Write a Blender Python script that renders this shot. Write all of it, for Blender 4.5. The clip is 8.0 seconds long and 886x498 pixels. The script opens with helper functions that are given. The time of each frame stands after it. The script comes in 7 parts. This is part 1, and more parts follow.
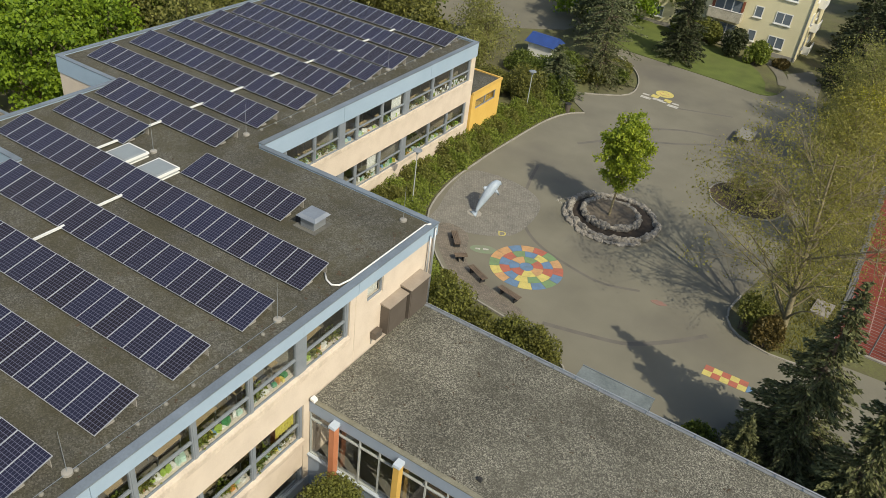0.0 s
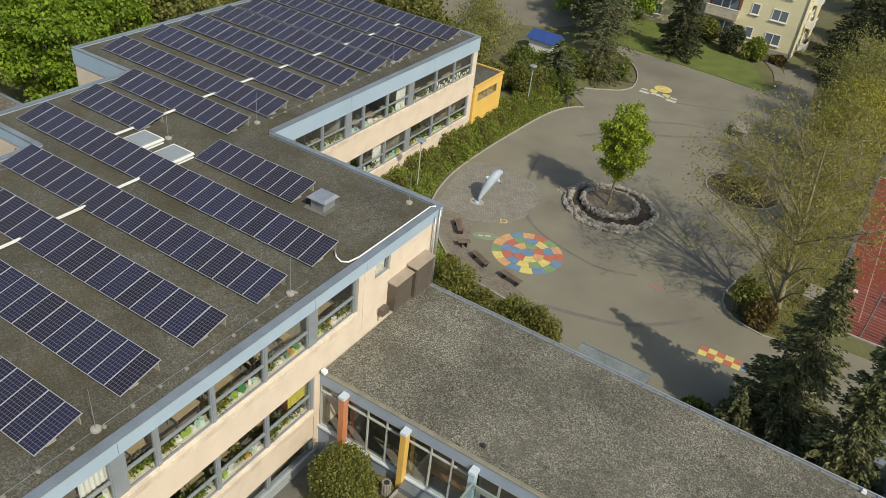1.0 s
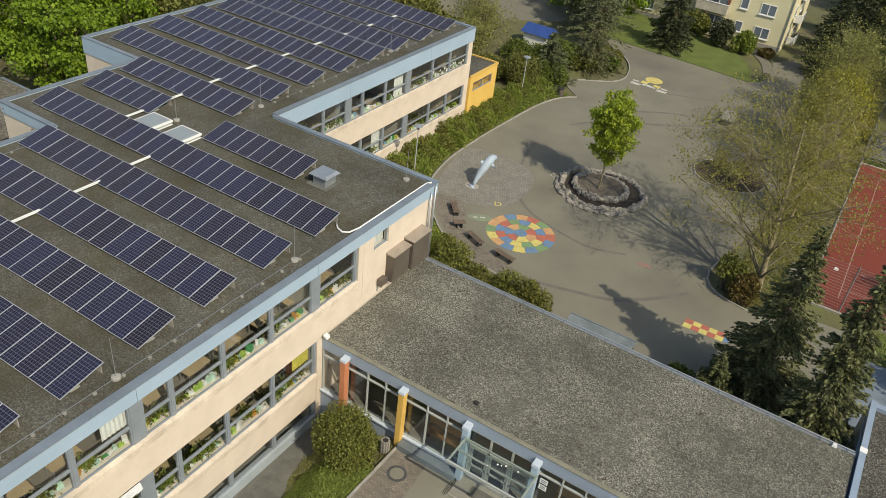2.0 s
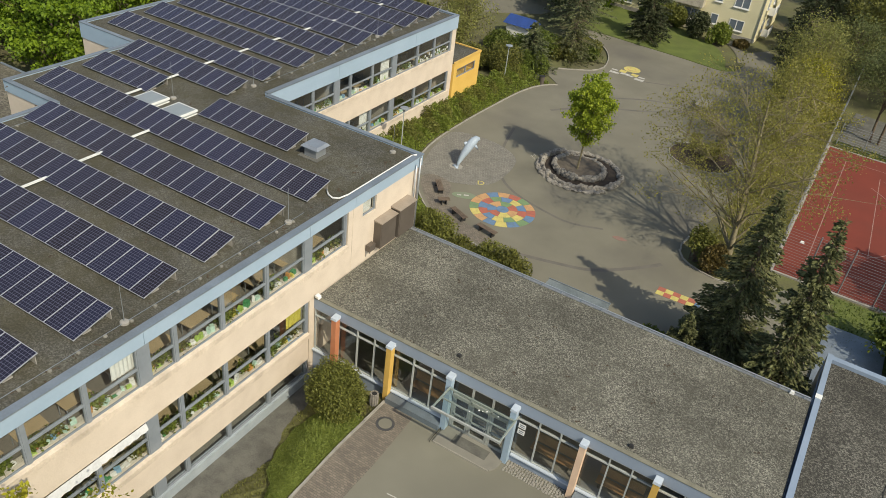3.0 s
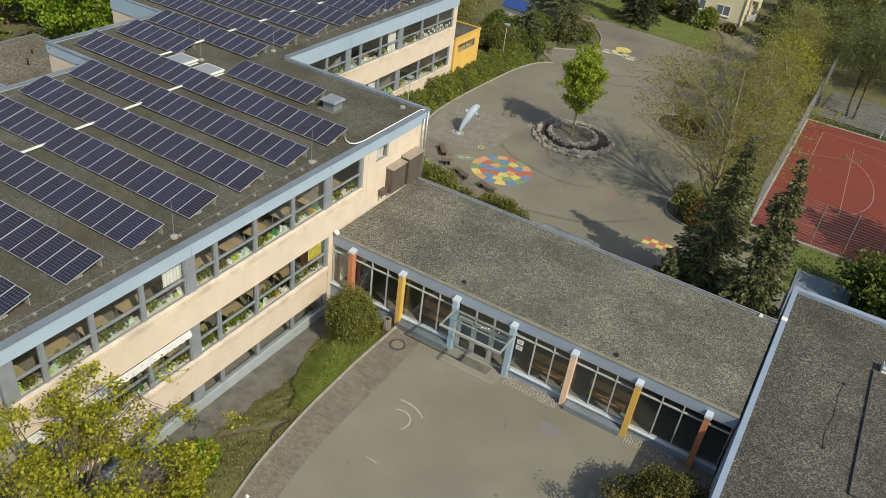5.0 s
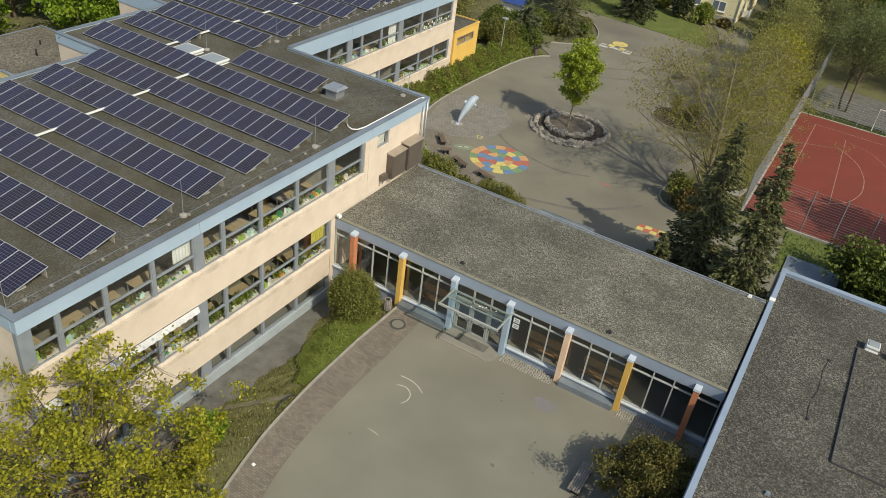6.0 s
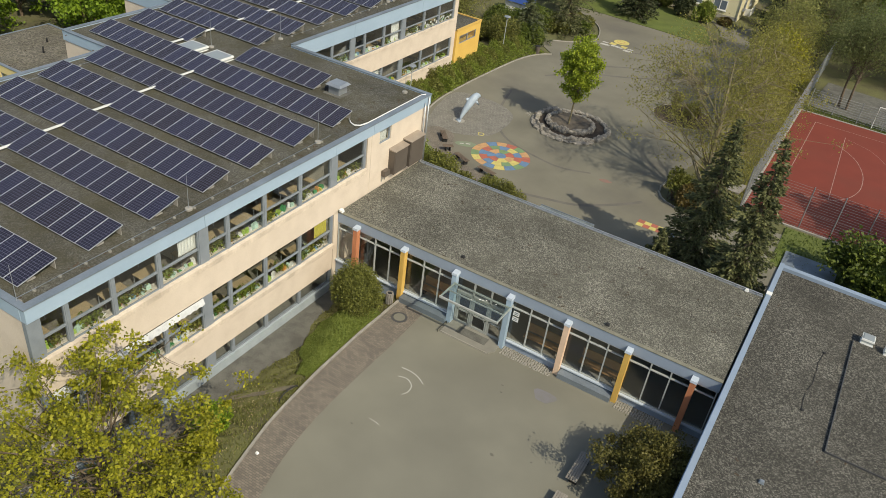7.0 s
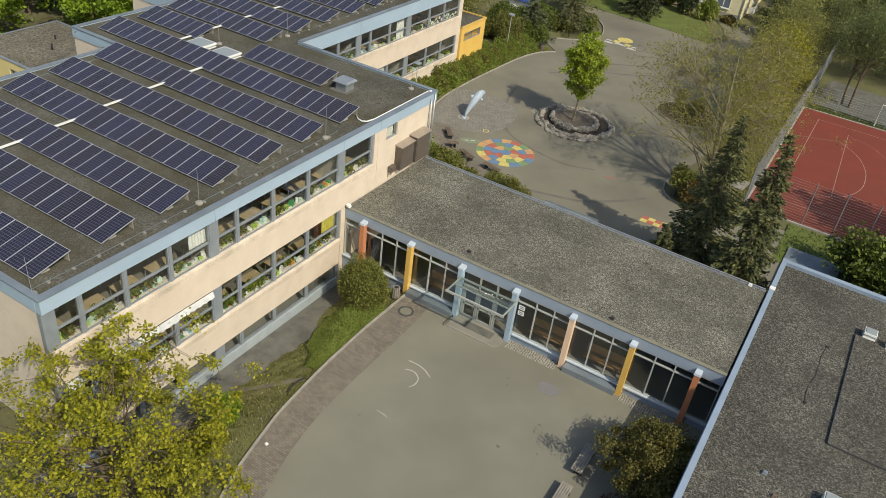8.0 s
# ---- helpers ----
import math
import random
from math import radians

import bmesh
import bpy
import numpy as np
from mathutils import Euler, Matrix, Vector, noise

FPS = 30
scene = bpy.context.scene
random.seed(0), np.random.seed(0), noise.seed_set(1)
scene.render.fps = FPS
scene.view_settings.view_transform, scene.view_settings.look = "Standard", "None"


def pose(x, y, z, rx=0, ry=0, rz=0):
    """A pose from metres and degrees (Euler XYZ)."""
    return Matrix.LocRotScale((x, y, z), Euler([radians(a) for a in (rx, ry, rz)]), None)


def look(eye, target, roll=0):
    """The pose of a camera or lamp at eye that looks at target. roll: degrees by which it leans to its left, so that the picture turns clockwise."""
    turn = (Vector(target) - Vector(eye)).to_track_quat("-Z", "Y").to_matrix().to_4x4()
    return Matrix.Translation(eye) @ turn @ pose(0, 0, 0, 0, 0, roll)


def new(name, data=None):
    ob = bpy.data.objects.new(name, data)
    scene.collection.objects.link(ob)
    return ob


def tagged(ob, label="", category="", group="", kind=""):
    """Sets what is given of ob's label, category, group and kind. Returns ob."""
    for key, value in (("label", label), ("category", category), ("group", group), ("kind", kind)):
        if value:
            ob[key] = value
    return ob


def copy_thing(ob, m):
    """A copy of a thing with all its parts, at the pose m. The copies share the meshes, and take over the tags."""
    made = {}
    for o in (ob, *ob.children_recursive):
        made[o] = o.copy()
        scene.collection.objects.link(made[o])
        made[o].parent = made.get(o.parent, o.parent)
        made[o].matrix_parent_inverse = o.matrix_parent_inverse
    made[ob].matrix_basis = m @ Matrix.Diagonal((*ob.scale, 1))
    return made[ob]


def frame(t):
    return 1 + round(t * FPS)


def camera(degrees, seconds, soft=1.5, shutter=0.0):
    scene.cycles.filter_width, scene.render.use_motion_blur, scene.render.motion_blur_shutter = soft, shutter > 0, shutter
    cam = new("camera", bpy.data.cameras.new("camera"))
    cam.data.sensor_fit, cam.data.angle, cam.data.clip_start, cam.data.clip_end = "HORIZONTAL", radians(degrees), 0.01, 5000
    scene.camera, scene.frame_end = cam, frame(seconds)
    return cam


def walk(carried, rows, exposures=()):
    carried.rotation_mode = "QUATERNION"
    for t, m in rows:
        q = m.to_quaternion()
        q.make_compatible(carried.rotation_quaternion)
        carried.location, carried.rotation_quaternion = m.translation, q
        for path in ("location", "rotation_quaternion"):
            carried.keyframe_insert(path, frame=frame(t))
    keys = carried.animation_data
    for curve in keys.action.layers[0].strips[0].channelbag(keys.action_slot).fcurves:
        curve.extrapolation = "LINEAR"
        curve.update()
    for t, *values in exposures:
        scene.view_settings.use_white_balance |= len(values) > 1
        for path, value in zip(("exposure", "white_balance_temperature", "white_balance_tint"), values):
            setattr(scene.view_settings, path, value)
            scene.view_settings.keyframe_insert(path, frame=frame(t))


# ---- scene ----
cam = camera(59.00, 8.0, 0.7)
# seconds, x, y, z, yaw, pitch, roll
ROWS = [
    (0.0, 16.616, -19.908, 30.683, 28.325, -34.299, 7.486),
    (0.5, 17.039, -20.666, 30.705, 28.412, -34.280, 7.425),
    (1.0, 17.558, -21.676, 30.643, 28.472, -34.113, 7.348),
    (1.5, 18.253, -22.688, 30.655, 28.583, -34.048, 7.230),
    (3.0, 21.014, -26.506, 30.442, 27.270, -33.720, 7.576),
    (3.5, 21.780, -27.908, 30.298, 26.824, -33.662, 7.779),
    (4.0, 22.578, -29.587, 30.109, 26.788, -33.655, 7.833),
    (4.5, 23.115, -30.813, 30.075, 26.947, -33.637, 7.757),
    (6.0, 24.559, -33.341, 30.054, 26.856, -33.700, 7.923),
    (6.5, 24.847, -33.678, 30.112, 27.000, -33.766, 7.876),
    (7.0, 25.053, -33.895, 30.182, 27.148, -33.775, 7.834),
    (7.5, 25.169, -34.139, 30.186, 27.293, -33.765, 7.794),
    (8.0, 25.113, -34.477, 30.214, 27.318, -33.885, 7.814),
]
walk(cam, [(t, pose(x, y, z, 0, 0, yaw) @ pose(0, 0, 0, 90 + pitch) @ pose(0, 0, 0, 0, 0, roll)) for t, x, y, z, yaw, pitch, roll in ROWS], [(0.0, 0.05, 7000, 6), (8.0, 0.05, 7000, 6)])

# ---- light ----
SHADE = Vector((-0.93, 0.43, -1.0)).normalized()
world = bpy.data.worlds.new("world")
scene.world = world
world.use_nodes = True
wn = world.node_tree.nodes
sky = wn.new("ShaderNodeTexSky")
sky.sky_type, sky.sun_disc = "NISHITA", False
sky.sun_elevation, sky.sun_rotation = math.asin(-SHADE.z), math.atan2(-SHADE.x, -SHADE.y)
sky.dust_density, sky.ozone_density = 1.6, 1.0
world.node_tree.links.new(sky.outputs[0], wn["Background"].inputs[0])
wn["Background"].inputs[1].default_value = 0.155
sun_data = bpy.data.lights.new("sun", "SUN")
sun_data.energy, sun_data.angle, sun_data.color = 3.7, radians(0.53), (1.0, 0.93, 0.80)
new("sun", sun_data).matrix_world = look(-SHADE * 120, (0, 0, 0))
scene.view_settings.exposure = 0.0


# ---- materials ----
def shader(name, base, dark, rough=0.8, scale=1.5, fine=18.0, mix=0.6, bump=0.15, metal=0.0, stains=0.0, stain_colour=(0.05, 0.05, 0.04), spec=0.4):
    """A surface of two tones in two scales of noise, with fine relief and, if asked for, stains."""
    m = bpy.data.materials.new(name)
    m.use_nodes = True
    n, l = m.node_tree.nodes, m.node_tree.links
    b = n["Principled BSDF"]
    geo = n.new("ShaderNodeNewGeometry")
    big, small = n.new("ShaderNodeTexNoise"), n.new("ShaderNodeTexNoise")
    big.inputs["Scale"].default_value, big.inputs["Detail"].default_value = scale, 4
    small.inputs["Scale"].default_value, small.inputs["Detail"].default_value = fine, 3
    for t in (big, small):
        l.new(geo.outputs["Position"], t.inputs["Vector"])
    add = n.new("ShaderNodeMath")
    add.operation = "MULTIPLY_ADD"
    l.new(small.outputs[0], add.inputs[0])
    add.inputs[1].default_value = mix
    l.new(big.outputs[0], add.inputs[2])
    ramp = n.new("ShaderNodeValToRGB")
    mid = 0.5 + mix * 0.5
    ramp.color_ramp.elements[0].position, ramp.color_ramp.elements[1].position = max(0.0, mid - 0.28), min(1.0, mid + 0.28)
    ramp.color_ramp.elements[0].color, ramp.color_ramp.elements[1].color = (*dark, 1), (*base, 1)
    l.new(add.outputs[0], ramp.inputs[0])
    colour = ramp.outputs[0]
    if stains:
        blot = n.new("ShaderNodeTexNoise")
        blot.inputs["Scale"].default_value, blot.inputs["Detail"].default_value = scale * 0.35, 6
        l.new(geo.outputs["Position"], blot.inputs["Vector"])
        cut = n.new("ShaderNodeMapRange")
        cut.inputs[1].default_value, cut.inputs[2].default_value, cut.inputs[4].default_value = 0.5, 0.68, stains
        l.new(blot.outputs[0], cut.inputs[0])
        over = n.new("ShaderNodeMix")
        over.data_type = "RGBA"
        l.new(cut.outputs[0], over.inputs[0])
        l.new(colour, over.inputs[6])
        over.inputs[7].default_value = (*stain_colour, 1)
        colour = over.outputs[2]
    l.new(colour, b.inputs["Base Color"])
    b.inputs["Roughness"].default_value, b.inputs["Metallic"].default_value = rough, metal
    b.inputs["Specular IOR Level"].default_value = spec
    if bump:
        k = n.new("ShaderNodeBump")
        k.inputs["Strength"].default_value, k.inputs["Distance"].default_value = bump, 0.02
        l.new(small.outputs[0], k.inputs["Height"])
        l.new(k.outputs[0], b.inputs["Normal"])
    return m


def gravel(name, light, mid, dark, moss, size=16.0, moss_amount=0.5, low=0.68, high=0.92):
    """Loose roof gravel: cells of stones of many tones, with dark damp and mossy patches."""
    m = bpy.data.materials.new(name)
    m.use_nodes = True
    n, l = m.node_tree.nodes, m.node_tree.links
    b = n["Principled BSDF"]
    geo = n.new("ShaderNodeNewGeometry")
    cell = n.new("ShaderNodeTexVoronoi")
    cell.inputs["Scale"].default_value = size
    l.new(geo.outputs["Position"], cell.inputs["Vector"])
    sep = n.new("ShaderNodeSeparateColor")
    l.new(cell.outputs["Color"], sep.inputs[0])
    ramp = n.new("ShaderNodeValToRGB")
    e = ramp.color_ramp.elements
    e[0].color, e[1].color, e[1].position = (*dark, 1), (*light, 1), 1.0
    e.new(0.62).color = (*mid, 1)
    l.new(sep.outputs[0], ramp.inputs[0])
    patch, wide = n.new("ShaderNodeTexNoise"), n.new("ShaderNodeTexNoise")
    patch.inputs["Scale"].default_value, patch.inputs["Detail"].default_value, patch.inputs["Roughness"].default_value = 0.35, 8, 0.65
    wide.inputs["Scale"].default_value, wide.inputs["Detail"].default_value = 2.2, 6
    for t in (patch, wide):
        l.new(geo.outputs["Position"], t.inputs["Vector"])
    both = n.new("ShaderNodeMath")
    both.operation = "MULTIPLY_ADD"
    l.new(wide.outputs[0], both.inputs[0])
    both.inputs[1].default_value = 0.5
    l.new(patch.outputs[0], both.inputs[2])
    cut = n.new("ShaderNodeMapRange")
    cut.inputs[1].default_value, cut.inputs[2].default_value, cut.inputs[4].default_value = low, high, moss_amount
    l.new(both.outputs[0], cut.inputs[0])
    over = n.new("ShaderNodeMix")
    over.data_type = "RGBA"
    l.new(cut.outputs[0], over.inputs[0])
    l.new(ramp.outputs[0], over.inputs[6])
    over.inputs[7].default_value = (*moss, 1)
    area = n.new("ShaderNodeTexNoise")
    area.inputs["Scale"].default_value, area.inputs["Detail"].default_value = 0.22, 5
    l.new(geo.outputs["Position"], area.inputs["Vector"])
    tone, tint = n.new("ShaderNodeMapRange"), n.new("ShaderNodeVectorMath")
    tone.inputs[1].default_value, tone.inputs[2].default_value, tone.inputs[3].default_value, tone.inputs[4].default_value = 0.36, 0.64, 0.84, 1.16
    l.new(area.outputs[0], tone.inputs[0])
    tint.operation = "SCALE"
    l.new(over.outputs[2], tint.inputs[0])
    l.new(tone.outputs[0], tint.inputs["Scale"])
    l.new(tint.outputs[0], b.inputs["Base Color"])
    b.inputs["Roughness"].default_value = 0.95
    b.inputs["Specular IOR Level"].default_value = 0.2
    k = n.new("ShaderNodeBump")
    k.inputs["Strength"].default_value, k.inputs["Distance"].default_value = 0.7, 0.04
    l.new(sep.outputs[1], k.inputs["Height"])
    l.new(k.outputs[0], b.inputs["Normal"])
    return m


def foliage(name, light, dark, back=0.3, rough=0.55):
    """Leaves of many tones, one for each leaf, that let some light through."""
    m = bpy.data.materials.new(name)
    m.use_nodes = True
    n, l = m.node_tree.nodes, m.node_tree.links
    b = n["Principled BSDF"]
    geo = n.new("ShaderNodeNewGeometry")
    ramp = n.new("ShaderNodeValToRGB")
    ramp.color_ramp.elements[0].color, ramp.color_ramp.elements[1].color = (*dark, 1), (*light, 1)
    l.new(geo.outputs["Random Per Island"], ramp.inputs[0])
    l.new(ramp.outputs[0], b.inputs["Base Color"])
    b.inputs["Roughness"].default_value = rough
    b.inputs["Specular IOR Level"].default_value = 0.3
    t, s = n.new("ShaderNodeBsdfTranslucent"), n.new("ShaderNodeMixShader")
    l.new(ramp.outputs[0], t.inputs[0])
    s.inputs[0].default_value = back
    l.new(b.outputs[0], s.inputs[1])
    l.new(t.outputs[0], s.inputs[2])
    l.new(s.outputs[0], n["Material Output"].inputs[0])
    return m


def pane_glass(name, tint=(0.95, 0.97, 0.97), shine=0.04):
    """Clear glazing: a sharp reflection over a see-through sheet."""
    m = bpy.data.materials.new(name)
    m.use_nodes = True
    n, l = m.node_tree.nodes, m.node_tree.links
    n.remove(n["Principled BSDF"])
    clear, gloss, face, s = n.new("ShaderNodeBsdfTransparent"), n.new("ShaderNodeBsdfGlossy"), n.new("ShaderNodeLayerWeight"), n.new("ShaderNodeMixShader")
    clear.inputs[0].default_value = (*tint, 1)
    gloss.inputs["Roughness"].default_value = 0.03
    face.inputs[0].default_value = 0.5
    bend, fac = n.new("ShaderNodeMath"), n.new("ShaderNodeMath")
    bend.operation, bend.inputs[1].default_value = "POWER", 4.0
    fac.operation, fac.inputs[1].default_value, fac.inputs[2].default_value = "MULTIPLY_ADD", 0.9, shine
    l.new(face.outputs["Facing"], bend.inputs[0])
    l.new(bend.outputs[0], fac.inputs[0])
    l.new(fac.outputs[0], s.inputs[0])
    l.new(clear.outputs[0], s.inputs[1])
    l.new(gloss.outputs[0], s.inputs[2])
    l.new(s.outputs[0], n["Material Output"].inputs[0])
    return m


def solar_cells(name):
    """Dark blue silicon cells in a grid of pale lines under glass; each module has a tone of its own."""
    m = bpy.data.materials.new(name)
    m.use_nodes = True
    n, l = m.node_tree.nodes, m.node_tree.links
    b = n["Principled BSDF"]
    tc, grid, info = n.new("ShaderNodeTexCoord"), n.new("ShaderNodeTexBrick"), n.new("ShaderNodeObjectInfo")
    l.new(tc.outputs["Object"], grid.inputs["Vector"])
    grid.offset, grid.squash = 0.0, 1.0
    for key, v in (("Scale", 1.0), ("Mortar Size", 0.0095), ("Mortar Smooth", 0.0), ("Bias", 0.0), ("Brick Width", 0.153), ("Row Height", 0.163)):
        grid.inputs[key].default_value = v
    ramp = n.new("ShaderNodeValToRGB")
    ramp.color_ramp.elements[0].color, ramp.color_ramp.elements[1].color = (0.019, 0.016, 0.021, 1), (0.020, 0.021, 0.042, 1)
    l.new(info.outputs["Random"], ramp.inputs[0])
    l.new(ramp.outputs[0], grid.inputs["Color1"])
    l.new(ramp.outputs[0], grid.inputs["Color2"])
    grid.inputs["Mortar"].default_value = (0.105, 0.105, 0.15, 1)
    l.new(grid.outputs["Color"], b.inputs["Base Color"])
    b.inputs["Roughness"].default_value = 0.2
    b.inputs["Specular IOR Level"].default_value = 0.28
    return m


def paving(name, light, dark, joint, w, h):
    """Small paving blocks in running bond, each of its own tone, with sunk joints."""
    m = bpy.data.materials.new(name)
    m.use_nodes = True
    n, l = m.node_tree.nodes, m.node_tree.links
    b = n["Principled BSDF"]
    geo, grid, no = n.new("ShaderNodeNewGeometry"), n.new("ShaderNodeTexBrick"), n.new("ShaderNodeTexNoise")
    l.new(geo.outputs["Position"], grid.inputs["Vector"])
    for key, v in (("Scale", 1.0), ("Mortar Size", 0.012), ("Bias", 0.0), ("Brick Width", w), ("Row Height", h)):
        grid.inputs[key].default_value = v
    grid.inputs["Color1"].default_value, grid.inputs["Color2"].default_value, grid.inputs["Mortar"].default_value = (*light, 1), (*dark, 1), (*joint, 1)
    no.inputs["Scale"].default_value, no.inputs["Detail"].default_value = 1.1, 6
    l.new(geo.outputs["Position"], no.inputs["Vector"])
    over = n.new("ShaderNodeMix")
    over.data_type, over.blend_type = "RGBA", "MULTIPLY"
    over.inputs[0].default_value = 0.55
    l.new(grid.outputs["Color"], over.inputs[6])
    l.new(no.outputs[0], over.inputs[7])
    bright = n.new("ShaderNodeBrightContrast")
    bright.inputs[1].default_value = 0.03
    l.new(over.outputs[2], bright.inputs[0])
    l.new(bright.outputs[0], b.inputs["Base Color"])
    b.inputs["Roughness"].default_value = 0.9
    k = n.new("ShaderNodeBump")
    k.inputs["Strength"].default_value, k.inputs["Distance"].default_value, k.invert = 0.5, 0.02, True
    l.new(grid.outputs["Fac"], k.inputs["Height"])
    l.new(k.outputs[0], b.inputs["Normal"])
    return m


CREAM = shader("cream_render", (0.655, 0.56, 0.455), (0.575, 0.485, 0.39), 0.9, 1.0, 14, 0.7, 0.2, stains=0.2, stain_colour=(0.55, 0.46, 0.375))
SILL = shader("cream_sill", (0.70, 0.60, 0.485), (0.52, 0.435, 0.345), 0.9, 1.5, 12, 0.6, 0.2, stains=0.4, stain_colour=(0.3, 0.25, 0.2))
JOINTSHADE = shader("dark_joint_shade_line", (0.42, 0.34, 0.27), (0.28, 0.22, 0.17), 0.9, 2.5, 14, 0.8, 0.1)
YELLOW = shader("yellow_render", (0.72, 0.47, 0.12), (0.63, 0.39, 0.09), 0.9, 0.6, 9, 0.5, 0.1)
BLUE = shader("pale_blue_panel", (0.36, 0.46, 0.56), (0.30, 0.40, 0.50), 0.45, 0.4, 6, 0.3, 0.03, stains=0.2, stain_colour=(0.25, 0.32, 0.38))
BLUE2 = shader("pale_blue_trim", (0.29, 0.345, 0.425), (0.245, 0.295, 0.37), 0.5, 0.8, 8, 0.3, 0.04)
COPING = shader("weathered_coping", (0.25, 0.29, 0.33), (0.17, 0.20, 0.23), 0.55, 0.8, 10, 0.5, 0.08, metal=0.3, stains=0.4, stain_colour=(0.12, 0.13, 0.12))
FRAME = shader("grey_window_frame", (0.235, 0.262, 0.288), (0.19, 0.213, 0.236), 0.5, 2, 14, 0.4, 0.03)
AWNCLOTH = shader("weathered_white_cloth", (0.60, 0.61, 0.61), (0.47, 0.48, 0.48), 0.9, 1.6, 12, 0.7, 0.1)
PALEFRAME = shader("pale_frame", (0.42, 0.44, 0.42), (0.34, 0.36, 0.35), 0.5, 2, 14, 0.4, 0.03)
WHITE = shader("white_paint", (0.78, 0.78, 0.75), (0.68, 0.68, 0.65), 0.55, 1.5, 12, 0.4, 0.04)
ZINC = shader("zinc_sheet", (0.42, 0.44, 0.46), (0.30, 0.32, 0.34), 0.45, 1.5, 10, 0.4, 0.05, metal=0.6)
DARKSTEEL = shader("dark_steel_rod", (0.10, 0.10, 0.10), (0.07, 0.07, 0.072), 0.6, 3, 20, 0.4, 0.03, metal=0.3)
STEEL = shader("galvanised_steel", (0.38, 0.40, 0.41), (0.28, 0.30, 0.31), 0.5, 3, 20, 0.4, 0.03, metal=0.5)
BROWNMETAL = shader("brown_metal_sheet", (0.155, 0.13, 0.108), (0.12, 0.10, 0.083), 0.5, 1.0, 9, 0.4, 0.04, metal=0.3)
LIDMETAL = shader("weathered_brown_lid", (0.40, 0.34, 0.275), (0.31, 0.26, 0.21), 0.5, 1.5, 10, 0.5, 0.05, metal=0.3)
ALU = shader("aluminium_frame", (0.46, 0.47, 0.49), (0.36, 0.37, 0.39), 0.4, 2, 12, 0.3, 0.0, metal=0.35)
CELLS = solar_cells("solar_cells")
ROOF = gravel("mossy_roof_gravel", (0.172, 0.165, 0.139), (0.108, 0.104, 0.087), (0.06, 0.057, 0.049), (0.07, 0.063, 0.036), 20.0, 0.7, 0.60, 0.9)
ROOFPALE = gravel("pale_roof_gravel", (0.33, 0.315, 0.255), (0.155, 0.15, 0.123), (0.056, 0.053, 0.046), (0.08, 0.076, 0.06), 21.0, 0.68, 0.64, 0.94)
ROOFTAN = gravel("tan_roof_gravel", (0.215, 0.195, 0.155), (0.15, 0.137, 0.108), (0.08, 0.072, 0.06), (0.10, 0.092, 0.055), 9.0, 0.5)
ASPHALT = shader("worn_asphalt", (0.222, 0.214, 0.17), (0.175, 0.168, 0.134), 0.95, 0.3, 26, 0.45, 0.25, stains=0.45, stain_colour=(0.155, 0.149, 0.121), spec=0.2)
ASPHALT2 = shader("playground_asphalt", (0.205, 0.193, 0.149), (0.160, 0.150, 0.117), 0.95, 0.3, 24, 0.55, 0.25, stains=0.7, stain_colour=(0.128, 0.119, 0.102), spec=0.2)
DARKPATH = shader("damp_concrete_path", (0.142, 0.139, 0.122), (0.08, 0.079, 0.07), 0.9, 1.6, 16, 0.7, 0.2, stains=0.6, stain_colour=(0.072, 0.069, 0.06))
PAVE = paving("brick_paving", (0.262, 0.216, 0.162), (0.16, 0.131, 0.098), (0.11, 0.097, 0.074), 0.22, 0.12)
BANKGRASS = shader("trodden_bank_grass", (0.165, 0.168, 0.058), (0.12, 0.112, 0.05), 1.0, 0.8, 12, 0.7, 0.5, stains=0.5, stain_colour=(0.12, 0.10, 0.06))
TRAIL = shader("bare_trodden_soil", (0.20, 0.175, 0.125), (0.14, 0.125, 0.085), 1.0, 2.0, 18, 0.7, 0.3)
COBBLEFIELD = paving("stone_setts", (0.295, 0.275, 0.228), (0.205, 0.191, 0.157), (0.142, 0.131, 0.107), 0.16, 0.14)
CONCRETE = shader("pale_concrete", (0.36, 0.34, 0.30), (0.27, 0.255, 0.225), 0.9, 1.2, 20, 0.5, 0.15, stains=0.4, stain_colour=(0.17, 0.16, 0.14))
STEPSTONE = shader("worn_step_concrete", (0.25, 0.24, 0.205), (0.19, 0.182, 0.157), 0.9, 1.2, 20, 0.5, 0.15, stains=0.3, stain_colour=(0.16, 0.152, 0.13))
KERBSTONE = shader("kerb_concrete", (0.345, 0.325, 0.28), (0.245, 0.23, 0.20), 0.9, 2.2, 20, 0.5, 0.2)
ROCK = shader("limestone_rock", (0.31, 0.285, 0.245), (0.07, 0.063, 0.055), 0.95, 4.5, 18, 1.0, 0.8)
SOIL = shader("dark_bed_soil", (0.085, 0.062, 0.042), (0.045, 0.034, 0.025), 1.0, 2.5, 18, 0.7, 0.5)
MEADOW = shader("rough_ground", (0.13, 0.135, 0.05), (0.085, 0.075, 0.045), 1.0, 0.35, 7, 0.6, 0.5, stains=0.6, stain_colour=(0.15, 0.13, 0.09))
LAWN = shader("mown_lawn", (0.12, 0.15, 0.034), (0.08, 0.105, 0.025), 1.0, 0.6, 14, 0.6, 0.4, stains=0.3, stain_colour=(0.11, 0.12, 0.04))
REDCOURT = shader("red_sports_surface", (0.19, 0.038, 0.024), (0.158, 0.033, 0.021), 0.95, 0.4, 20, 0.5, 0.1, stains=0.35, stain_colour=(0.135, 0.042, 0.029))
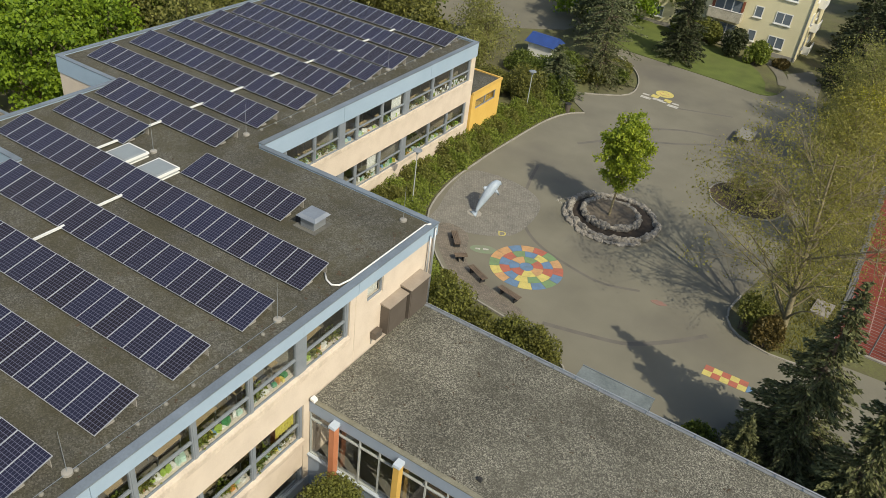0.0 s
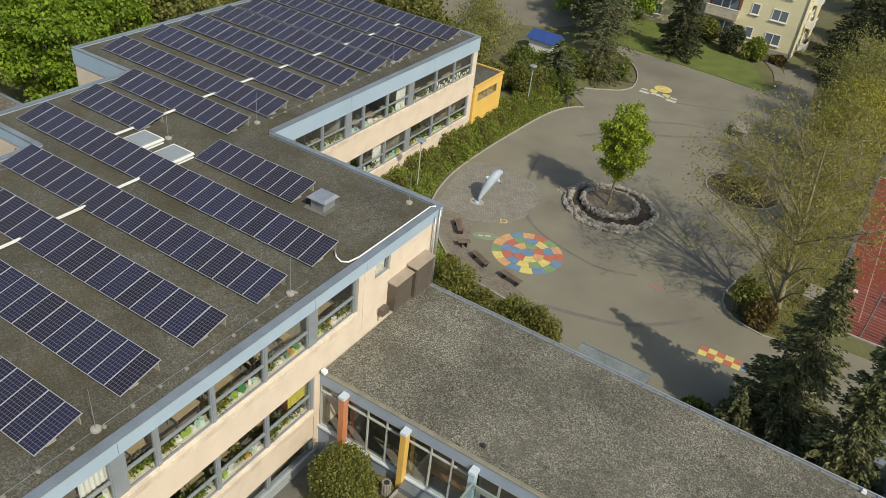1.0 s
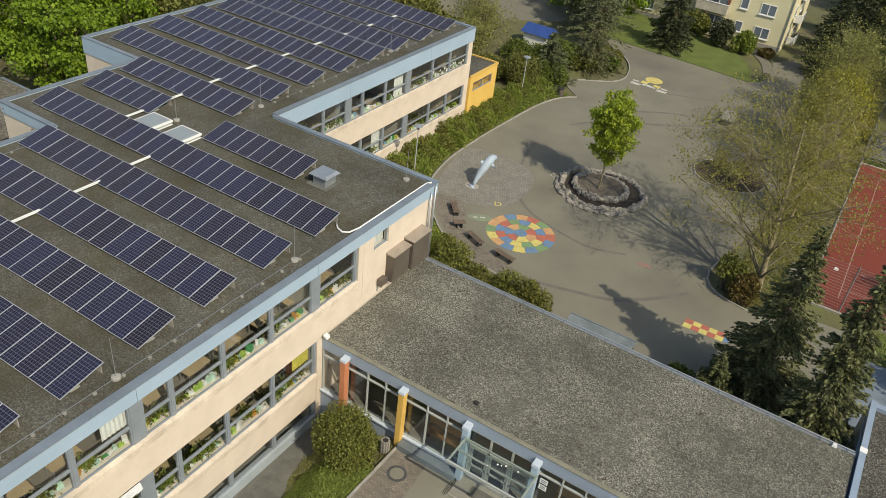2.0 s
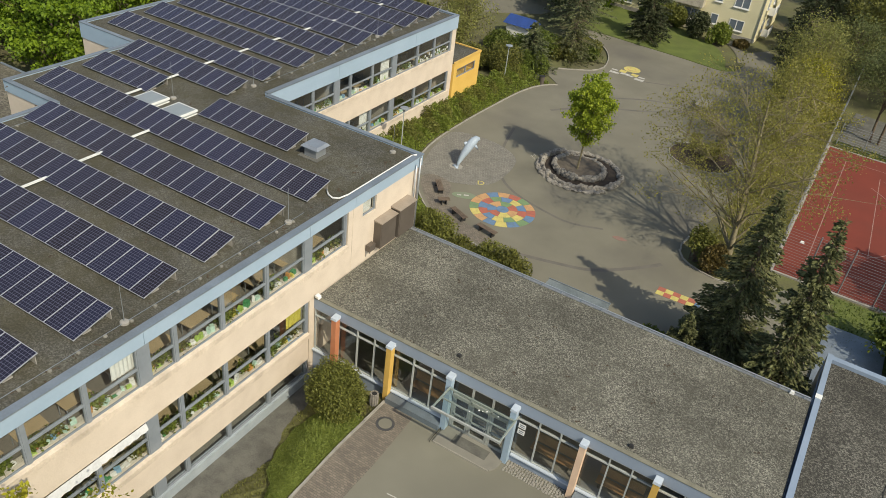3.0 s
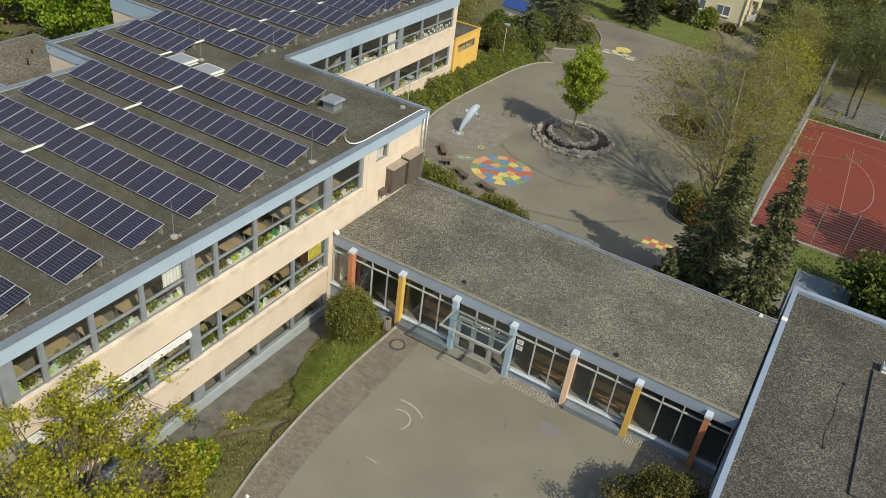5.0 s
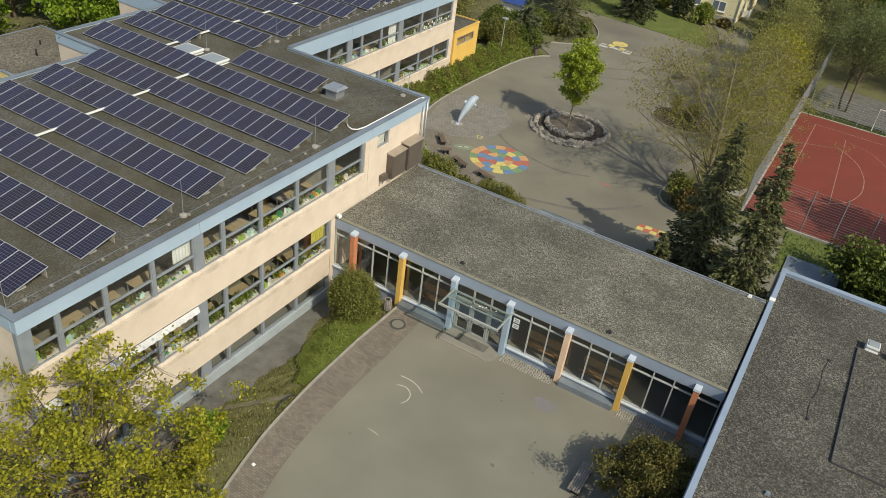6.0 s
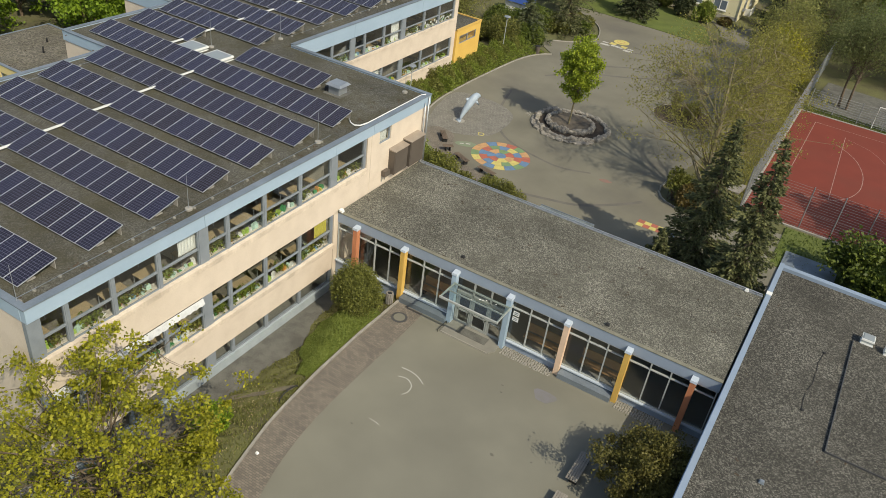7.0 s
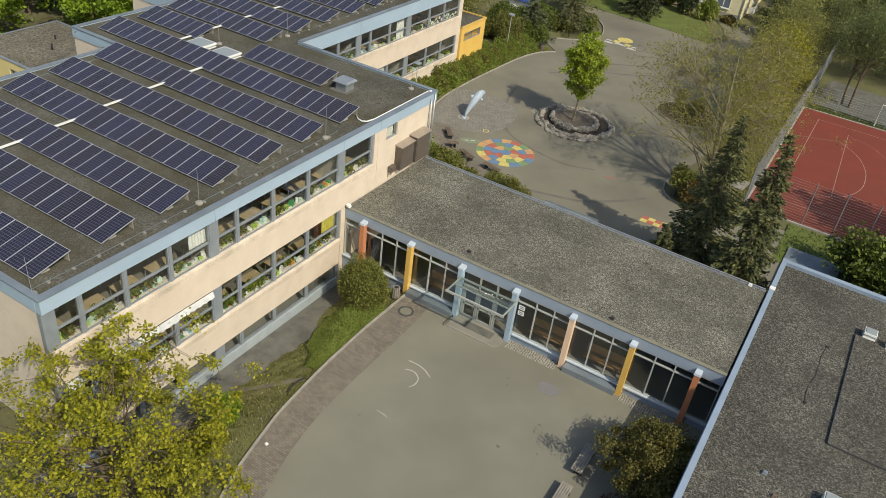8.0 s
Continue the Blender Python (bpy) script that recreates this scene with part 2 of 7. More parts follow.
LINE = shader("line_paint", (0.36, 0.23, 0.20), (0.22, 0.085, 0.07), 0.8, 1.5, 14, 0.7, 0.0)
CHALK = shader("chalk_line", (0.52, 0.51, 0.47), (0.27, 0.25, 0.21), 0.95, 3, 24, 0.8, 0.0)
BARK = shader("grey_brown_bark", (0.15, 0.115, 0.08), (0.07, 0.052, 0.036), 0.95, 4, 26, 0.7, 0.5)
BARKPALE = shader("olive_bark", (0.25, 0.215, 0.13), (0.14, 0.115, 0.07), 0.95, 4, 26, 0.7, 0.5)
WOOD = shader("weathered_wood", (0.17, 0.125, 0.09), (0.10, 0.075, 0.055), 0.8, 3, 30, 0.6, 0.2)
PALEWOOD = shader("silvered_wood", (0.30, 0.275, 0.235), (0.20, 0.18, 0.155), 0.85, 3, 30, 0.6, 0.2)
DESKWOOD = shader("beech_desk", (0.42, 0.33, 0.20), (0.35, 0.27, 0.16), 0.5, 2, 20, 0.5, 0.05)
ORANGEWOOD = shader("stained_bench_wood", (0.34, 0.19, 0.08), (0.25, 0.135, 0.055), 0.5, 2, 20, 0.5, 0.05)
ROOMWALL = shader("room_wall", (0.50, 0.47, 0.40), (0.44, 0.41, 0.35), 0.9, 0.6, 8, 0.4, 0.0)
ROOMFLOOR = shader("dark_linoleum", (0.20, 0.185, 0.155), (0.15, 0.14, 0.12), 0.5, 0.6, 8, 0.4, 0.0)
BLACK = shader("black_rubber", (0.03, 0.03, 0.03), (0.02, 0.02, 0.02), 0.8, 3, 20, 0.4, 0.1)
PLINTH = shader("grey_blue_plinth", (0.36, 0.405, 0.43), (0.28, 0.32, 0.345), 0.7, 1.2, 10, 0.5, 0.06, stains=0.3, stain_colour=(0.22, 0.24, 0.24))
MOSSEDGE = shader("mossy_roof_edge", (0.225, 0.215, 0.16), (0.15, 0.142, 0.105), 0.9, 1.5, 16, 0.7, 0.15)
DULL = shader("dull_glass", (0.16, 0.19, 0.22), (0.12, 0.15, 0.18), 0.08, 1, 6, 0.3, 0.0, spec=0.6)
GLASS = pane_glass("window_glass", (0.95, 0.97, 0.97), 0.075)
GREENGLASS = pane_glass("canopy_glass", (0.93, 0.96, 0.94), 0.05)
OPAL = shader("milky_skylight", (0.27, 0.30, 0.31), (0.22, 0.245, 0.255), 0.3, 1.2, 8, 0.4, 0.0)
DUSTYGLASS = shader("dusty_canopy_glass", (0.19, 0.215, 0.215), (0.12, 0.14, 0.14), 0.35, 1.5, 9, 0.7, 0.0)
PALEYELLOW = shader("faded_yellow_render", (0.68, 0.56, 0.26), (0.60, 0.49, 0.22), 0.9, 0.6, 9, 0.5, 0.1)
POSTCAP = shader("post_cap_sheet", (0.50, 0.56, 0.63), (0.42, 0.48, 0.55), 0.45, 1.5, 9, 0.4, 0.05)
CANOPYFRAME = shader("grey_green_frame", (0.40, 0.415, 0.385), (0.31, 0.325, 0.305), 0.5, 2, 14, 0.4, 0.03)
BASEMENTGLOOM = shader("basement_gloom", (0.21, 0.205, 0.18), (0.15, 0.147, 0.13), 0.9, 0.8, 8, 0.4, 0.0)
DOLPHIN = shader("pale_blue_paint", (0.40, 0.47, 0.54), (0.30, 0.36, 0.43), 0.5, 1.5, 10, 0.5, 0.03)
BALCONY = shader("stained_balcony_concrete", (0.50, 0.46, 0.36), (0.30, 0.27, 0.21), 0.9, 1.6, 14, 0.8, 0.1, stains=0.5, stain_colour=(0.24, 0.21, 0.16))
BLOCKWALL = shader("pale_yellow_render", (0.72, 0.66, 0.43), (0.66, 0.60, 0.38), 0.9, 0.5, 8, 0.4, 0.05)
ORANGE = shader("orange_post_paint", (0.55, 0.22, 0.11), (0.46, 0.18, 0.09), 0.6, 1.5, 12, 0.4, 0.05)
AMBER = shader("amber_post_paint", (0.66, 0.42, 0.11), (0.58, 0.36, 0.09), 0.6, 1.5, 12, 0.4, 0.05)
PEACH = shader("peach_post_paint", (0.74, 0.54, 0.39), (0.66, 0.47, 0.34), 0.6, 1.5, 12, 0.4, 0.05)
P_RED = shader("red_ground_paint", (0.42, 0.125, 0.085), (0.27, 0.115, 0.085), 0.9, 2, 22, 0.8, 0.05)
P_YEL = shader("yellow_ground_paint", (0.57, 0.48, 0.15), (0.38, 0.33, 0.13), 0.9, 2, 22, 0.8, 0.05)
P_BLU = shader("blue_ground_paint", (0.125, 0.215, 0.345), (0.115, 0.17, 0.235), 0.9, 2, 22, 0.8, 0.05)
P_GRN = shader("green_ground_paint", (0.17, 0.27, 0.13), (0.15, 0.195, 0.115), 0.9, 2, 22, 0.8, 0.05)
P_ORA = shader("orange_ground_paint", (0.52, 0.30, 0.14), (0.36, 0.225, 0.12), 0.9, 2, 22, 0.8, 0.05)
BLUEROOF = shader("blue_sheet_roof", (0.03, 0.07, 0.25), (0.025, 0.055, 0.19), 0.5, 1.5, 9, 0.4, 0.05)
TERRACOTTA = shader("red_brown_wall", (0.26, 0.09, 0.05), (0.2, 0.07, 0.04), 0.9, 1.5, 9, 0.4, 0.05)
L_SPRING = foliage("spring_leaves", (0.46, 0.435, 0.038), (0.155, 0.168, 0.02), 0.42)
L_YOUNG = foliage("young_tree_leaves", (0.40, 0.46, 0.045), (0.18, 0.245, 0.03), 0.42)
L_FRESH = foliage("fresh_green_leaves", (0.27, 0.38, 0.03), (0.10, 0.17, 0.02), 0.4)
L_GREEN = foliage("green_shrub_leaves", (0.17, 0.21, 0.035), (0.055, 0.08, 0.018), 0.3)
L_HEDGE = foliage("hedge_leaves", (0.27, 0.325, 0.055), (0.12, 0.155, 0.03), 0.35)
L_OLIVE = foliage("olive_shrub_leaves", (0.22, 0.22, 0.05), (0.08, 0.085, 0.024), 0.3)
L_SPARSE = foliage("sparse_spring_leaves", (0.36, 0.335, 0.085), (0.19, 0.18, 0.05), 0.5)
L_NEEDLE = foliage("dark_needles", (0.195, 0.205, 0.083), (0.045, 0.052, 0.022), 0.2)
L_FIR = foliage("dark_fir_needles", (0.085, 0.10, 0.042), (0.025, 0.031, 0.014), 0.15)
L_PINE = foliage("grey_green_needles", (0.15, 0.17, 0.075), (0.06, 0.072, 0.034), 0.15)
L_DUSK = foliage("brown_green_twigs", (0.33, 0.33, 0.095), (0.17, 0.175, 0.055), 0.45)
L_HAZE = foliage("grey_green_spring_leaves", (0.235, 0.265, 0.10), (0.12, 0.14, 0.055), 0.5)
L_BUSH = foliage("yellow_olive_bush_leaves", (0.235, 0.245, 0.055), (0.098, 0.108, 0.026), 0.3)
TALLGRASS = foliage("tall_soft_grass", (0.29, 0.345, 0.08), (0.17, 0.215, 0.05), 0.45)
BANKBLADE = foliage("olive_grass_blades", (0.25, 0.26, 0.075), (0.12, 0.125, 0.04), 0.3)
ROOFGREY = gravel("grey_roof_gravel", (0.225, 0.212, 0.178), (0.098, 0.094, 0.08), (0.036, 0.034, 0.03), (0.045, 0.042, 0.035), 18.0, 0.6, 0.62, 0.95)
L_ROUND = foliage("olive_brown_leaves", (0.165, 0.15, 0.036), (0.075, 0.068, 0.02), 0.25)
PARAPET = shader("parapet_sheet", (0.27, 0.335, 0.425), (0.22, 0.28, 0.365), 0.5, 0.8, 8, 0.3, 0.04, stains=0.3, stain_colour=(0.19, 0.23, 0.28))
L_RED = foliage("dark_red_leaves", (0.13, 0.06, 0.05), (0.05, 0.026, 0.022), 0.25)
L_BROWN = foliage("russet_leaves", (0.185, 0.135, 0.04), (0.09, 0.072, 0.025), 0.3)
GRASS = foliage("grass_blades", (0.15, 0.20, 0.035), (0.06, 0.085, 0.018), 0.3)


# ---- builders ----
class Form:
    """Gathers faces for one mesh."""

    def __init__(self):
        self.v, self.f, self.m = [], [], []

    def add(self, verts, faces, mat=0):
        k = len(self.v)
        self.v += [tuple(p) for p in verts]
        self.f += [tuple(i + k for i in q) for q in faces]
        self.m += [mat] * len(faces)
        return self

    def box(self, x0, y0, z0, x1, y1, z1, mat=0):
        p = [(x, y, z) for z in (z0, z1) for x, y in ((x0, y0), (x1, y0), (x1, y1), (x0, y1))]
        return self.add(p, [(3, 2, 1, 0), (4, 5, 6, 7), (0, 1, 5, 4), (1, 2, 6, 5), (2, 3, 7, 6), (3, 0, 4, 7)], mat)

    def slant(self, p, mat=0):
        """A block from eight corners: four below and four above, each anticlockwise."""
        return self.add(p, [(3, 2, 1, 0), (4, 5, 6, 7), (0, 1, 5, 4), (1, 2, 6, 5), (2, 3, 7, 6), (3, 0, 4, 7)], mat)

    def tube(self, path, radii, n=8, mat=0, caps=True):
        path = [Vector(p) for p in path]
        if not hasattr(radii, "__len__"):
            radii = [radii] * len(path)
        rings = []
        for i, p in enumerate(path):
            way = (path[min(i + 1, len(path) - 1)] - path[max(i - 1, 0)]).normalized()
            side = way.cross(Vector((0.31, 0.17, 0.93)) if abs(way.z) < 0.9 else Vector((1, 0.1, 0))).normalized()
            up = side.cross(way)
            rings.append([p + float(radii[i]) * (math.cos(a) * side + math.sin(a) * up) for a in (2 * math.pi * j / n for j in range(n))])
        faces = [(i * n + j, i * n + (j + 1) % n, (i + 1) * n + (j + 1) % n, (i + 1) * n + j) for i in range(len(path) - 1) for j in range(n)]
        if caps:
            faces += [tuple(range(n))[::-1], tuple((len(path) - 1) * n + j for j in range(n))]
        return self.add([p for r in rings for p in r], faces, mat)

    def prism(self, pts, z0, z1, mat=0):
        """An upright block over an outline given anticlockwise."""
        n = len(pts)
        v = [(x, y, z0) for x, y in pts] + [(x, y, z1) for x, y in pts]
        return self.add(v, [tuple(range(n))[::-1], tuple(range(n, 2 * n))] + [(i, (i + 1) % n, n + (i + 1) % n, n + i) for i in range(n)], mat)

    def mesh(self, name, *mats):
        d = bpy.data.meshes.new(name)
        d.from_pydata(self.v, [], self.f)
        for m in mats:
            d.materials.append(m)
        if len(mats) > 1:
            d.polygons.foreach_set("material_index", self.m)
        d.update()
        return d


def blocks(name, boxes, mat, parent, label=""):
    """Several alike parts of a thing, each a block of its own."""
    for b in boxes:
        part(name, Form().box(*b), mat, parent, label)


def thing(name, at, label, category, group="", kind=""):
    """An Empty at a thing's base, which takes its parts."""
    ob = new(name)
    ob.location = at
    ob.empty_display_size = 0.3
    return tagged(ob, label, category, group, kind)


def solid(name, form, mats, label, category, group="", kind="", smooth=False):
    """A thing that is one mesh."""
    d = form.mesh(name, *(mats if isinstance(mats, (list, tuple)) else [mats]))
    if smooth:
        d.shade_smooth()
    return tagged(new(name, d), label, category, group, kind)


def part(name, form, mats, parent, label="", smooth=False, kind=""):
    """One mesh, given in the world's place, as a part of a thing or of a part."""
    d = form if isinstance(form, bpy.types.Mesh) else form.mesh(name, *(mats if isinstance(mats, (list, tuple)) else [mats]))
    if smooth:
        d.shade_smooth()
    ob = new(name, d)
    ob.parent = parent
    top = parent
    base = Vector(top.location)
    if top.parent:
        base = Vector((0, 0, 0))
    ob.matrix_parent_inverse = Matrix.Translation(-base)
    return tagged(ob, label, kind=kind)


def piece(name, data, parent, m):
    """One of many alike pieces on one mesh, at the pose m in the world."""
    ob = new(name, data)
    ob.parent = parent
    ob.matrix_parent_inverse = Matrix.Translation(-Vector(parent.location)) if not parent.parent else Matrix.Identity(4)
    ob.matrix_basis = m
    return ob


def smooth_line(pts, step=0.5, closed=False):
    """Points along a smooth line through the given ones."""
    p = [Vector((*q, 0)) for q in pts]
    n = len(p)
    out = []
    for i in range(n if closed else n - 1):
        a, b, c, d = (p[(i + k) % n] if closed else p[min(max(i + k, 0), n - 1)] for k in (-1, 0, 1, 2))
        m = max(2, int((c - b).length / step))
        for j in range(m):
            t = j / m
            q = 0.5 * (2 * b + (c - a) * t + (2 * a - 5 * b + 4 * c - d) * t * t + (3 * b - a - 3 * c + d) * t ** 3)
            out.append((q.x, q.y))
    if not closed:
        out.append(pts[-1])
    return out


def leaf_mesh(name, centres, size, mat, rng, flat=0.0, stretch=1.5):
    """Many small bent leaves, one at each centre."""
    n = len(centres)
    a = rng.normal(size=(n, 3))
    a[:, 2] *= 1 - flat
    a /= np.linalg.norm(a, axis=1)[:, None] + 1e-9
    b = rng.normal(size=(n, 3))
    b -= (b * a).sum(1)[:, None] * a
    b /= np.linalg.norm(b, axis=1)[:, None] + 1e-9
    s = size * rng.uniform(0.6, 1.3, (n, 1))
    c = np.cross(a, b)
    v = np.stack([centres - a * s * stretch * 0.5, centres + b * s * 0.5 + c * s * 0.12, centres + a * s * stretch * 0.5, centres - b * s * 0.5 + c * s * 0.12], 1)
    return quads(name, v, mat)


def quads(name, v, mat):
    n = len(v)
    d = bpy.data.meshes.new(name)
    d.vertices.add(4 * n)
    d.vertices.foreach_set("co", v.astype(np.float32).ravel())
    d.loops.add(4 * n)
    d.loops.foreach_set("vertex_index", np.arange(4 * n, dtype=np.int32))
    d.polygons.add(n)
    d.polygons.foreach_set("loop_start", np.arange(0, 4 * n, 4, dtype=np.int32))
    d.materials.append(mat)
    d.update(calc_edges=True)
    return d


def limb(form, a, b, r0, r1, rng, bend=0.12, seg=4, n=5):
    a, b = np.array(a, float), np.array(b, float)
    length = np.linalg.norm(b - a)
    off = rng.normal(size=3) * bend * length
    path = [a + (b - a) * t + off * t * (1 - t) * 2 for t in np.linspace(0, 1, seg + 1)]
    form.tube(path, [r0 + (r1 - r0) * t for t in np.linspace(0, 1, seg + 1)], n, caps=False)
    return path


def broad_tree(name, at, height, crown, label, leaves, bark, seed, count=6000, fork=0.12, size=0.22, clusters=90, limbs=16, trunk=0.16, bare=0.3, lean=(0, 0), spread=0.5, hollow=0.55, category="tree", group="", droop=0.0):
    """A tapered trunk, limbs that reach into the crown and twigs, with leaves in clusters at their ends."""
    rng = np.random.default_rng(seed)
    x, y, z = at
    ob = thing(name, at, label, category, group)
    wood = Form()
    cx, cy, rx, ry = x + lean[0], y + lean[1], crown[0], crown[1]
    zb = z + height * bare
    top = np.array([cx, cy, z + height * 0.86])
    stem = limb(wood, (x, y, z - 0.15), top, trunk, trunk * 0.18, rng, 0.04, 7, 8)
    ends = []
    for i in range(clusters):
        while True:
            q = rng.uniform(-1, 1, 3)
            r = np.linalg.norm(q)
            if r < 1 and r > hollow * rng.uniform(0.2, 1):
                break
        taper = 1.0 - 0.35 * max(0.0, q[2])
        ends.append(np.array([cx + q[0] * rx * taper, cy + q[1] * ry * taper, (zb + z + height) / 2 + q[2] * (height + z - zb) / 2]) + rng.normal(size=3) * 0.15 * min(rx, ry))
    heads = []
    for i in range(limbs):
        e = ends[i % len(ends)]
        t = min(0.95, max(fork, (e[2] - z) / height - 0.22))
        k = t * 7
        a = stem[int(k)] + (stem[min(7, int(k) + 1)] - stem[int(k)]) * (k - int(k))
        heads.append(limb(wood, a, e, trunk * 0.42 * (1.1 - t), trunk * 0.07, rng, 0.10, 5, 5))
    for e in ends[limbs:]:
        h = min(heads, key=lambda p: np.linalg.norm(p[3] - e))
        limb(wood, h[2 + int(rng.integers(0, 3))], e, trunk * 0.11, trunk * 0.03, rng, 0.1, 3, 3)
    part("trunk", wood, bark, ob, "", True)
    per = max(1, count // clusters)
    pts = np.concatenate([e + rng.normal(size=(per, 3)) * np.array([spread, spread, spread * 0.7]) * rng.uniform(0.6, 1.25) for e in ends])
    if droop:
        pts[:, 2] -= droop * rng.random(len(pts))
    pts[:, 2] = np.maximum(pts[:, 2], z + 0.15)
    part("crown", leaf_mesh("crown", pts, size, leaves, rng), None, ob)
    return ob


def conifer(name, at, height, radius, label, leaves, seed, whorls=26, sprays=11, size=0.34, bare=0.06, category="tree", group="", ragged=0.25, per=26, taper=0.85):
    """A straight trunk with whorls of sloping boughs, each hung with sprays of needles."""
    rng = np.random.default_rng(seed)
    x, y, z = at
    ob = thing(name, at, label, category, group)
    wood = Form()
    wood.tube([(x, y, z - 0.15), (x, y, z + height * 0.5), (x, y, z + height)], [0.02 * height, 0.012 * height, 0.012], 7, caps=False)
    pts, way = [], []
    for i in range(whorls):
        t = bare + (1 - bare) * (i + rng.uniform(0, 0.6)) / whorls
        r = radius * (1 - t) ** taper + 0.12
        for j in range(max(4, int(sprays * (1 - 0.5 * t)))):
            a = rng.uniform(0, 2 * math.pi)
            ln = r * rng.uniform(1 - ragged * 2, 1 + ragged)
            tip = np.array([x + math.cos(a) * ln, y + math.sin(a) * ln, z + height * t - 0.22 * ln + rng.uniform(-0.1, 0.15)])
            root = np.array([x, y, z + height * t + 0.05 * ln])
            limb(wood, root, tip, 0.012 * ln + 0.008, 0.004, rng, 0.05, 2, 3)
            k = max(4, int(per * ln / radius) + 4)
            s = rng.uniform(0.2, 1.05, k)[:, None]
            w = 0.17 * ln * (1.1 - s)
            out = np.array([-math.sin(a), math.cos(a), 0])
            p = root + (tip - root) * s + out * rng.normal(size=(k, 1)) * w + np.array([0, 0, 1]) * (-np.abs(rng.normal(size=(k, 1))) * 0.16 + 0.05 + 0.16 * ln / radius * s ** 3)
            d = (tip - root) / (np.linalg.norm(tip - root) + 1e-6) + out * rng.normal(size=(k, 1)) * 0.6 + rng.normal(size=(k, 3)) * 0.18
            pts.append(p)
            way.append(d / np.linalg.norm(d, axis=1)[:, None])
    p, a = np.concatenate(pts), np.concatenate(way)
    b = rng.normal(size=p.shape)
    b -= (b * a).sum(1)[:, None] * a
    b /= np.linalg.norm(b, axis=1)[:, None]
    s = size * rng.uniform(0.6, 1.3, (len(p), 1))
    v = np.stack([p - a * s * 0.5, p + b * s * 0.22, p + a * s * 0.6, p - b * s * 0.22], 1)
    part("trunk", wood, BARK, ob, "", True)
    part("needles", quads("needles", v, leaves), None, ob)
    return ob


def shrub(name, at, radii, label, leaves, seed, count=2500, size=0.16, stems=14, lumps=10, category="shrub", group="", bark=BARK):
    """A low bush: many stems from the ground and an uneven shell of leaves."""
    rng = np.random.default_rng(seed)
    x, y, z = at
    ob = thing(name, at, label, category, group)
    wood = Form()
    centres = []
    for i in range(lumps):
        q = rng.normal(size=3)
        q /= np.linalg.norm(q)
        q[2] = abs(q[2])
        centres.append((np.array([x, y, z + radii[2] * 0.38]) + q * np.array([radii[0] * 0.58, radii[1] * 0.58, radii[2] * 0.42]), rng.uniform(0.32, 0.55)))
    for i in range(stems):
        c, _ = centres[i % lumps]
        limb(wood, (x + rng.normal() * 0.12 * radii[0], y + rng.normal() * 0.12 * radii[1], z - 0.05), c + rng.normal(size=3) * 0.2 * np.array(radii), 0.022 * max(radii[2], 0.8), 0.006, rng, 0.1, 3, 4)
    pts = []
    for c, r in centres:
        k = count // lumps
        q = rng.normal(size=(k, 3))
        q /= np.linalg.norm(q, axis=1)[:, None]
        pts.append(c + q * np.array(radii) * r * rng.uniform(0.55, 1.12, (k, 1)) ** 0.6)
    p = np.concatenate(pts)
    p[:, 2] = np.maximum(p[:, 2], z + 0.03 + 0.1 * rng.random(len(p)))
    part("branchwork", wood, bark, ob, "", True)
    part("foliage", leaf_mesh("foliage", p, size, leaves, rng), None, ob)
    return ob


# ---- ground ----
g = Form()
X, Y = (-900, 0.0, 5.25, 900), (-900, -30, 0.0, 900)
for i in range(3):
    for j in range(3):
        if (i, j) != (1, 1):
            g.add([(X[i], Y[j], -0.06), (X[i + 1], Y[j], -0.06), (X[i + 1], Y[j + 1], -0.06), (X[i], Y[j + 1], -0.06)], [(0, 1, 2, 3)])
solid("ground", g, MEADOW, "rough grass and bare soil ground around the school", "ground", kind="structure")

# the sunken yard along the classroom wing: a level path, a grass bank up to the court
LOW = -1.72
bank = Form()
rng = np.random.default_rng(5)
ys = np.linspace(-30, 0, 91)


def bank_edge(y):
    return float(np.interp(y, (-30, -12.6, -10.9, -9.6, -8.1, -6.1, -4.4, -2.1, 0), (1.7, 1.8, 1.82, 1.92, 1.88, 2.3, 1.45, 1.15, 1.0))) + 0.07 * math.sin(2.3 * y) + 0.05 * math.sin(5.1 * y + 1)


def bank_z(x, y):
    """The bank's height: it falls from the kerb to the path."""
    e = bank_edge(y)
    t = min(1.0, max(0.0, (x - e) / (5.25 - e)))
    return LOW + (-0.06 - LOW) * (1.25 * t - 0.25 * t * t)


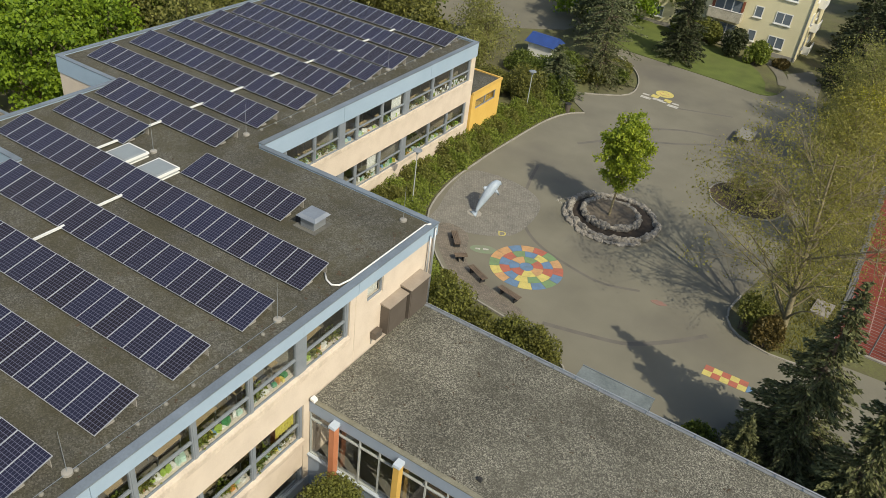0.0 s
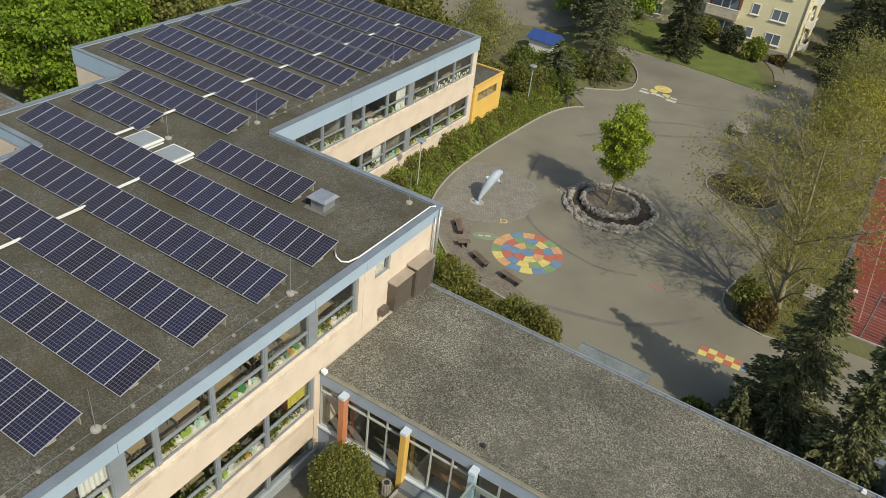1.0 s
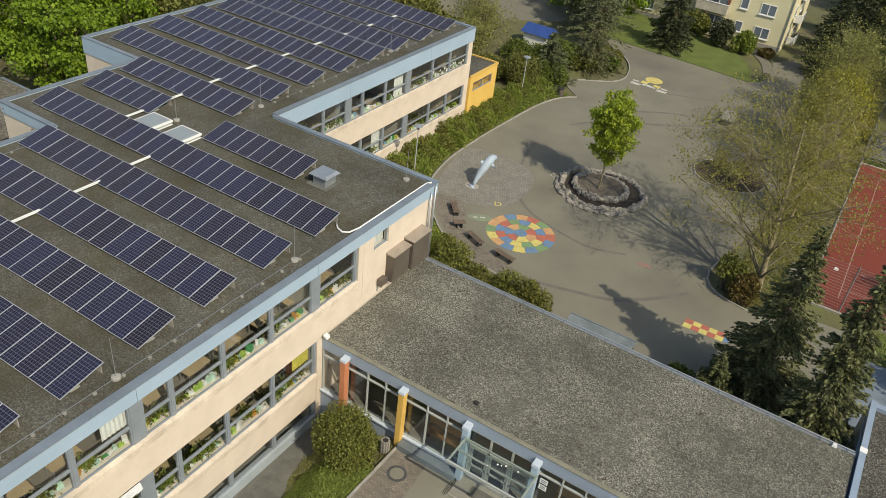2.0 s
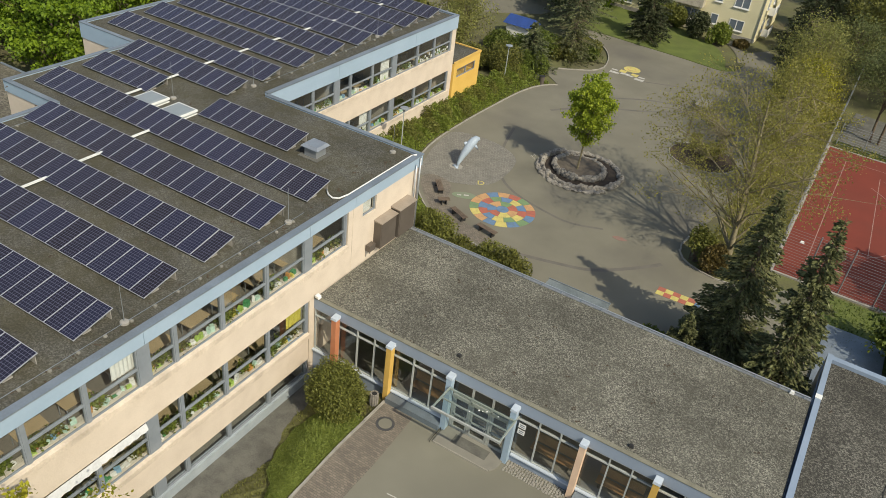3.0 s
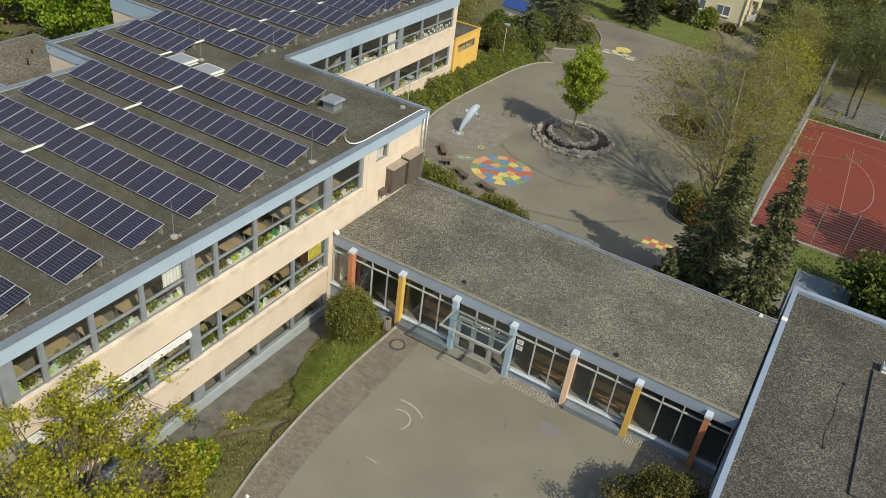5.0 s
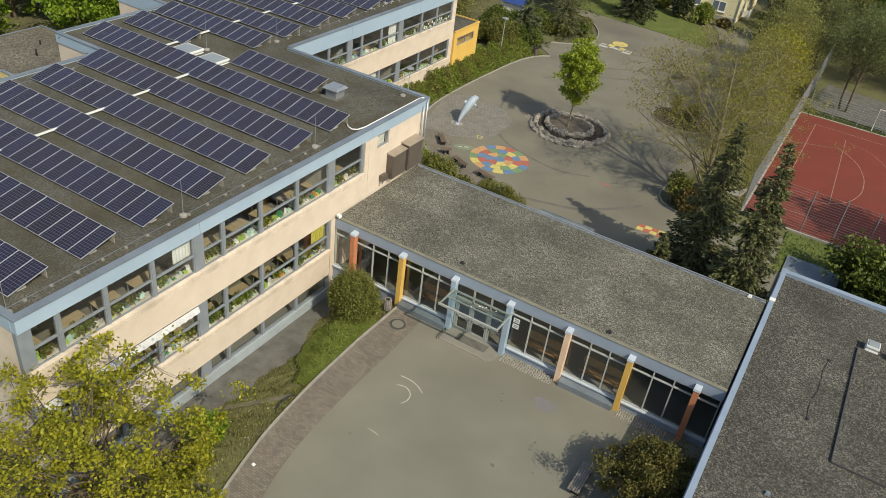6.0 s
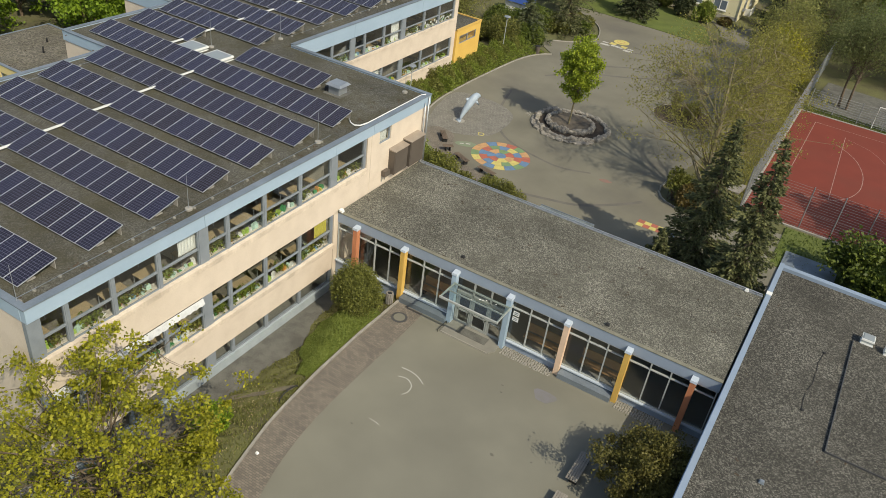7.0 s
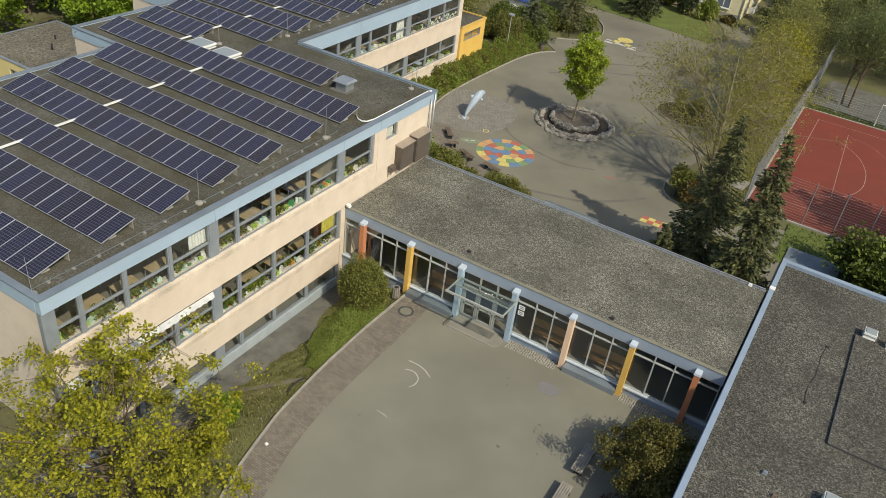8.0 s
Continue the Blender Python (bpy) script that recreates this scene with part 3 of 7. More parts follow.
cols = 9
v = []
for y in ys:
    e = bank_edge(y)
    for k in range(cols):
        x = e + (5.25 - e) * k / (cols - 1)
        v.append((x, y, bank_z(x, y) + (0.045 * rng.normal() if 0 < k < cols - 1 else 0)))
bank.add(v, [(r * cols + k, r * cols + k + 1, (r + 1) * cols + k + 1, (r + 1) * cols + k) for r in range(90) for k in range(cols - 1)])
solid("grass_bank", bank, BANKGRASS, "trodden olive grass bank sloping down to the sunken path", "bank", kind="structure")
trail = Form()
tp = smooth_line([(2.1, -11.95), (2.9, -11.6), (3.8, -11.2), (4.6, -10.6), (5.2, -10.3)], 0.2)
for (ax, ay), (bx, by) in zip(tp[:-1], tp[1:]):
    n = Vector((-(by - ay), bx - ax)).normalized() * 0.22
    trail.add([(ax - n.x, ay - n.y, bank_z(ax - n.x, ay - n.y) + 0.05), (bx - n.x, by - n.y, bank_z(bx - n.x, by - n.y) + 0.05), (bx + n.x, by + n.y, bank_z(bx + n.x, by + n.y) + 0.05), (ax + n.x, ay + n.y, bank_z(ax + n.x, ay + n.y) + 0.05)], [(0, 1, 2, 3)])
solid("trodden_trail", trail, TRAIL, "bare trodden trail across the grass bank", "path", kind="structure")
low_wall = Form()
low_wall.add([(0, -0.01, LOW), (5.25, -0.01, LOW), (5.25, -0.01, -0.06), (0, -0.01, -0.06)], [(0, 1, 2, 3)])
low_wall.add([(0, -30, LOW), (5.25, -30, LOW), (5.25, -30, -0.06), (0, -30, -0.06)], [(3, 2, 1, 0)])
low_wall.box(-0.3, -30, LOW, -0.002, -21.12, -0.075)
solid("retaining_wall", low_wall, CONCRETE, "low concrete wall at the ends of the sunken path", "wall", kind="structure")
solid("path", Form().box(0.02, -30, LOW - 0.2, 3.2, -0.02, LOW + 0.012), DARKPATH, "damp grey concrete path below the classroom windows", "path", kind="structure")

# court before the corridor, with its strip of brick paving
KERB_C = smooth_line([(5.43, -0.4), (5.42, -2.4), (5.40, -4.4), (5.46, -6.5), (5.55, -8.7), (5.73, -10.8), (5.97, -12.9), (6.40, -15.0), (6.92, -17.1), (7.3, -18.2), (8.6, -21.4), (11.0, -26)], 0.4)
STRIP_C = smooth_line([(7.2, -0.4), (7.3, -2.4), (7.38, -4.4), (7.38, -6.5), (7.42, -8.7), (7.5, -10.8), (7.72, -12.9), (8.12, -15.0), (8.75, -17.1), (9.2, -18.2), (10.6, -21.4), (12.9, -26)], 0.4)
solid("pavement", Form().prism(KERB_C + STRIP_C[::-1], -0.25, 0.0), PAVE, "grey-brown brick paving strip along the kerb", "pavement", kind="structure")
solid("court_asphalt", Form().prism(STRIP_C + [(14.6, -32), (16.5, -60), (24.58, -60), (24.58, 0.2), (7.2, 0.2)], -0.25, 0.004), ASPHALT, "worn beige-grey asphalt of the entrance court", "asphalt", kind="structure")

WEST = smooth_line([(8.6, 11.4), (7.6, 13.6), (5.4, 15.3), (2.2, 15.9), (-1.5, 16.6), (-4.3, 18.4), (-6.9, 21.2), (-8.4, 23.7), (-9.3, 28), (-9.4, 33.5), (-9.2, 38.5), (-8.8, 44), (-7.9, 47.3), (-6.7, 48.7)], 0.5)
ISLE = smooth_line([(-8.8, 53.2), (-7.2, 54.4), (-5.6, 55.9), (-5.1, 58.0), (-5.9, 61.3), (-7.6, 64.2), (-10.2, 66.4)], 0.5)
NORTH = smooth_line([(-13.5, 69.3), (-9.5, 69.2), (-4.8, 68.9), (-2.0, 68.75), (0.9, 68.55), (3.5, 68.25), (5.8, 68.1), (7.0, 69.2), (7.5, 71.5), (7.4, 74.5), (6.6, 77.5)], 0.6)
EAST = smooth_line([(8.8, 81.0), (10.6, 77.0), (11.4, 70.0), (13.6, 62.0), (15.4, 55.0), (15.8, 47.5), (15.2, 39.0), (14.5, 32.0), (13.9, 28.6), (13.7, 26.2), (14.3, 24.6), (15.7, 23.8), (17.4, 23.6), (19.6, 23.9)], 0.6)
YARD = WEST + [(-8.6, 50.4), (-11.5, 51.2), (-11.5, 53.0)] + ISLE + NORTH + EAST + [(19.9, 25.5), (24.6, 25.8), (24.6, 16.8), (19.0, 16.6), (16.6, 14.6), (15.3, 12.0), (15.0, 9.9), (8.7, 9.9)]
solid("playground_asphalt", Form().prism(YARD[::-1], -0.25, 0.004), ASPHALT2, "sunlit beige-grey playground asphalt", "asphalt", kind="structure")
LAWN_PTS = [(-13.4, 70.0)] + [(x, y + 0.12) for x, y in NORTH[2:-12]] + [(5.9, 69.6), (5.3, 72.2), (3.9, 75.2), (2.0, 77.6), (-1.0, 79.6), (-7, 82.0), (-13, 82.4)]
solid("lawn", Form().prism(LAWN_PTS, -0.1, 0.03), LAWN, "mown lawn before the apartment house", "lawn", kind="structure")
solid("side_lawn", Form().prism([(23.9, 20.6), (45, 20.6), (45, 27.1), (23.9, 27.1)], -0.1, 0.05), LAWN, "green grass strip beside the sports court", "lawn", kind="structure")
solid("far_lawn", Form().prism([(-30, 82), (-11, 74), (-13, 92), (-26, 104)], -0.1, 0.05), LAWN, "shaded lawn among the trees", "lawn", kind="structure")
solid("footpath", Form().prism([(-36, 62), (-29, 60.5), (-19, 70), (-17, 78), (-24, 84), (-33, 76)], -0.2, 0.0), ASPHALT2, "grey asphalt path behind the school", "path", kind="structure")
solid("lane", Form().prism([(20.6, 57.2), (60, 53), (60, 62), (21.2, 67)], -0.2, 0.0), DARKPATH, "grey asphalt lane behind the sports court", "path", kind="structure")
solid("shed_slab", Form().prism([(24.62, 16.4), (28.4, 16.4), (28.4, 23.2), (24.62, 23.2)], -0.2, 0.18), COPING, "weathered blue-grey slab behind the flat-roofed wing", "slab", kind="structure")
# the field of stone setts under the dolphin
setts = smooth_line([(-7.4, 22.2), (-4.6, 22.6), (-2.0, 24.3), (-1.6, 27.2), (-2.4, 30.2), (-5.2, 31.6), (-8.9, 31.0), (-8.9, 27.6), (-8.0, 24.2)], 0.4, True)
solid("sett_paving", Form().prism(setts, -0.1, 0.010), COBBLEFIELD, "pale stone setts under the dolphin", "pavement", kind="structure")
bricks = smooth_line([(-6.6, 21.6), (-4.2, 18.8), (-1.4, 17.0), (2.4, 16.3), (2.9, 17.2), (-0.6, 18.2), (-2.9, 19.8), (-4.3, 22.4), (-6.2, 22.8)], 0.4, True)
solid("bench_paving", Form().prism(bricks, -0.1, 0.012), PAVE, "brick paving under the playground benches", "pavement", kind="structure")

# kerbs: stones on one mesh, laid along the edges
KERB_MESH = Form()
KERB_MESH.slant([(-0.49, -0.07, -0.2), (0.49, -0.07, -0.2), (0.49, 0.07, -0.2), (-0.49, 0.07, -0.2), (-0.49, -0.055, 0.1), (0.49, -0.055, 0.1), (0.49, 0.055, 0.1), (-0.49, 0.055, 0.1)])
KERB_MESH = KERB_MESH.mesh("kerbstone", KERBSTONE)


def lay_kerb(name, line, label, step=1.0, closed=False):
    ob = thing(name, (*line[0], 0), label, "kerb", kind="structure")
    run, last = 0.0, Vector(line[0])
    todo = [Vector(p) for p in (line[1:] + [line[0]] if closed else line[1:])]
    nxt = step / 2
    for p in todo:
        d = (p - last).length
        while d > 1e-6 and run + d >= nxt:
            q = last.lerp(p, (nxt - run) / d)
            piece("kerbstone", KERB_MESH, ob, pose(q.x, q.y, random.uniform(-0.01, 0.012), 0, 0, math.degrees(math.atan2(p.y - last.y, p.x - last.x)) + random.uniform(-1, 1)))
            nxt += step
        run, last = run + d, p
    return ob


# ---- school ----
TOP, ROOFZ = 8.95, 8.88
UP_A, LO_A, BS_A = (6.05, 8.25), (1.88, 4.08), (-1.10, -0.05)
MULL_A = [-20.3, -18.75, -16.4, -13.8, -11.0, -9.3, -6.52, -3.55, -0.5, 2.65]
UP_B, LO_B = (5.83, 7.8), (1.95, 3.98)
MULL_B = [10.35, 12.1, 14.85, 17.6, 19.3, 22.15, 25.2, 28.7, 31.4, 34.2]
BX = -12.2


def window_row(parent, x, cuts, wide, zs, split=True):
    """A band of windows between pillars in a wall that faces east: each has its frame, mostly with a transom, and its panes."""
    z0, z1 = zs
    for a, b in zip(cuts[:-1], cuts[1:]):
        wa, wb = (0.30 if a in wide else 0.08), (0.30 if b in wide else 0.08)
        y0, y1 = a + wa, b - wb
        zt = z0 + (z1 - z0) * 0.46
        f = Form()
        for bx in ((y0, z0, y1, z0 + 0.055), (y0, z1 - 0.055, y1, z1), (y0, z0 + 0.055, y0 + 0.055, z1 - 0.055), (y1 - 0.055, z0 + 0.055, y1, z1 - 0.055)) + (((y0 + 0.055, zt - 0.045, y1 - 0.055, zt + 0.045),) if split else ()):
            f.box(x - 0.2, bx[0], bx[1], x - 0.08, bx[2], bx[3])
        w = part("window", f, FRAME, parent, "grey-framed window with a transom" if split else "low grey-framed window")
        for c, d in (((z0 + 0.055, zt - 0.045), (zt + 0.045, z1 - 0.055)) if split else ((z0 + 0.055, z1 - 0.055),)):
            p = part("pane", Form().box(x - 0.15, y0 + 0.055, c, x - 0.142, y1 - 0.055, d), GLASS, w)
            p.visible_shadow = False
    for c in cuts:
        h = 0.30 if c in wide else 0.08
        part("pillar", Form().box(x - 0.3, c - h, z0, x - 0.05, c + h, z1), FRAME, parent)


def fascia(parent, x, y0, y1, z0, z1, joints):
    cuts = [y0, *joints, y1]
    for a, b in zip(cuts[:-1], cuts[1:]):
        part("fascia_panel", Form().box(x - 0.28, a + 0.012, z0, x + 0.06, b - 0.012, z1), BLUE, parent)


wing = thing("school_wing", (0, 0, 0), "three-storey cream school wing with pale blue fascia and gravel roof", "building")
# walls in bands between the windows of the east front
for a, b, y1 in ((LO_A[1], UP_A[0], 9.65), (BS_A[1], LO_A[0], -0.45)):
    part("wall", Form().box(-0.3, -20.5, a, 0.0, y1, b), CREAM, wing, "cream rendered wall band")
    part("ledge", Form().slant([(0.001, -20.52, b - 0.32), (0.12, -20.52, b - 0.3), (0.12, -0.45 if b < 3 else 2.75, b - 0.3), (0.001, -0.45 if b < 3 else 2.75, b - 0.32), (-0.08, -20.52, b + 0.03), (0.13, -20.52, b + 0.0), (0.13, -0.45 if b < 3 else 2.75, b + 0.0), (-0.08, -0.45 if b < 3 else 2.75, b + 0.03)]), SILL, wing, "stained cream ledge under the windows")
# dark strip for the joint and the shade line below each ledge
for b in (UP_A[0], LO_A[0]):
    part("joint_shade_line", Form().box(0.001, -20.5, b - 0.38, 0.008, -0.46 if b < 3 else 2.74, b - 0.335), JOINTSHADE, wing, "weathered dark joint line that stands in for the ledge's shade")
blocks("wall", [(-0.3, 2.78, UP_A[0], 0.0, 4.08, 8.25), (-0.3, 5.36, UP_A[0], 0.0, 9.65, 8.25), (-0.3, 4.08, UP_A[0], 0.0, 5.36, 7.22), (-0.3, -0.4, LOW - 0.1, 0, 9.65, 4.1)], CREAM, wing)
part("plinth", Form().box(-0.3, -20.5, LOW - 0.1, 0.06, -0.02, BS_A[0] - 0.002), PLINTH, wing, "pale grey-blue painted plinth")
blocks("wall", [(-20.1, -20.55, LOW, -0.3, -20.25, 8.25), (-20.1, -20.25, LOW, -19.8, 0.2, 8.25), (-24.84, 0.0, LOW, -20.1, 0.3, 8.25), (-24.84, 0.3, LOW, -24.54, 10.0, 8.25), (-12.2, 9.65, -0.2, 0.0, 9.95, 8.25)], CREAM, wing)
fascia(wing, 0.0, -20.61, 9.98, 8.25, TOP, (-10.95, -0.5, 3.3))
part("fascia_panel", Form().box(-20.16, -20.61, 8.25, -0.29, -20.33, TOP), BLUE, wing)
blocks("fascia_panel", [(-12.14, 9.70, 8.25, -0.29, 9.98, TOP), (-20.16, -20.32, 8.25, -19.88, -0.07, TOP), (-24.9, -0.06, 8.25, -19.88, 0.22, TOP), (-24.9, 0.23, 8.25, -24.62, 9.90, TOP)], BLUE, wing)
for b in ((-0.30, -20.65, 0.1, 10.02), (-20.2, -20.65, -0.305, -20.31), (-12.14, 9.68, -0.305, 10.02), (-20.2, -20.305, -19.86, -0.105), (-24.94, -0.1, -19.86, 0.24), (-24.94, 0.245, -24.6, 9.90)):
    part("coping", Form().box(b[0], b[1], TOP + 0.004, b[2], b[3], TOP + 0.06), COPING, wing, "weathered grey metal coping")
blocks("roof", [(-19.88, -20.33, 8.45, -0.28, 0.22, ROOFZ), (-24.62, 0.22, 8.45, -0.28, 9.70, ROOFZ)], ROOF, wing, "dark mossy gravel roof")
WIDE_A = (-20.3, -11.0, -0.5)
window_row(wing, 0.0, MULL_A, WIDE_A, UP_A)
window_row(wing, 0.0, MULL_A[:8] + [-0.52], WIDE_A[:2], LO_A)
window_row(wing, 0.0, MULL_A[:8] + [-0.52], WIDE_A[:2], BS_A, False)
blocks("floor_slab", [(-19.8, -20.25, 5.0, -0.3, 9.65, 5.3), (-19.8, -20.25, 0.6, -0.3, 9.65, 0.9), (-19.8, -20.25, LOW - 0.2, -0.3, 9.65, LOW + 0.02)], ROOMFLOOR, wing)
# dark floor and wall added close behind the basement panes for indoor gloom
part("gloom_floor", Form().box(-1.49, -20.23, LOW + 0.021, -0.31, -0.62, LOW + 0.04), BASEMENTGLOOM, wing)
part("gloom_wall", Form().box(-1.6, -20.23, LOW + 0.03, -1.5, -0.62, 0.58), BASEMENTGLOOM, wing, "dark wall added close behind the basement windows for gloom")
blocks("partition", [(-7.2, -20.25, LOW, -7.0, 9.6, 8.4)] + [(-7.0, y - 0.1, LOW, -0.32, y + 0.1, 8.4) for y in (-11.05, -0.5)], ROOMWALL, wing, "plain classroom wall")
small = part("window", Form().box(-0.2, 4.08, 7.22, -0.08, 5.36, 7.28).box(-0.2, 4.08, 8.18, -0.08, 5.36, 8.25).box(-0.2, 4.08, 7.28, -0.08, 4.14, 8.18).box(-0.2, 5.30, 7.28, -0.08, 5.36, 8.18), FRAME, wing, "small grey-framed window")
part("pane", Form().box(-0.15, 4.14, 7.28, -0.142, 5.30, 8.18), GLASS, small).visible_shadow = False
part("wall_joint", Form().box(0.0, 3.18, 4.09, 0.012, 3.22, 8.25), SILL, wing)
# white roof drain and downpipe at the outer corner
solid("roof_gutter", Form().tube([(-1.6, 2.85, 8.94), (-1.2, 2.5, 8.94), (-0.8, 2.36, 8.95), (-0.52, 2.55, 8.96), (-0.39, 3.2, 8.96), (-0.36, 9.35, 8.97), (-0.1, 9.5, 9.06)], 0.045, 8), WHITE, "white plastic drain pipe along the roof edge", "pipe", smooth=True)
solid("downpipe", Form().tube([(0.14, 9.6, TOP - 0.05), (0.14, 9.6, 3.9)], 0.06, 8).tube([(0.16, 9.15, 8.6), (0.13, 9.15, 3.9)], 0.05, 8), ZINC, "zinc downpipe at the wing's corner", "pipe", smooth=True)

wing2 = thing("school_wing", (BX, 10, 0), "two-storey cream school wing with pale blue fascia beside the playground", "building")
for a, b in ((LO_B[1], UP_B[0]), (-0.2, LO_B[0])):
    part("wall", Form().box(BX - 0.3, 10.0, a, BX, 34.9, b), CREAM, wing2, "cream rendered wall band")
    part("ledge", Form().box(BX - 0.08, 10.0, b - 0.2, BX + 0.07, 34.5, b + 0.02), SILL, wing2)
blocks("wall", [(BX - 0.3, 34.24, LO_B[0], BX, 34.9, LO_B[1]), (BX - 0.3, 34.24, UP_B[0], BX, 34.9, UP_B[1]), (-30.6, 34.6, -0.2, BX - 0.3, 34.9, UP_B[1]), (-30.6, 10.0, -0.2, -30.3, 34.6, UP_B[1]), (-30.3, 10.0, -0.2, BX - 0.3, 10.3, UP_B[1])], CREAM, wing2)
fascia(wing2, BX, 10.04, 34.98, UP_B[1], TOP, (17.6, 28.0))
blocks("fascia_panel", [(-30.66, 34.7, UP_B[1], BX - 0.29, 34.98, TOP), (-30.66, 9.94, UP_B[1], -30.38, 34.69, TOP), (-30.37, 9.94, UP_B[1], -24.92, 10.22, TOP)], BLUE, wing2)
for b in ((BX - 0.30, 10.04, BX + 0.1, 35.0), (-30.7, 34.68, BX - 0.305, 35.0), (-30.7, 9.92, -30.36, 34.67), (-30.35, 9.92, -24.96, 10.24)):
    part("coping", Form().box(b[0], b[1], TOP + 0.004, b[2], b[3], TOP + 0.06), COPING, wing2, "weathered grey metal coping")
blocks("roof", [(-30.38, 10.2, 8.45, -24.64, 34.7, ROOFZ), (-24.639, 9.705, 8.45, BX - 0.28, 34.7, ROOFZ)], ROOF, wing2, "dark mossy gravel roof")
window_row(wing2, BX, MULL_B, (17.6, 25.2), UP_B)
window_row(wing2, BX, MULL_B, (17.6, 25.2), LO_B)
blocks("floor_slab", [(-30.3, 10.3, 4.45, BX - 0.3, 34.6, 4.75), (-30.3, 10.3, -0.1, BX - 0.3, 34.6, 0.5)], ROOMFLOOR, wing2)
blocks("partition", [(-19.6, 10.3, 0.5, -19.4, 34.6, 8.4)] + [(-19.4, y - 0.1, 0.5, BX - 0.32, y + 0.1, 8.4) for y in (17.6, 25.2)], ROOMWALL, wing2, "plain classroom wall")

annex = thing("annex", (BX, 35.0, 0), "yellow flat-roofed annex beside the cream wing", "building")
blocks("wall", [(-18.5, 35.02, -0.2, -12.02, 40, 2.9), (-18.5, 35.02, 3.75, -12.02, 40, 4.35), (-18.5, 35.02, 2.9, -12.2, 35.6, 3.75), (-18.5, 39.1, 2.9, -12.02, 40, 3.75), (-12.2, 35.02, 2.9, -12.02, 35.6, 3.75)], YELLOW, annex)
part("roof", Form().box(-18.4, 35.05, 4.35, -12.15, 39.9, 4.45), ROOF, annex)
blocks("coping", [(-12.14, 35.02, 4.352, -11.96, 40.06, 4.55), (-18.5, 39.91, 4.352, -12.145, 40.06, 4.55)], AMBER, annex)
aw = part("window", Form().box(-12.16, 35.6, 2.9, -12.06, 39.1, 2.97).box(-12.16, 35.6, 3.68, -12.06, 39.1, 3.75).box(-12.16, 35.6, 2.97, -12.06, 35.67, 3.68).box(-12.16, 37.3, 2.97, -12.06, 37.4, 3.68).box(-12.16, 39.03, 2.97, -12.06, 39.1, 3.68), FRAME, annex)
part("pane", Form().box(-12.12, 35.67, 2.97, -12.112, 39.03, 3.68), GLASS, aw)
part("back_wall", Form().box(-13, 35.6, 2.9, -12.9, 39.1, 3.75), ROOMWALL, annex)

low = thing("low_pavilion", (-30, 0, 0), "yellow single-storey pavilion with a tan gravel roof", "building")
blocks("wall", [(-38.7, -0.25, -0.2, -27.5, 0.0, 2.2), (-38.7, -0.25, 3.3, -27.5, 0.0, 3.95), (-38.7, -0.25, 2.2, -33.4, 0.0, 3.3), (-30.0, -0.25, 2.2, -27.5, 0.0, 3.3), (-38.7, 0.002, -0.2, -27.5, 8.1, 3.75)], PALEYELLOW, low)
part("roof", Form().box(-38.6, 0.01, 3.752, -27.55, 8.05, 3.92), ROOFTAN, low, "tan gravel roof")
blocks("coping", [(-38.75, -0.3, 3.952, -27.45, 0.0, 3.99), (-38.75, 7.9, 3.93, -27.45, 8.15, 3.97), (-38.75, 0.002, 3.93, -38.6, 7.9, 3.97)], COPING, low)
lw = part("window", Form().box(-33.4, -0.18, 2.2, -30.0, -0.08, 2.28).box(-33.4, -0.18, 3.22, -30.0, -0.08, 3.3).box(-33.4, -0.18, 2.28, -33.3, -0.08, 3.22).box(-30.1, -0.18, 2.28, -30.0, -0.08, 3.22).box(-31.75, -0.18, 2.28, -31.65, -0.08, 3.22), FRAME, low)
part("pane", Form().box(-33.3, -0.13, 2.28, -30.1, -0.12, 3.22), GLASS, lw)

# ---- glazed corridor ----
CR = 4.05
corr = thing("glazed_corridor", (12, 4.8, 0), "single-storey glazed corridor with a pale gravel roof between two buildings", "building")
part("roof", Form().box(0.02, 0.16, CR - 0.3, 24.55, 9.2, CR), ROOFPALE, corr, "pale gravel roof")
part("fascia", Form().box(0.02, -0.02, CR - 0.67, 24.55, 0.15, CR + 0.01), BLUE2, corr, "pale blue fascia board")
part("roof_edge", Form().box(0.02, -0.05, CR + 0.012, 24.55, 0.2, CR + 0.05), MOSSEDGE, corr, "mossy tan roof edge")
part("gutter", Form().box(0.02, 9.21, CR - 0.28, 24.55, 9.4, CR + 0.03).tube([(0.1, 9.38, CR + 0.1), (24.5, 9.38, CR + 0.1)], 0.034, 6), ZINC, corr, "weathered gutter with a thin rail")
for i in range(20):
    part("bracket", Form().box(0.6 + i * 1.24, 9.18, CR + 0.031, 0.64 + i * 1.24, 9.4, CR + 0.09), COPING, corr)
part("back_wall", Form().box(0.02, 9.0, -0.2, 24.55, 9.19, CR - 0.3), BLUE2, corr)
part("floor_slab", Form().box(0.02, 0.1, -2.6, 24.55, 9.0, 0.05), ROOMFLOOR, corr)
blocks("plinth", [(0.02, -0.05, -2.5, 9.0, 0.099, 0.45), (12.45, -0.05, -0.2, 24.55, 0.099, 0.45)], BLUE2, corr, "pale blue painted plinth")
blocks("sill", [(0.02, -0.16, 0.452, 8.72, 0.12, 0.53), (12.68, -0.16, 0.452, 24.55, 0.12, 0.53)], POSTCAP, corr)
blocks("kneewall", [(5.4, -0.62, -0.1, 8.72, -0.052, 0.36), (16.3, -0.62, -0.1, 19.5, -0.052, 0.36)], COPING, corr, "weathered grey-blue low wall")
POSTS = [1.66, 5.23, 8.87, 12.5, 16.1, 19.67, 23.25]
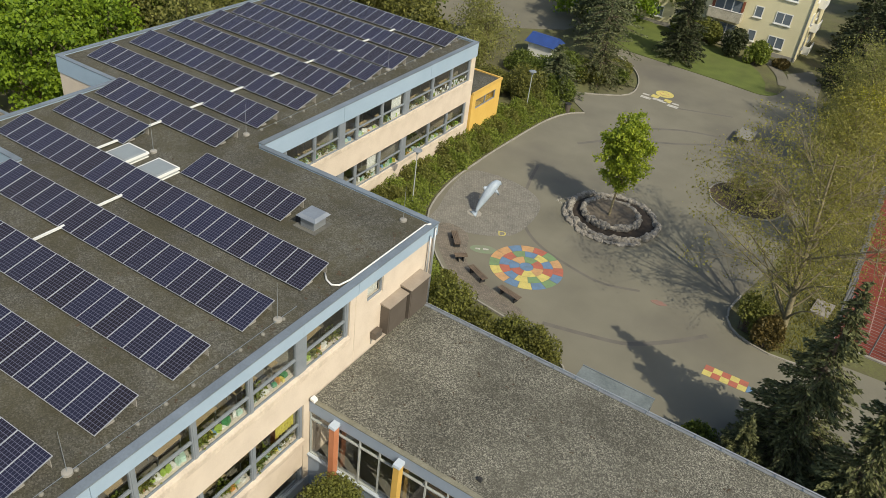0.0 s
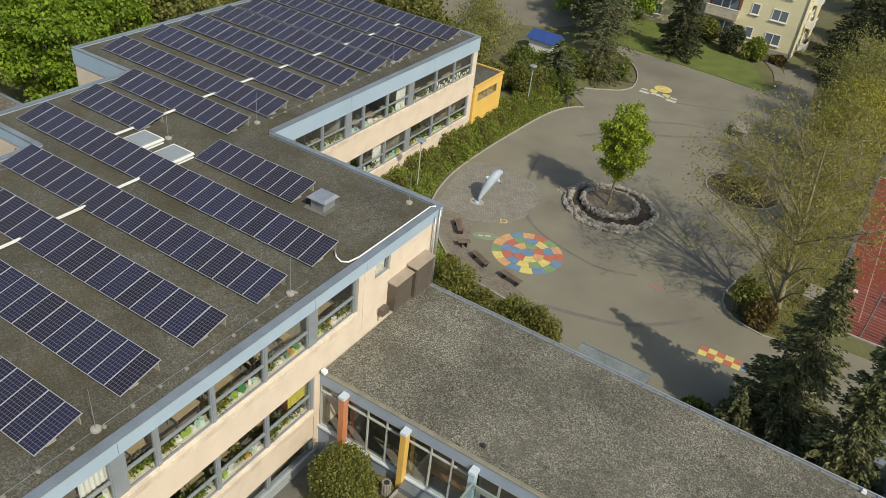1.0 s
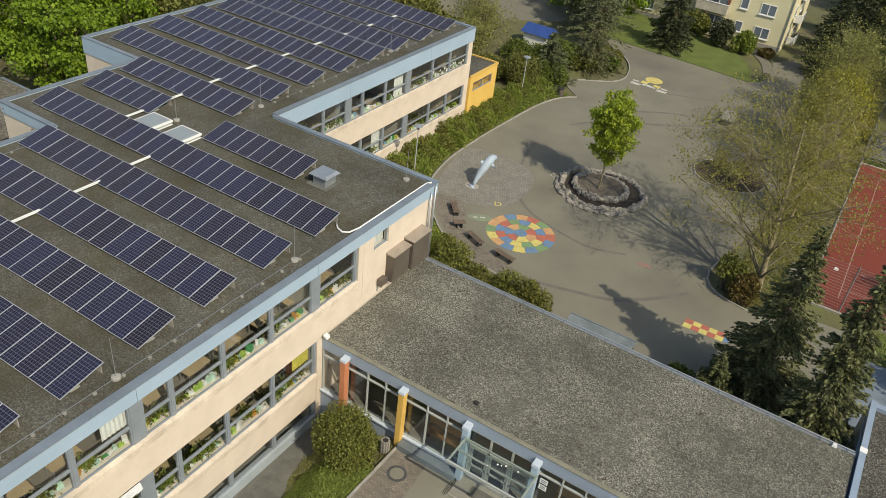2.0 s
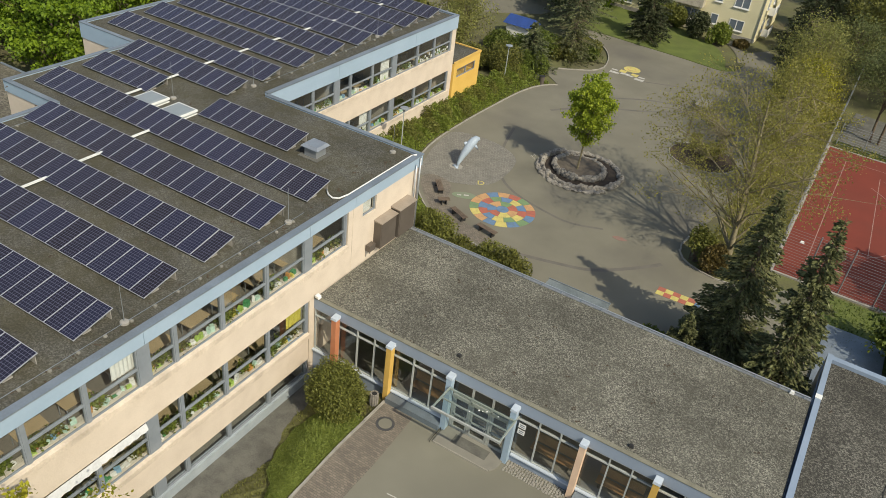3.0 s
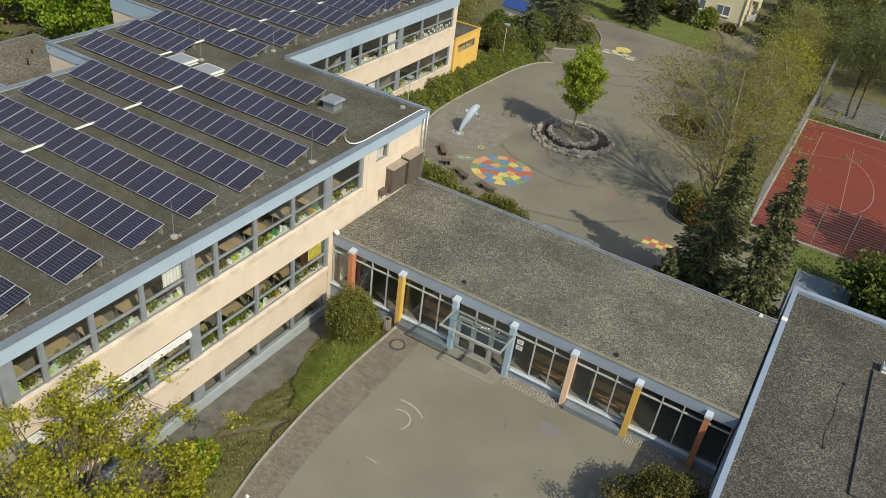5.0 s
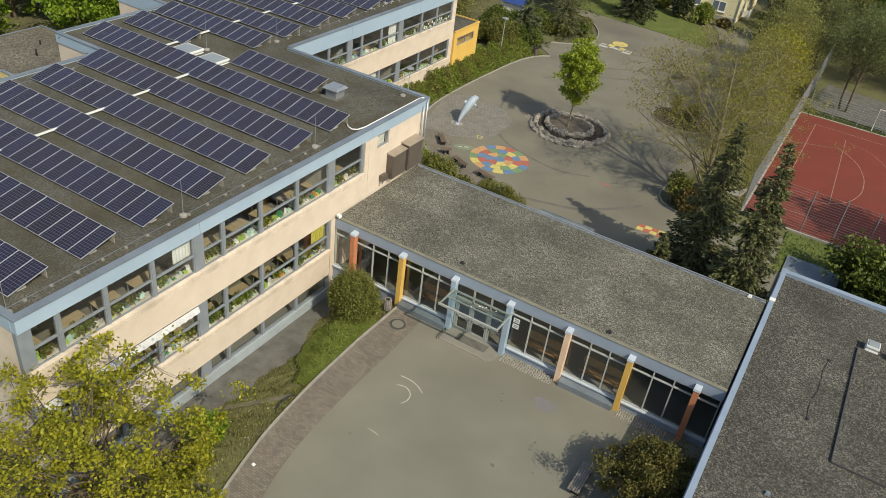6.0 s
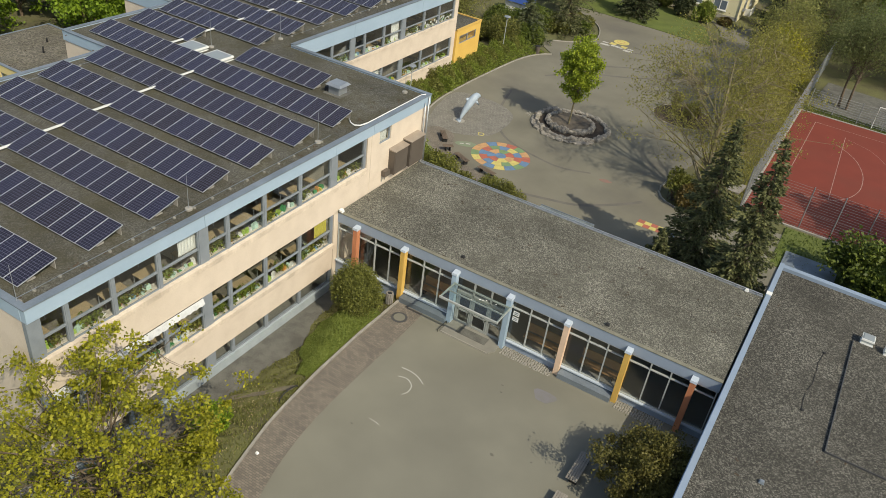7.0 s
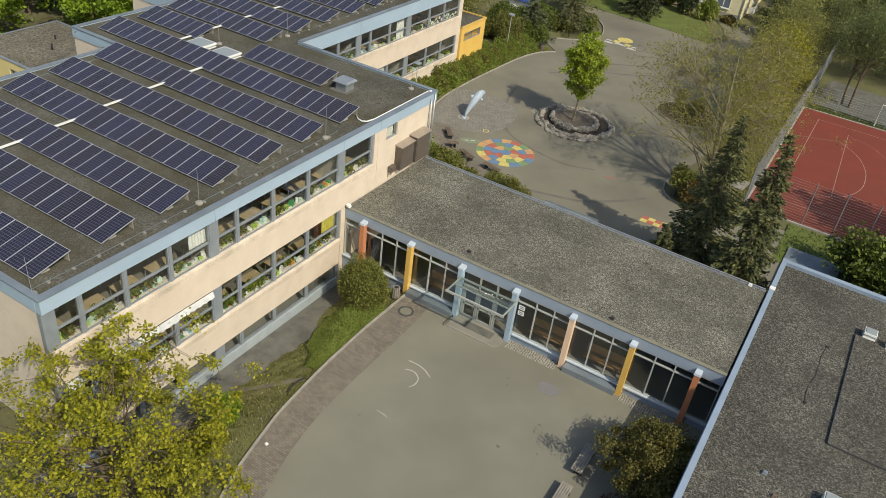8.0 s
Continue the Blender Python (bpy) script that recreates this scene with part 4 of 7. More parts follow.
for i, (px, m) in enumerate(zip(POSTS, (ORANGE, AMBER, BLUE, BLUE, PEACH, AMBER, ORANGE))):
    z0 = -0.1 if i else -1.8
    f = Form().box(px - 0.15, -0.42, z0, px + 0.15, -0.06, 3.6)
    p = part("post", f, m, corr, ("orange", "amber", "pale blue", "pale blue", "peach", "amber", "orange")[i] + " painted post")
    c = Form().slant([(px - 0.19, -0.46, 3.6), (px + 0.19, -0.46, 3.6), (px + 0.19, -0.03, 3.6), (px - 0.19, -0.03, 3.6), (px - 0.17, -0.44, 3.74), (px + 0.17, -0.44, 3.74), (px + 0.17, -0.03, 3.78), (px - 0.17, -0.03, 3.78)])
    part("cap", c, POSTCAP, p, "pale metal cap")
gl = [0.05] + POSTS + [24.5]
for i, (a, b) in enumerate(zip(gl[:-1], gl[1:])):
    if i == 3:
        continue
    z0 = 0.53
    n = 3 if 0 < i < 7 else 1
    f = Form().box(a, 0.0, z0, b, 0.1, z0 + 0.06).box(a, 0.0, CR - 0.73, b, 0.1, CR - 0.67).box(a, 0.0, z0 + 0.06, a + 0.05, 0.1, CR - 0.73).box(b - 0.05, 0.0, z0 + 0.06, b, 0.1, CR - 0.73)
    w = part("glazing", f, PALEFRAME, corr, "pale-framed glazing bay")
    part("transom", Form().box(a + 0.05, 0.0, 2.86, b - 0.05, 0.1, 2.94), PALEFRAME, w)
    for k in range(1, n):
        x = a + (b - a) * (0.36 if k == 1 else 0.67)
        part("mullion", Form().box(x - 0.035, -0.004, z0 + 0.06, x + 0.035, 0.104, CR - 0.73), PALEFRAME, w)
    p = part("pane", Form().box(a, 0.045, z0, b, 0.055, CR - 0.70), GLASS, w)
    p.visible_shadow = False
# the entrance in the fourth bay
ent = part("entrance_frame", Form().box(9.02, 0.0, 2.3, 12.35, 0.12, 2.42).box(9.02, 0.0, CR - 0.75, 12.35, 0.12, CR - 0.67).box(9.02, 0, 0.06, 9.14, 0.12, 2.3).box(12.23, 0, 0.06, 12.35, 0.12, 2.3).box(10.05, 0, 0.06, 10.15, 0.12, CR - 0.75).box(11.2, 0, 0.06, 11.3, 0.12, CR - 0.75), CANOPYFRAME, corr, "grey-green entrance frame")
p = part("pane", Form().box(9.02, 0.05, 2.42, 12.35, 0.06, CR - 0.75), GLASS, ent)
for a, b in ((9.16, 10.03), (10.17, 11.18), (11.32, 12.21)):
    d = part("door", Form().box(a, 0.02, 0.06, b, 0.09, 0.24).box(a, 0.02, 2.18, b, 0.09, 2.28).box(a, 0.02, 0.24, a + 0.09, 0.09, 2.18).box(b - 0.09, 0.02, 0.24, b, 0.09, 2.18).box(a, 0.02, 1.0, b, 0.09, 1.1), CANOPYFRAME, corr, "grey-green glazed door")
    part("handle", Form().tube([(b - 0.14, -0.06, 0.9), (b - 0.14, -0.06, 1.4)], 0.018, 6), STEEL, d)
    part("pane", Form().box(a + 0.09, 0.05, 0.24, b - 0.09, 0.06, 2.18), GLASS, d)
can = thing("entrance_canopy", (10.8, -0.1, 3.1), "level glass canopy in a pale grey steel frame over the entrance", "canopy")
CZ = 3.16
for a in (8.95, 12.64):
    part("beam", Form().box(a, -2.06, CZ - 0.1, a + 0.08, -0.42, CZ), CANOPYFRAME, can)
    part("bracket", Form().tube([(a + 0.04, -0.35, CZ - 0.05), (a + 0.04, -0.02, CZ - 0.05)], 0.03, 6), CANOPYFRAME, can)
part("beam", Form().box(8.93, -2.15, CZ - 0.12, 12.74, -2.062, CZ + 0.004), CANOPYFRAME, can)
part("beam", Form().box(9.032, -0.5, CZ - 0.1, 12.638, -0.43, CZ), CANOPYFRAME, can)
part("beam", Form().box(9.032, -1.3, CZ - 0.08, 12.638, -1.24, CZ), CANOPYFRAME, can)
part("sheet", Form().box(8.96, -2.055, CZ + 0.003, 12.71, -0.36, CZ + 0.017), GREENGLASS, can, "clear greenish glass sheet")
for dx, dy, dr in ((10.6, -1.3, 0.03), (10.95, -0.95, 0.05), (11.12, -0.9, 0.035), (11.3, -0.8, 0.045), (11.9, -0.75, 0.04)):
    part("dropping", Form().prism([(dx + dr * math.cos(a), dy + dr * math.sin(a)) for a in (0.2, 1.3, 2.1, 3.4, 4.4, 5.4)], CZ + 0.014, CZ + 0.03), WHITE, can, "white bird droppings")
step = thing("entrance_step", (10.7, -0.8, 0), "grey concrete step with a dark mat before the doors", "step")
part("slab", Form().prism([(8.92, -1.33), (12.2, -1.33), (12.45, -0.95), (12.45, -0.01), (8.92, -0.01)], -0.1, 0.1), STEPSTONE, step)
part("edge", Form().box(8.92, -1.4, -0.1, 12.15, -1.332, 0.085), KERBSTONE, step)
part("mat", Form().box(9.7, -0.92, 0.102, 11.7, -0.28, 0.115), DARKPATH, step, "dark grey door mat")
solid("boot_scraper", Form().tube([(8.82, -1.5, 0.0), (8.82, -1.5, 0.16), (8.82, -0.45, 0.16), (8.82, -0.45, 0.0)], 0.02, 6), BLACK, "dark steel rail beside the entrance step", "rail")
notice = thing("notice", (12.95, -0.03, 2.2), "two white notices taped to the glass", "sign")
for z in (2.42, 2.02):
    s = part("sheet", Form().box(12.76, -0.02, z, 13.14, -0.008, z + 0.3), WHITE, notice)
    part("bars", Form().box(12.82, -0.024, z + 0.06, 13.08, -0.0205, z + 0.12).box(12.82, -0.024, z + 0.17, 13.08, -0.0205, z + 0.24), FRAME, s)
can2 = thing("side_canopy", (11, 10.2, 2.9), "flat glass canopy over the playground door", "canopy")
part("frame", Form().box(8.9, 9.43, 2.84, 9.0, 11.7, 2.95).box(12.8, 9.43, 2.84, 12.9, 11.7, 2.95).box(9.0, 11.6, 2.84, 12.8, 11.7, 2.95).box(9.0, 9.43, 2.84, 12.8, 9.7, 2.95), FRAME, can2)
part("sheet", Form().box(8.9, 9.44, 2.952, 12.9, 11.66, 2.97), DUSTYGLASS, can2, "dusty grey glass")
part("drip_edge", Form().box(8.88, 11.661, 2.93, 12.92, 11.72, 3.02), COPING, can2)
for x in (8.95, 12.85):
    part("leg", Form().tube([(x, 11.65, 0.0), (x, 11.65, 2.84)], 0.04, 6), FRAME, can2)
# benches inside the corridor
for i, x in enumerate((6.0, 13.3, 16.9)):
    ib = thing("indoor_bench", (x, 1.2, 0.05), "long orange-brown wooden bench inside the corridor", "bench", "benches inside the corridor")
    part("seat", Form().box(x, 0.95, 0.42, x + 2.3, 1.45, 0.5), ORANGEWOOD, ib)
    part("backrest", Form().box(x, 1.46, 0.62, x + 2.3, 1.52, 1.2), ORANGEWOOD, ib)
    for k in (0.15, 2.05):
        part("leg", Form().box(x + k, 1.0, 0.05, x + k + 0.1, 1.42, 0.42), BLACK, ib)

# ---- flat-roofed wing on the east side ----
cross = thing("flat_wing", (31, -10, 0), "single-storey wing with a dark gravel roof and pale blue parapet", "building")
CX = 24.62
blocks("wall", [(CX, -60, -0.2, CX + 0.3, 13.7, 3.7), (CX + 0.3, 13.4, -0.2, 46, 13.7, 3.7)], BLUE2, cross)
part("roof", Form().box(CX + 0.3, -60, 3.6, 46, 13.4, 3.92), ROOFGREY, cross, "dark gravel roof")
part("raised_roof", Form().box(29.85, -1.5, 3.922, 46, 8.6, 4.03), ROOFGREY, cross, "slightly raised gravel field")
blocks("metal_edge", [(29.81, -1.53, 3.922, 29.848, 8.6, 4.05), (29.85, -1.54, 3.922, 46, -1.505, 4.035)], DARKSTEEL, cross)
blocks("parapet", [(CX + 0.05, -60, 3.702, CX + 0.34, 13.8, 4.2), (CX + 0.341, 13.42, 3.702, 46, 13.8, 4.14)], PARAPET, cross, "pale blue sheet-metal parapet")
part("flashing", Form().box(CX + 0.03, 9.5, 4.203, CX + 0.36, 9.85, 4.25), WHITE, cross)
# ---- apartment house ----
AY, AX = 82.6, 6.3
block = thing("apartment_house", (0, 86, 0), "pale yellow four-storey apartment house with white windows and balconies", "building")
part("wall", Form().box(-26, AY, -0.2, AX, 96.2, 12.5), BLOCKWALL, block)
part("roof", Form().slant([(-26.5, AY - 0.5, 12.5), (AX + 0.5, AY - 0.5, 12.5), (AX + 0.5, 96.7, 12.5), (-26.5, 96.7, 12.5), (-24, 89.7, 15.5), (AX - 2, 89.7, 15.5), (AX - 2, 90.7, 15.5), (-24, 90.7, 15.5)]), TERRACOTTA, block)
part("downpipe", Form().tube([(AX - 0.12, AY - 0.08, 0), (AX - 0.12, AY - 0.08, 12.4)], 0.06, 6), ZINC, block)
part("plinth", Form().box(-26.03, AY - 0.03, -0.2, AX + 0.03, AY - 0.002, 0.45), CONCRETE, block)


def block_window(x, z, w, h, east=False):
    def bx(f, a, b, c, d, e, g2):
        return f.box(AX + b, AY + a, c, AX + e, AY + d, g2) if east else f.box(x + a, AY - e, c, x + d, AY - b, g2)
    f = Form()
    o = x if east else 0
    for a, c, d, e in ((-w / 2, z, w / 2, z + 0.1), (-w / 2, z + h - 0.1, w / 2, z + h), (-w / 2, z + 0.1, -w / 2 + 0.1, z + h - 0.1), (w / 2 - 0.1, z + 0.1, w / 2, z + h - 0.1)) + (((-0.06, z + 0.1, 0.06, z + h - 0.1),) if w > 1 else ()):
        bx(f, a + o, 0.0, c, d + o, 0.06, e)
    wo = part("window", f, WHITE, block, "white-framed window")
    f = Form()
    bx(f, -w / 2 - 0.08 + o, 0.0, z - 0.09, w / 2 + 0.08 + o, 0.16, z - 0.004)
    part("sill", f, WHITE, wo)
    f = Form()
    bx(f, -w / 2 + 0.1 + o, 0.003, z + 0.1, w / 2 - 0.1 + o, 0.02, z + h - 0.1)
    part("pane", f, DULL, wo)


for k in range(4):
    z = 1.0 + 2.93 * k
    block_window(3.5, z, 1.95, 1.4)
    block_window(0.5, z + 0.12, 1.0, 1.36)
    block_window(-8.4, z, 1.9, 1.4)
    block_window(-11.9, z, 1.9, 1.4)
    for y in (3.0, 7.0):
        block_window(y, z, 1.4, 1.4, True)
    bl = part("balcony", Form().box(-5.25, AY - 1.3, z - 0.9, -1.15, AY - 0.002, z - 0.75).box(-5.25, AY - 1.3, z - 0.75, -1.15, AY - 1.2, z + 0.3).box(-5.25, AY - 1.2, z - 0.75, -5.15, AY - 0.002, z + 0.3).box(-1.25, AY - 1.2, z - 0.75, -1.15, AY - 0.002, z + 0.3), BALCONY, block, "stained pale balcony with a solid parapet")
    part("rail", Form().box(-5.3, AY - 1.34, z + 0.302, -1.1, AY - 1.16, z + 0.36), WHITE, bl)
    part("balcony_door", Form().box(-4.8, AY - 0.05, z - 0.7, -1.6, AY - 0.002, z + 1.4), DULL, block)
    blocks("balcony_wall", [(-5.2, AY - 0.12, z - 0.74, -4.85, AY - 0.06, z + 1.5), (-1.55, AY - 0.12, z - 0.74, -1.25, AY - 0.06, z + 1.5)], TERRACOTTA if k else BLOCKWALL, block)
    blocks("door_frame", [(-3.75, AY - 0.07, z - 0.7, -3.6, AY - 0.052, z + 1.4), (-2.75, AY - 0.07, z - 0.7, -2.6, AY - 0.052, z + 1.4)], WHITE, block)
    part("balcony", Form().box(AX + 0.002, AY + 4.4, z - 1.1, AX + 0.8, AY + 7.4, z - 0.95).box(AX + 0.7, AY + 4.4, z - 0.95, AX + 0.8, AY + 7.4, z - 0.05).box(AX + 0.002, AY + 4.4, z - 0.95, AX + 0.7, AY + 4.5, z - 0.05), WHITE, block, "white side balcony")

# ---- solar rows ----
PW, PL, TILT = 0.96, 1.98, 13.0
pan = Form()
pan.box(0.005, 0, -0.04, PW - 0.005, PL, -0.004, 0)
for a, b, c, d in ((0.005, 0, PW - 0.005, 0.022), (0.005, PL - 0.022, PW - 0.005, PL), (0.005, 0.022, 0.027, PL - 0.022), (PW - 0.027, 0.022, PW - 0.005, PL - 0.022)):
    pan.box(a, b, -0.004, c, d, 0.004, 0)
pan.add([(0.027, 0.022, -0.001), (PW - 0.027, 0.022, -0.001), (PW - 0.027, PL - 0.022, -0.001), (0.027, PL - 0.022, -0.001)], [(0, 1, 2, 3)], 1)
PANEL = pan.mesh("panel", ALU, CELLS)
ROWS_PV = [(-23.5, -1.5, 1.1), (-19.5, -1.5, -2.5), (-19.2, -1.5, -6.1), (-18.8, -1.48, -9.55), (-18.5, -1.45, -13.0), (-18.3, -1.42, -16.4), (-18.2, -1.4, -19.85), (-13.0, -5.95, 4.68), (-23.7, -17.6, 4.75), (-24.1, -13.8, 7.95), (-29.2, -13.8, 11.3), (-29.4, -13.8, 14.9), (-29.5, -13.75, 18.4), (-29.5, -13.65, 21.8), (-29.5, -13.6, 24.9), (-29.5, -13.5, 28.3), (-29.5, -13.45, 31.85)]
run_ = math.cos(radians(TILT)) * PL
for xw, xe, yb in ROWS_PV:
    n = round((xe - xw) / 0.915)
    x0, pw = xw, (xe - xw) / n
    row = thing("solar_row", (x0, yb, ROOFZ), "row of tilted dark blue solar panels on the gravel roof", "solar panels", "solar rows on the roof")
    for k in range(n):
        piece("panel", PANEL, row, pose(x0 + k * pw, yb, 9.02 + random.uniform(-0.008, 0.008), TILT + random.uniform(-0.3, 0.3)) @ Matrix.Diagonal((pw / PW, 1, 1, 1)))
    f = Form()
    for k in range(0, n, 2):
        x = x0 + 0.45 + k * pw
        f.box(x, yb + 0.1, ROOFZ, x + 0.05, yb + 0.2, 8.98)
        f.box(x, yb + run_ - 0.2, ROOFZ, x + 0.05, yb + run_ - 0.12, 9.38)
        f.box(x, yb + 0.05, ROOFZ, x + 0.05, yb + run_ - 0.05, ROOFZ + 0.04)
    part("rack", f, STEEL, row, "galvanised steel rack", kind="stuff")
    part("ballast", Form().box(x0 + 0.1, yb + 0.5, ROOFZ + 0.041, xe - 0.1, yb + 0.9, ROOFZ + 0.12).box(x0 + 0.1, yb + run_ - 0.09, ROOFZ, xe - 0.1, yb + run_ - 0.06, 9.3), CONCRETE, row)

# white cable ducts between the rows
for x, y in ((-18.1, 3.75), (-13.3, 0.15), (-13.0, -3.3), (-12.75, -6.85), (-12.4, -10.2), (-12.2, -13.6), (-18.3, 7.0), (-18.5, 10.45), (-18.55, 13.95), (-18.55, 17.4), (-18.5, 21.0), (-18.4, 24.2), (-18.4, 27.45), (-18.4, 30.9)):
    solid("cable_duct", Form().box(x - 0.065, y - 0.55, ROOFZ + 0.12, x + 0.065, y + 1.05, ROOFZ + 0.2), WHITE, "white metal cable duct between solar rows", "cable duct", "cable ducts")

# skylights
def skylight(x, y, z, s, label):
    ob = thing("skylight", (x, y, z), label, "skylight", "skylights")
    for k, (r0, r1, z0, z1) in enumerate(((1.12, 1.06, 0.0, 0.2), (1.0, 0.98, 0.2, 0.34), (1.1, 1.08, 0.34, 0.46))):
        r0, r1 = r0 * s, r1 * s
        part(("curb", "collar", "frame")[k], Form().slant([(x - r0, y - r0, z + z0), (x + r0, y - r0, z + z0), (x + r0, y + r0, z + z0), (x - r0, y + r0, z + z0), (x - r1, y - r1, z + z1 - 0.001), (x + r1, y - r1, z + z1 - 0.001), (x + r1, y + r1, z + z1 - 0.001), (x - r1, y + r1, z + z1 - 0.001)]), (WHITE, PALEFRAME, WHITE)[k], ob)
    part("dome", Form().slant([(x - s * 0.98, y - s * 0.98, z + 0.46), (x + s * 0.98, y - s * 0.98, z + 0.46), (x + s * 0.98, y + s * 0.98, z + 0.46), (x - s * 0.98, y + s * 0.98, z + 0.46), (x - s * 0.88, y - s * 0.88, z + 0.5), (x + s * 0.88, y - s * 0.88, z + 0.5), (x + s * 0.88, y + s * 0.88, z + 0.5), (x - s * 0.88, y + s * 0.88, z + 0.5)]), OPAL, ob, "greyish milky plastic dome")


skylight(-16.45, 4.1, ROOFZ - 0.16, 0.74, "white skylight with a milky dome on the gravel roof")
skylight(-14.0, 4.05, ROOFZ - 0.16, 0.74, "white skylight with a milky dome on the gravel roof")
for x, y in ((30.5, 8.9), (31.75, 8.6), (30.5, -5.4)):
    skylight(x, y, 3.93, 0.31, "small white skylight on the flat-roofed wing")
vent = thing("roof_vent", (-4.6, 5.6, ROOFZ), "grey sheet-metal roof vent with a wide hood", "vent")
part("body", Form().box(-5.05, 5.15, ROOFZ, -4.2, 6.05, ROOFZ + 0.62), ZINC, vent)
part("hood", Form().slant([(-5.25, 5.0, ROOFZ + 0.63), (-4.0, 5.0, ROOFZ + 0.63), (-4.0, 6.2, ROOFZ + 0.63), (-5.25, 6.2, ROOFZ + 0.63), (-5.1, 5.15, ROOFZ + 0.78), (-4.15, 5.15, ROOFZ + 0.78), (-4.15, 6.05, ROOFZ + 0.78), (-5.1, 6.05, ROOFZ + 0.78)]), ZINC, vent)
part("base", Form().box(-5.35, 4.9, ROOFZ - 0.02, -3.95, 6.3, ROOFZ + 0.05), DARKPATH, vent)
part("louvre", Form().box(-5.5, 5.3, ROOFZ, -5.052, 5.9, ROOFZ + 0.3), BLACK, vent)


def rod(x, y, z, h):
    ob = thing("lightning_rod", (x, y, z), "thin lightning rod on a round concrete foot", "lightning rod", "lightning rods on the roof")
    part("rod", Form().tube([(x, y, z + 0.1), (x, y, z + h)], [0.016, 0.008], 5), STEEL, ob)
    part("foot", Form().tube([(x, y, z), (x, y, z + 0.1), (x, y, z + 0.12)], [0.19, 0.19, 0.12], 12), CONCRETE, ob)


for x, y, h in ((-0.95, -11.0, 2.0), (-0.62, -20.4, 1.9), (-1.0, -0.95, 2.0), (-1.5, 9.0, 2.0), (-15.9, 5.4, 2.4), (-13.8, 10.4, 2.0), (-13.9, 24.8, 2.0)):
    rod(x, y, ROOFZ, h)
for a, b in (((-0.85, -20.4), (-0.95, 0.2)), ((-13.6, 11.2), (-13.6, 35.6)), ((-18.9, -20.2), (-18.9, -0.8)), ((-0.62, -20.4), (-18.9, -20.4))):
    solid("conductor_wire", Form().tube([(*a, ROOFZ + 0.1), (*b, ROOFZ + 0.1)], 0.012, 4), COPING, "lightning conductor wire along the roof edge", "wire", "conductor wires")
pad = Form().tube([(0, 0, 0), (0, 0, 0.07), (0, 0, 0.1)], [0.085, 0.085, 0.05], 8).mesh("wire_holder", STEPSTONE)
for x, y0, y1 in ((-0.86, -19.5, 0.2), (-13.6, 11.5, 35.5), (-18.9, -19.5, -1.0)):
    y = y0
    while y < y1:
        ob = tagged(new("wire_holder", pad), "small round concrete wire holder on the gravel", "wire holder", "wire holders along the roof edge")
        ob.location = (x + random.uniform(-0.05, 0.05), y, ROOFZ)
        y += 1.25
for p in (((28.6, 6.3), (28.45, 5.2), (28.5, 4.5)), ((28.48, 4.1), (28.5, 3.3), (28.36, 2.6)), ((28.3, 2.2), (28.3, 1.5), (28.35, 0.9))):
    solid("dark_cable", Form().tube([(x, y, 3.93) for x, y in p], 0.02, 5), BLACK, "length of dark cable lying on the gravel roof", "cable", "cable lengths on the roof")
for x, y in ((28.62, 6.35), (28.4, 0.8)):
    solid("cable_weight", Form().tube([(x, y, 3.92), (x, y, 3.98), (x, y, 4.0)], [0.1, 0.09, 0.05], 8), BLACK, "small dark weight holding a cable", "weight", "cable weights")
# dark moss clumps on the gravel
moss = Form()
r9 = np.random.default_rng(15)
spots = [(r9.uniform(25.2, 45), r9.uniform(-20, 13), 3.92) for _ in range(110)] + [(r9.uniform(-1.3, -0.4), r9.uniform(-20.5, 9.4), ROOFZ) for _ in range(60)] + [(r9.uniform(-25, -1), r9.uniform(-20, 9), ROOFZ) for _ in range(90)] + [(r9.uniform(-31, -13.4), r9.uniform(10.5, 36), ROOFZ) for _ in range(60)] + [(r9.uniform(0.3, 24.3), r9.uniform(0.3, 9.2), CR) for _ in range(60)]
for x, y, z in spots:
    for _ in range(int(r9.integers(1, 5))):
        a, d, q = x + r9.normal() * 0.09, y + r9.normal() * 0.09, r9.uniform(0.025, 0.07)
        moss.add([(a - q, d - q * 0.7, z - 0.01), (a + q * 0.8, d - q, z - 0.01), (a + q, d + q * 0.8, z - 0.01), (a - q * 0.7, d + q, z - 0.01), (a, d, z + q * 0.8)], [(0, 1, 4), (1, 2, 4), (2, 3, 4), (3, 0, 4)])
solid("moss_clumps", moss, SOIL, "small dark moss clumps on the gravel roofs", "moss", kind="stuff")
# things on the roofs that are no larger than a hand
for x, y, z, m in ((28.35, -6.4, 3.93, WOOD), (27.7, -5.3, 3.93, COPING), (8.6, 0.9, CR, BLACK), (18.0, 0.55, CR, BLACK), (23.6, 9.2, CR + 0.03, WHITE)):
    solid("air_vent", Form().slant([(x - 0.12, y - 0.1, z), (x + 0.12, y - 0.1, z), (x + 0.12, y + 0.1, z), (x - 0.12, y + 0.1, z), (x - 0.08, y - 0.07, z + 0.14), (x + 0.08, y - 0.07, z + 0.14), (x + 0.08, y + 0.07, z + 0.14), (x - 0.08, y + 0.07, z + 0.14)]), m, "small vent cap on the gravel roof", "vent cap", "vent caps")

for x, y, h in ((-33.2, 3.6, 0.55), (-35.1, 5.3, 0.35)):
    solid("vent_pipe", Form().tube([(x, y, 3.9), (x, y, 3.92 + h), (x, y, 3.95 + h)], [0.07, 0.07, 0.04], 8), BLACK, "short dark vent pipe on the tan gravel roof", "pipe", "vent pipes", smooth=True)

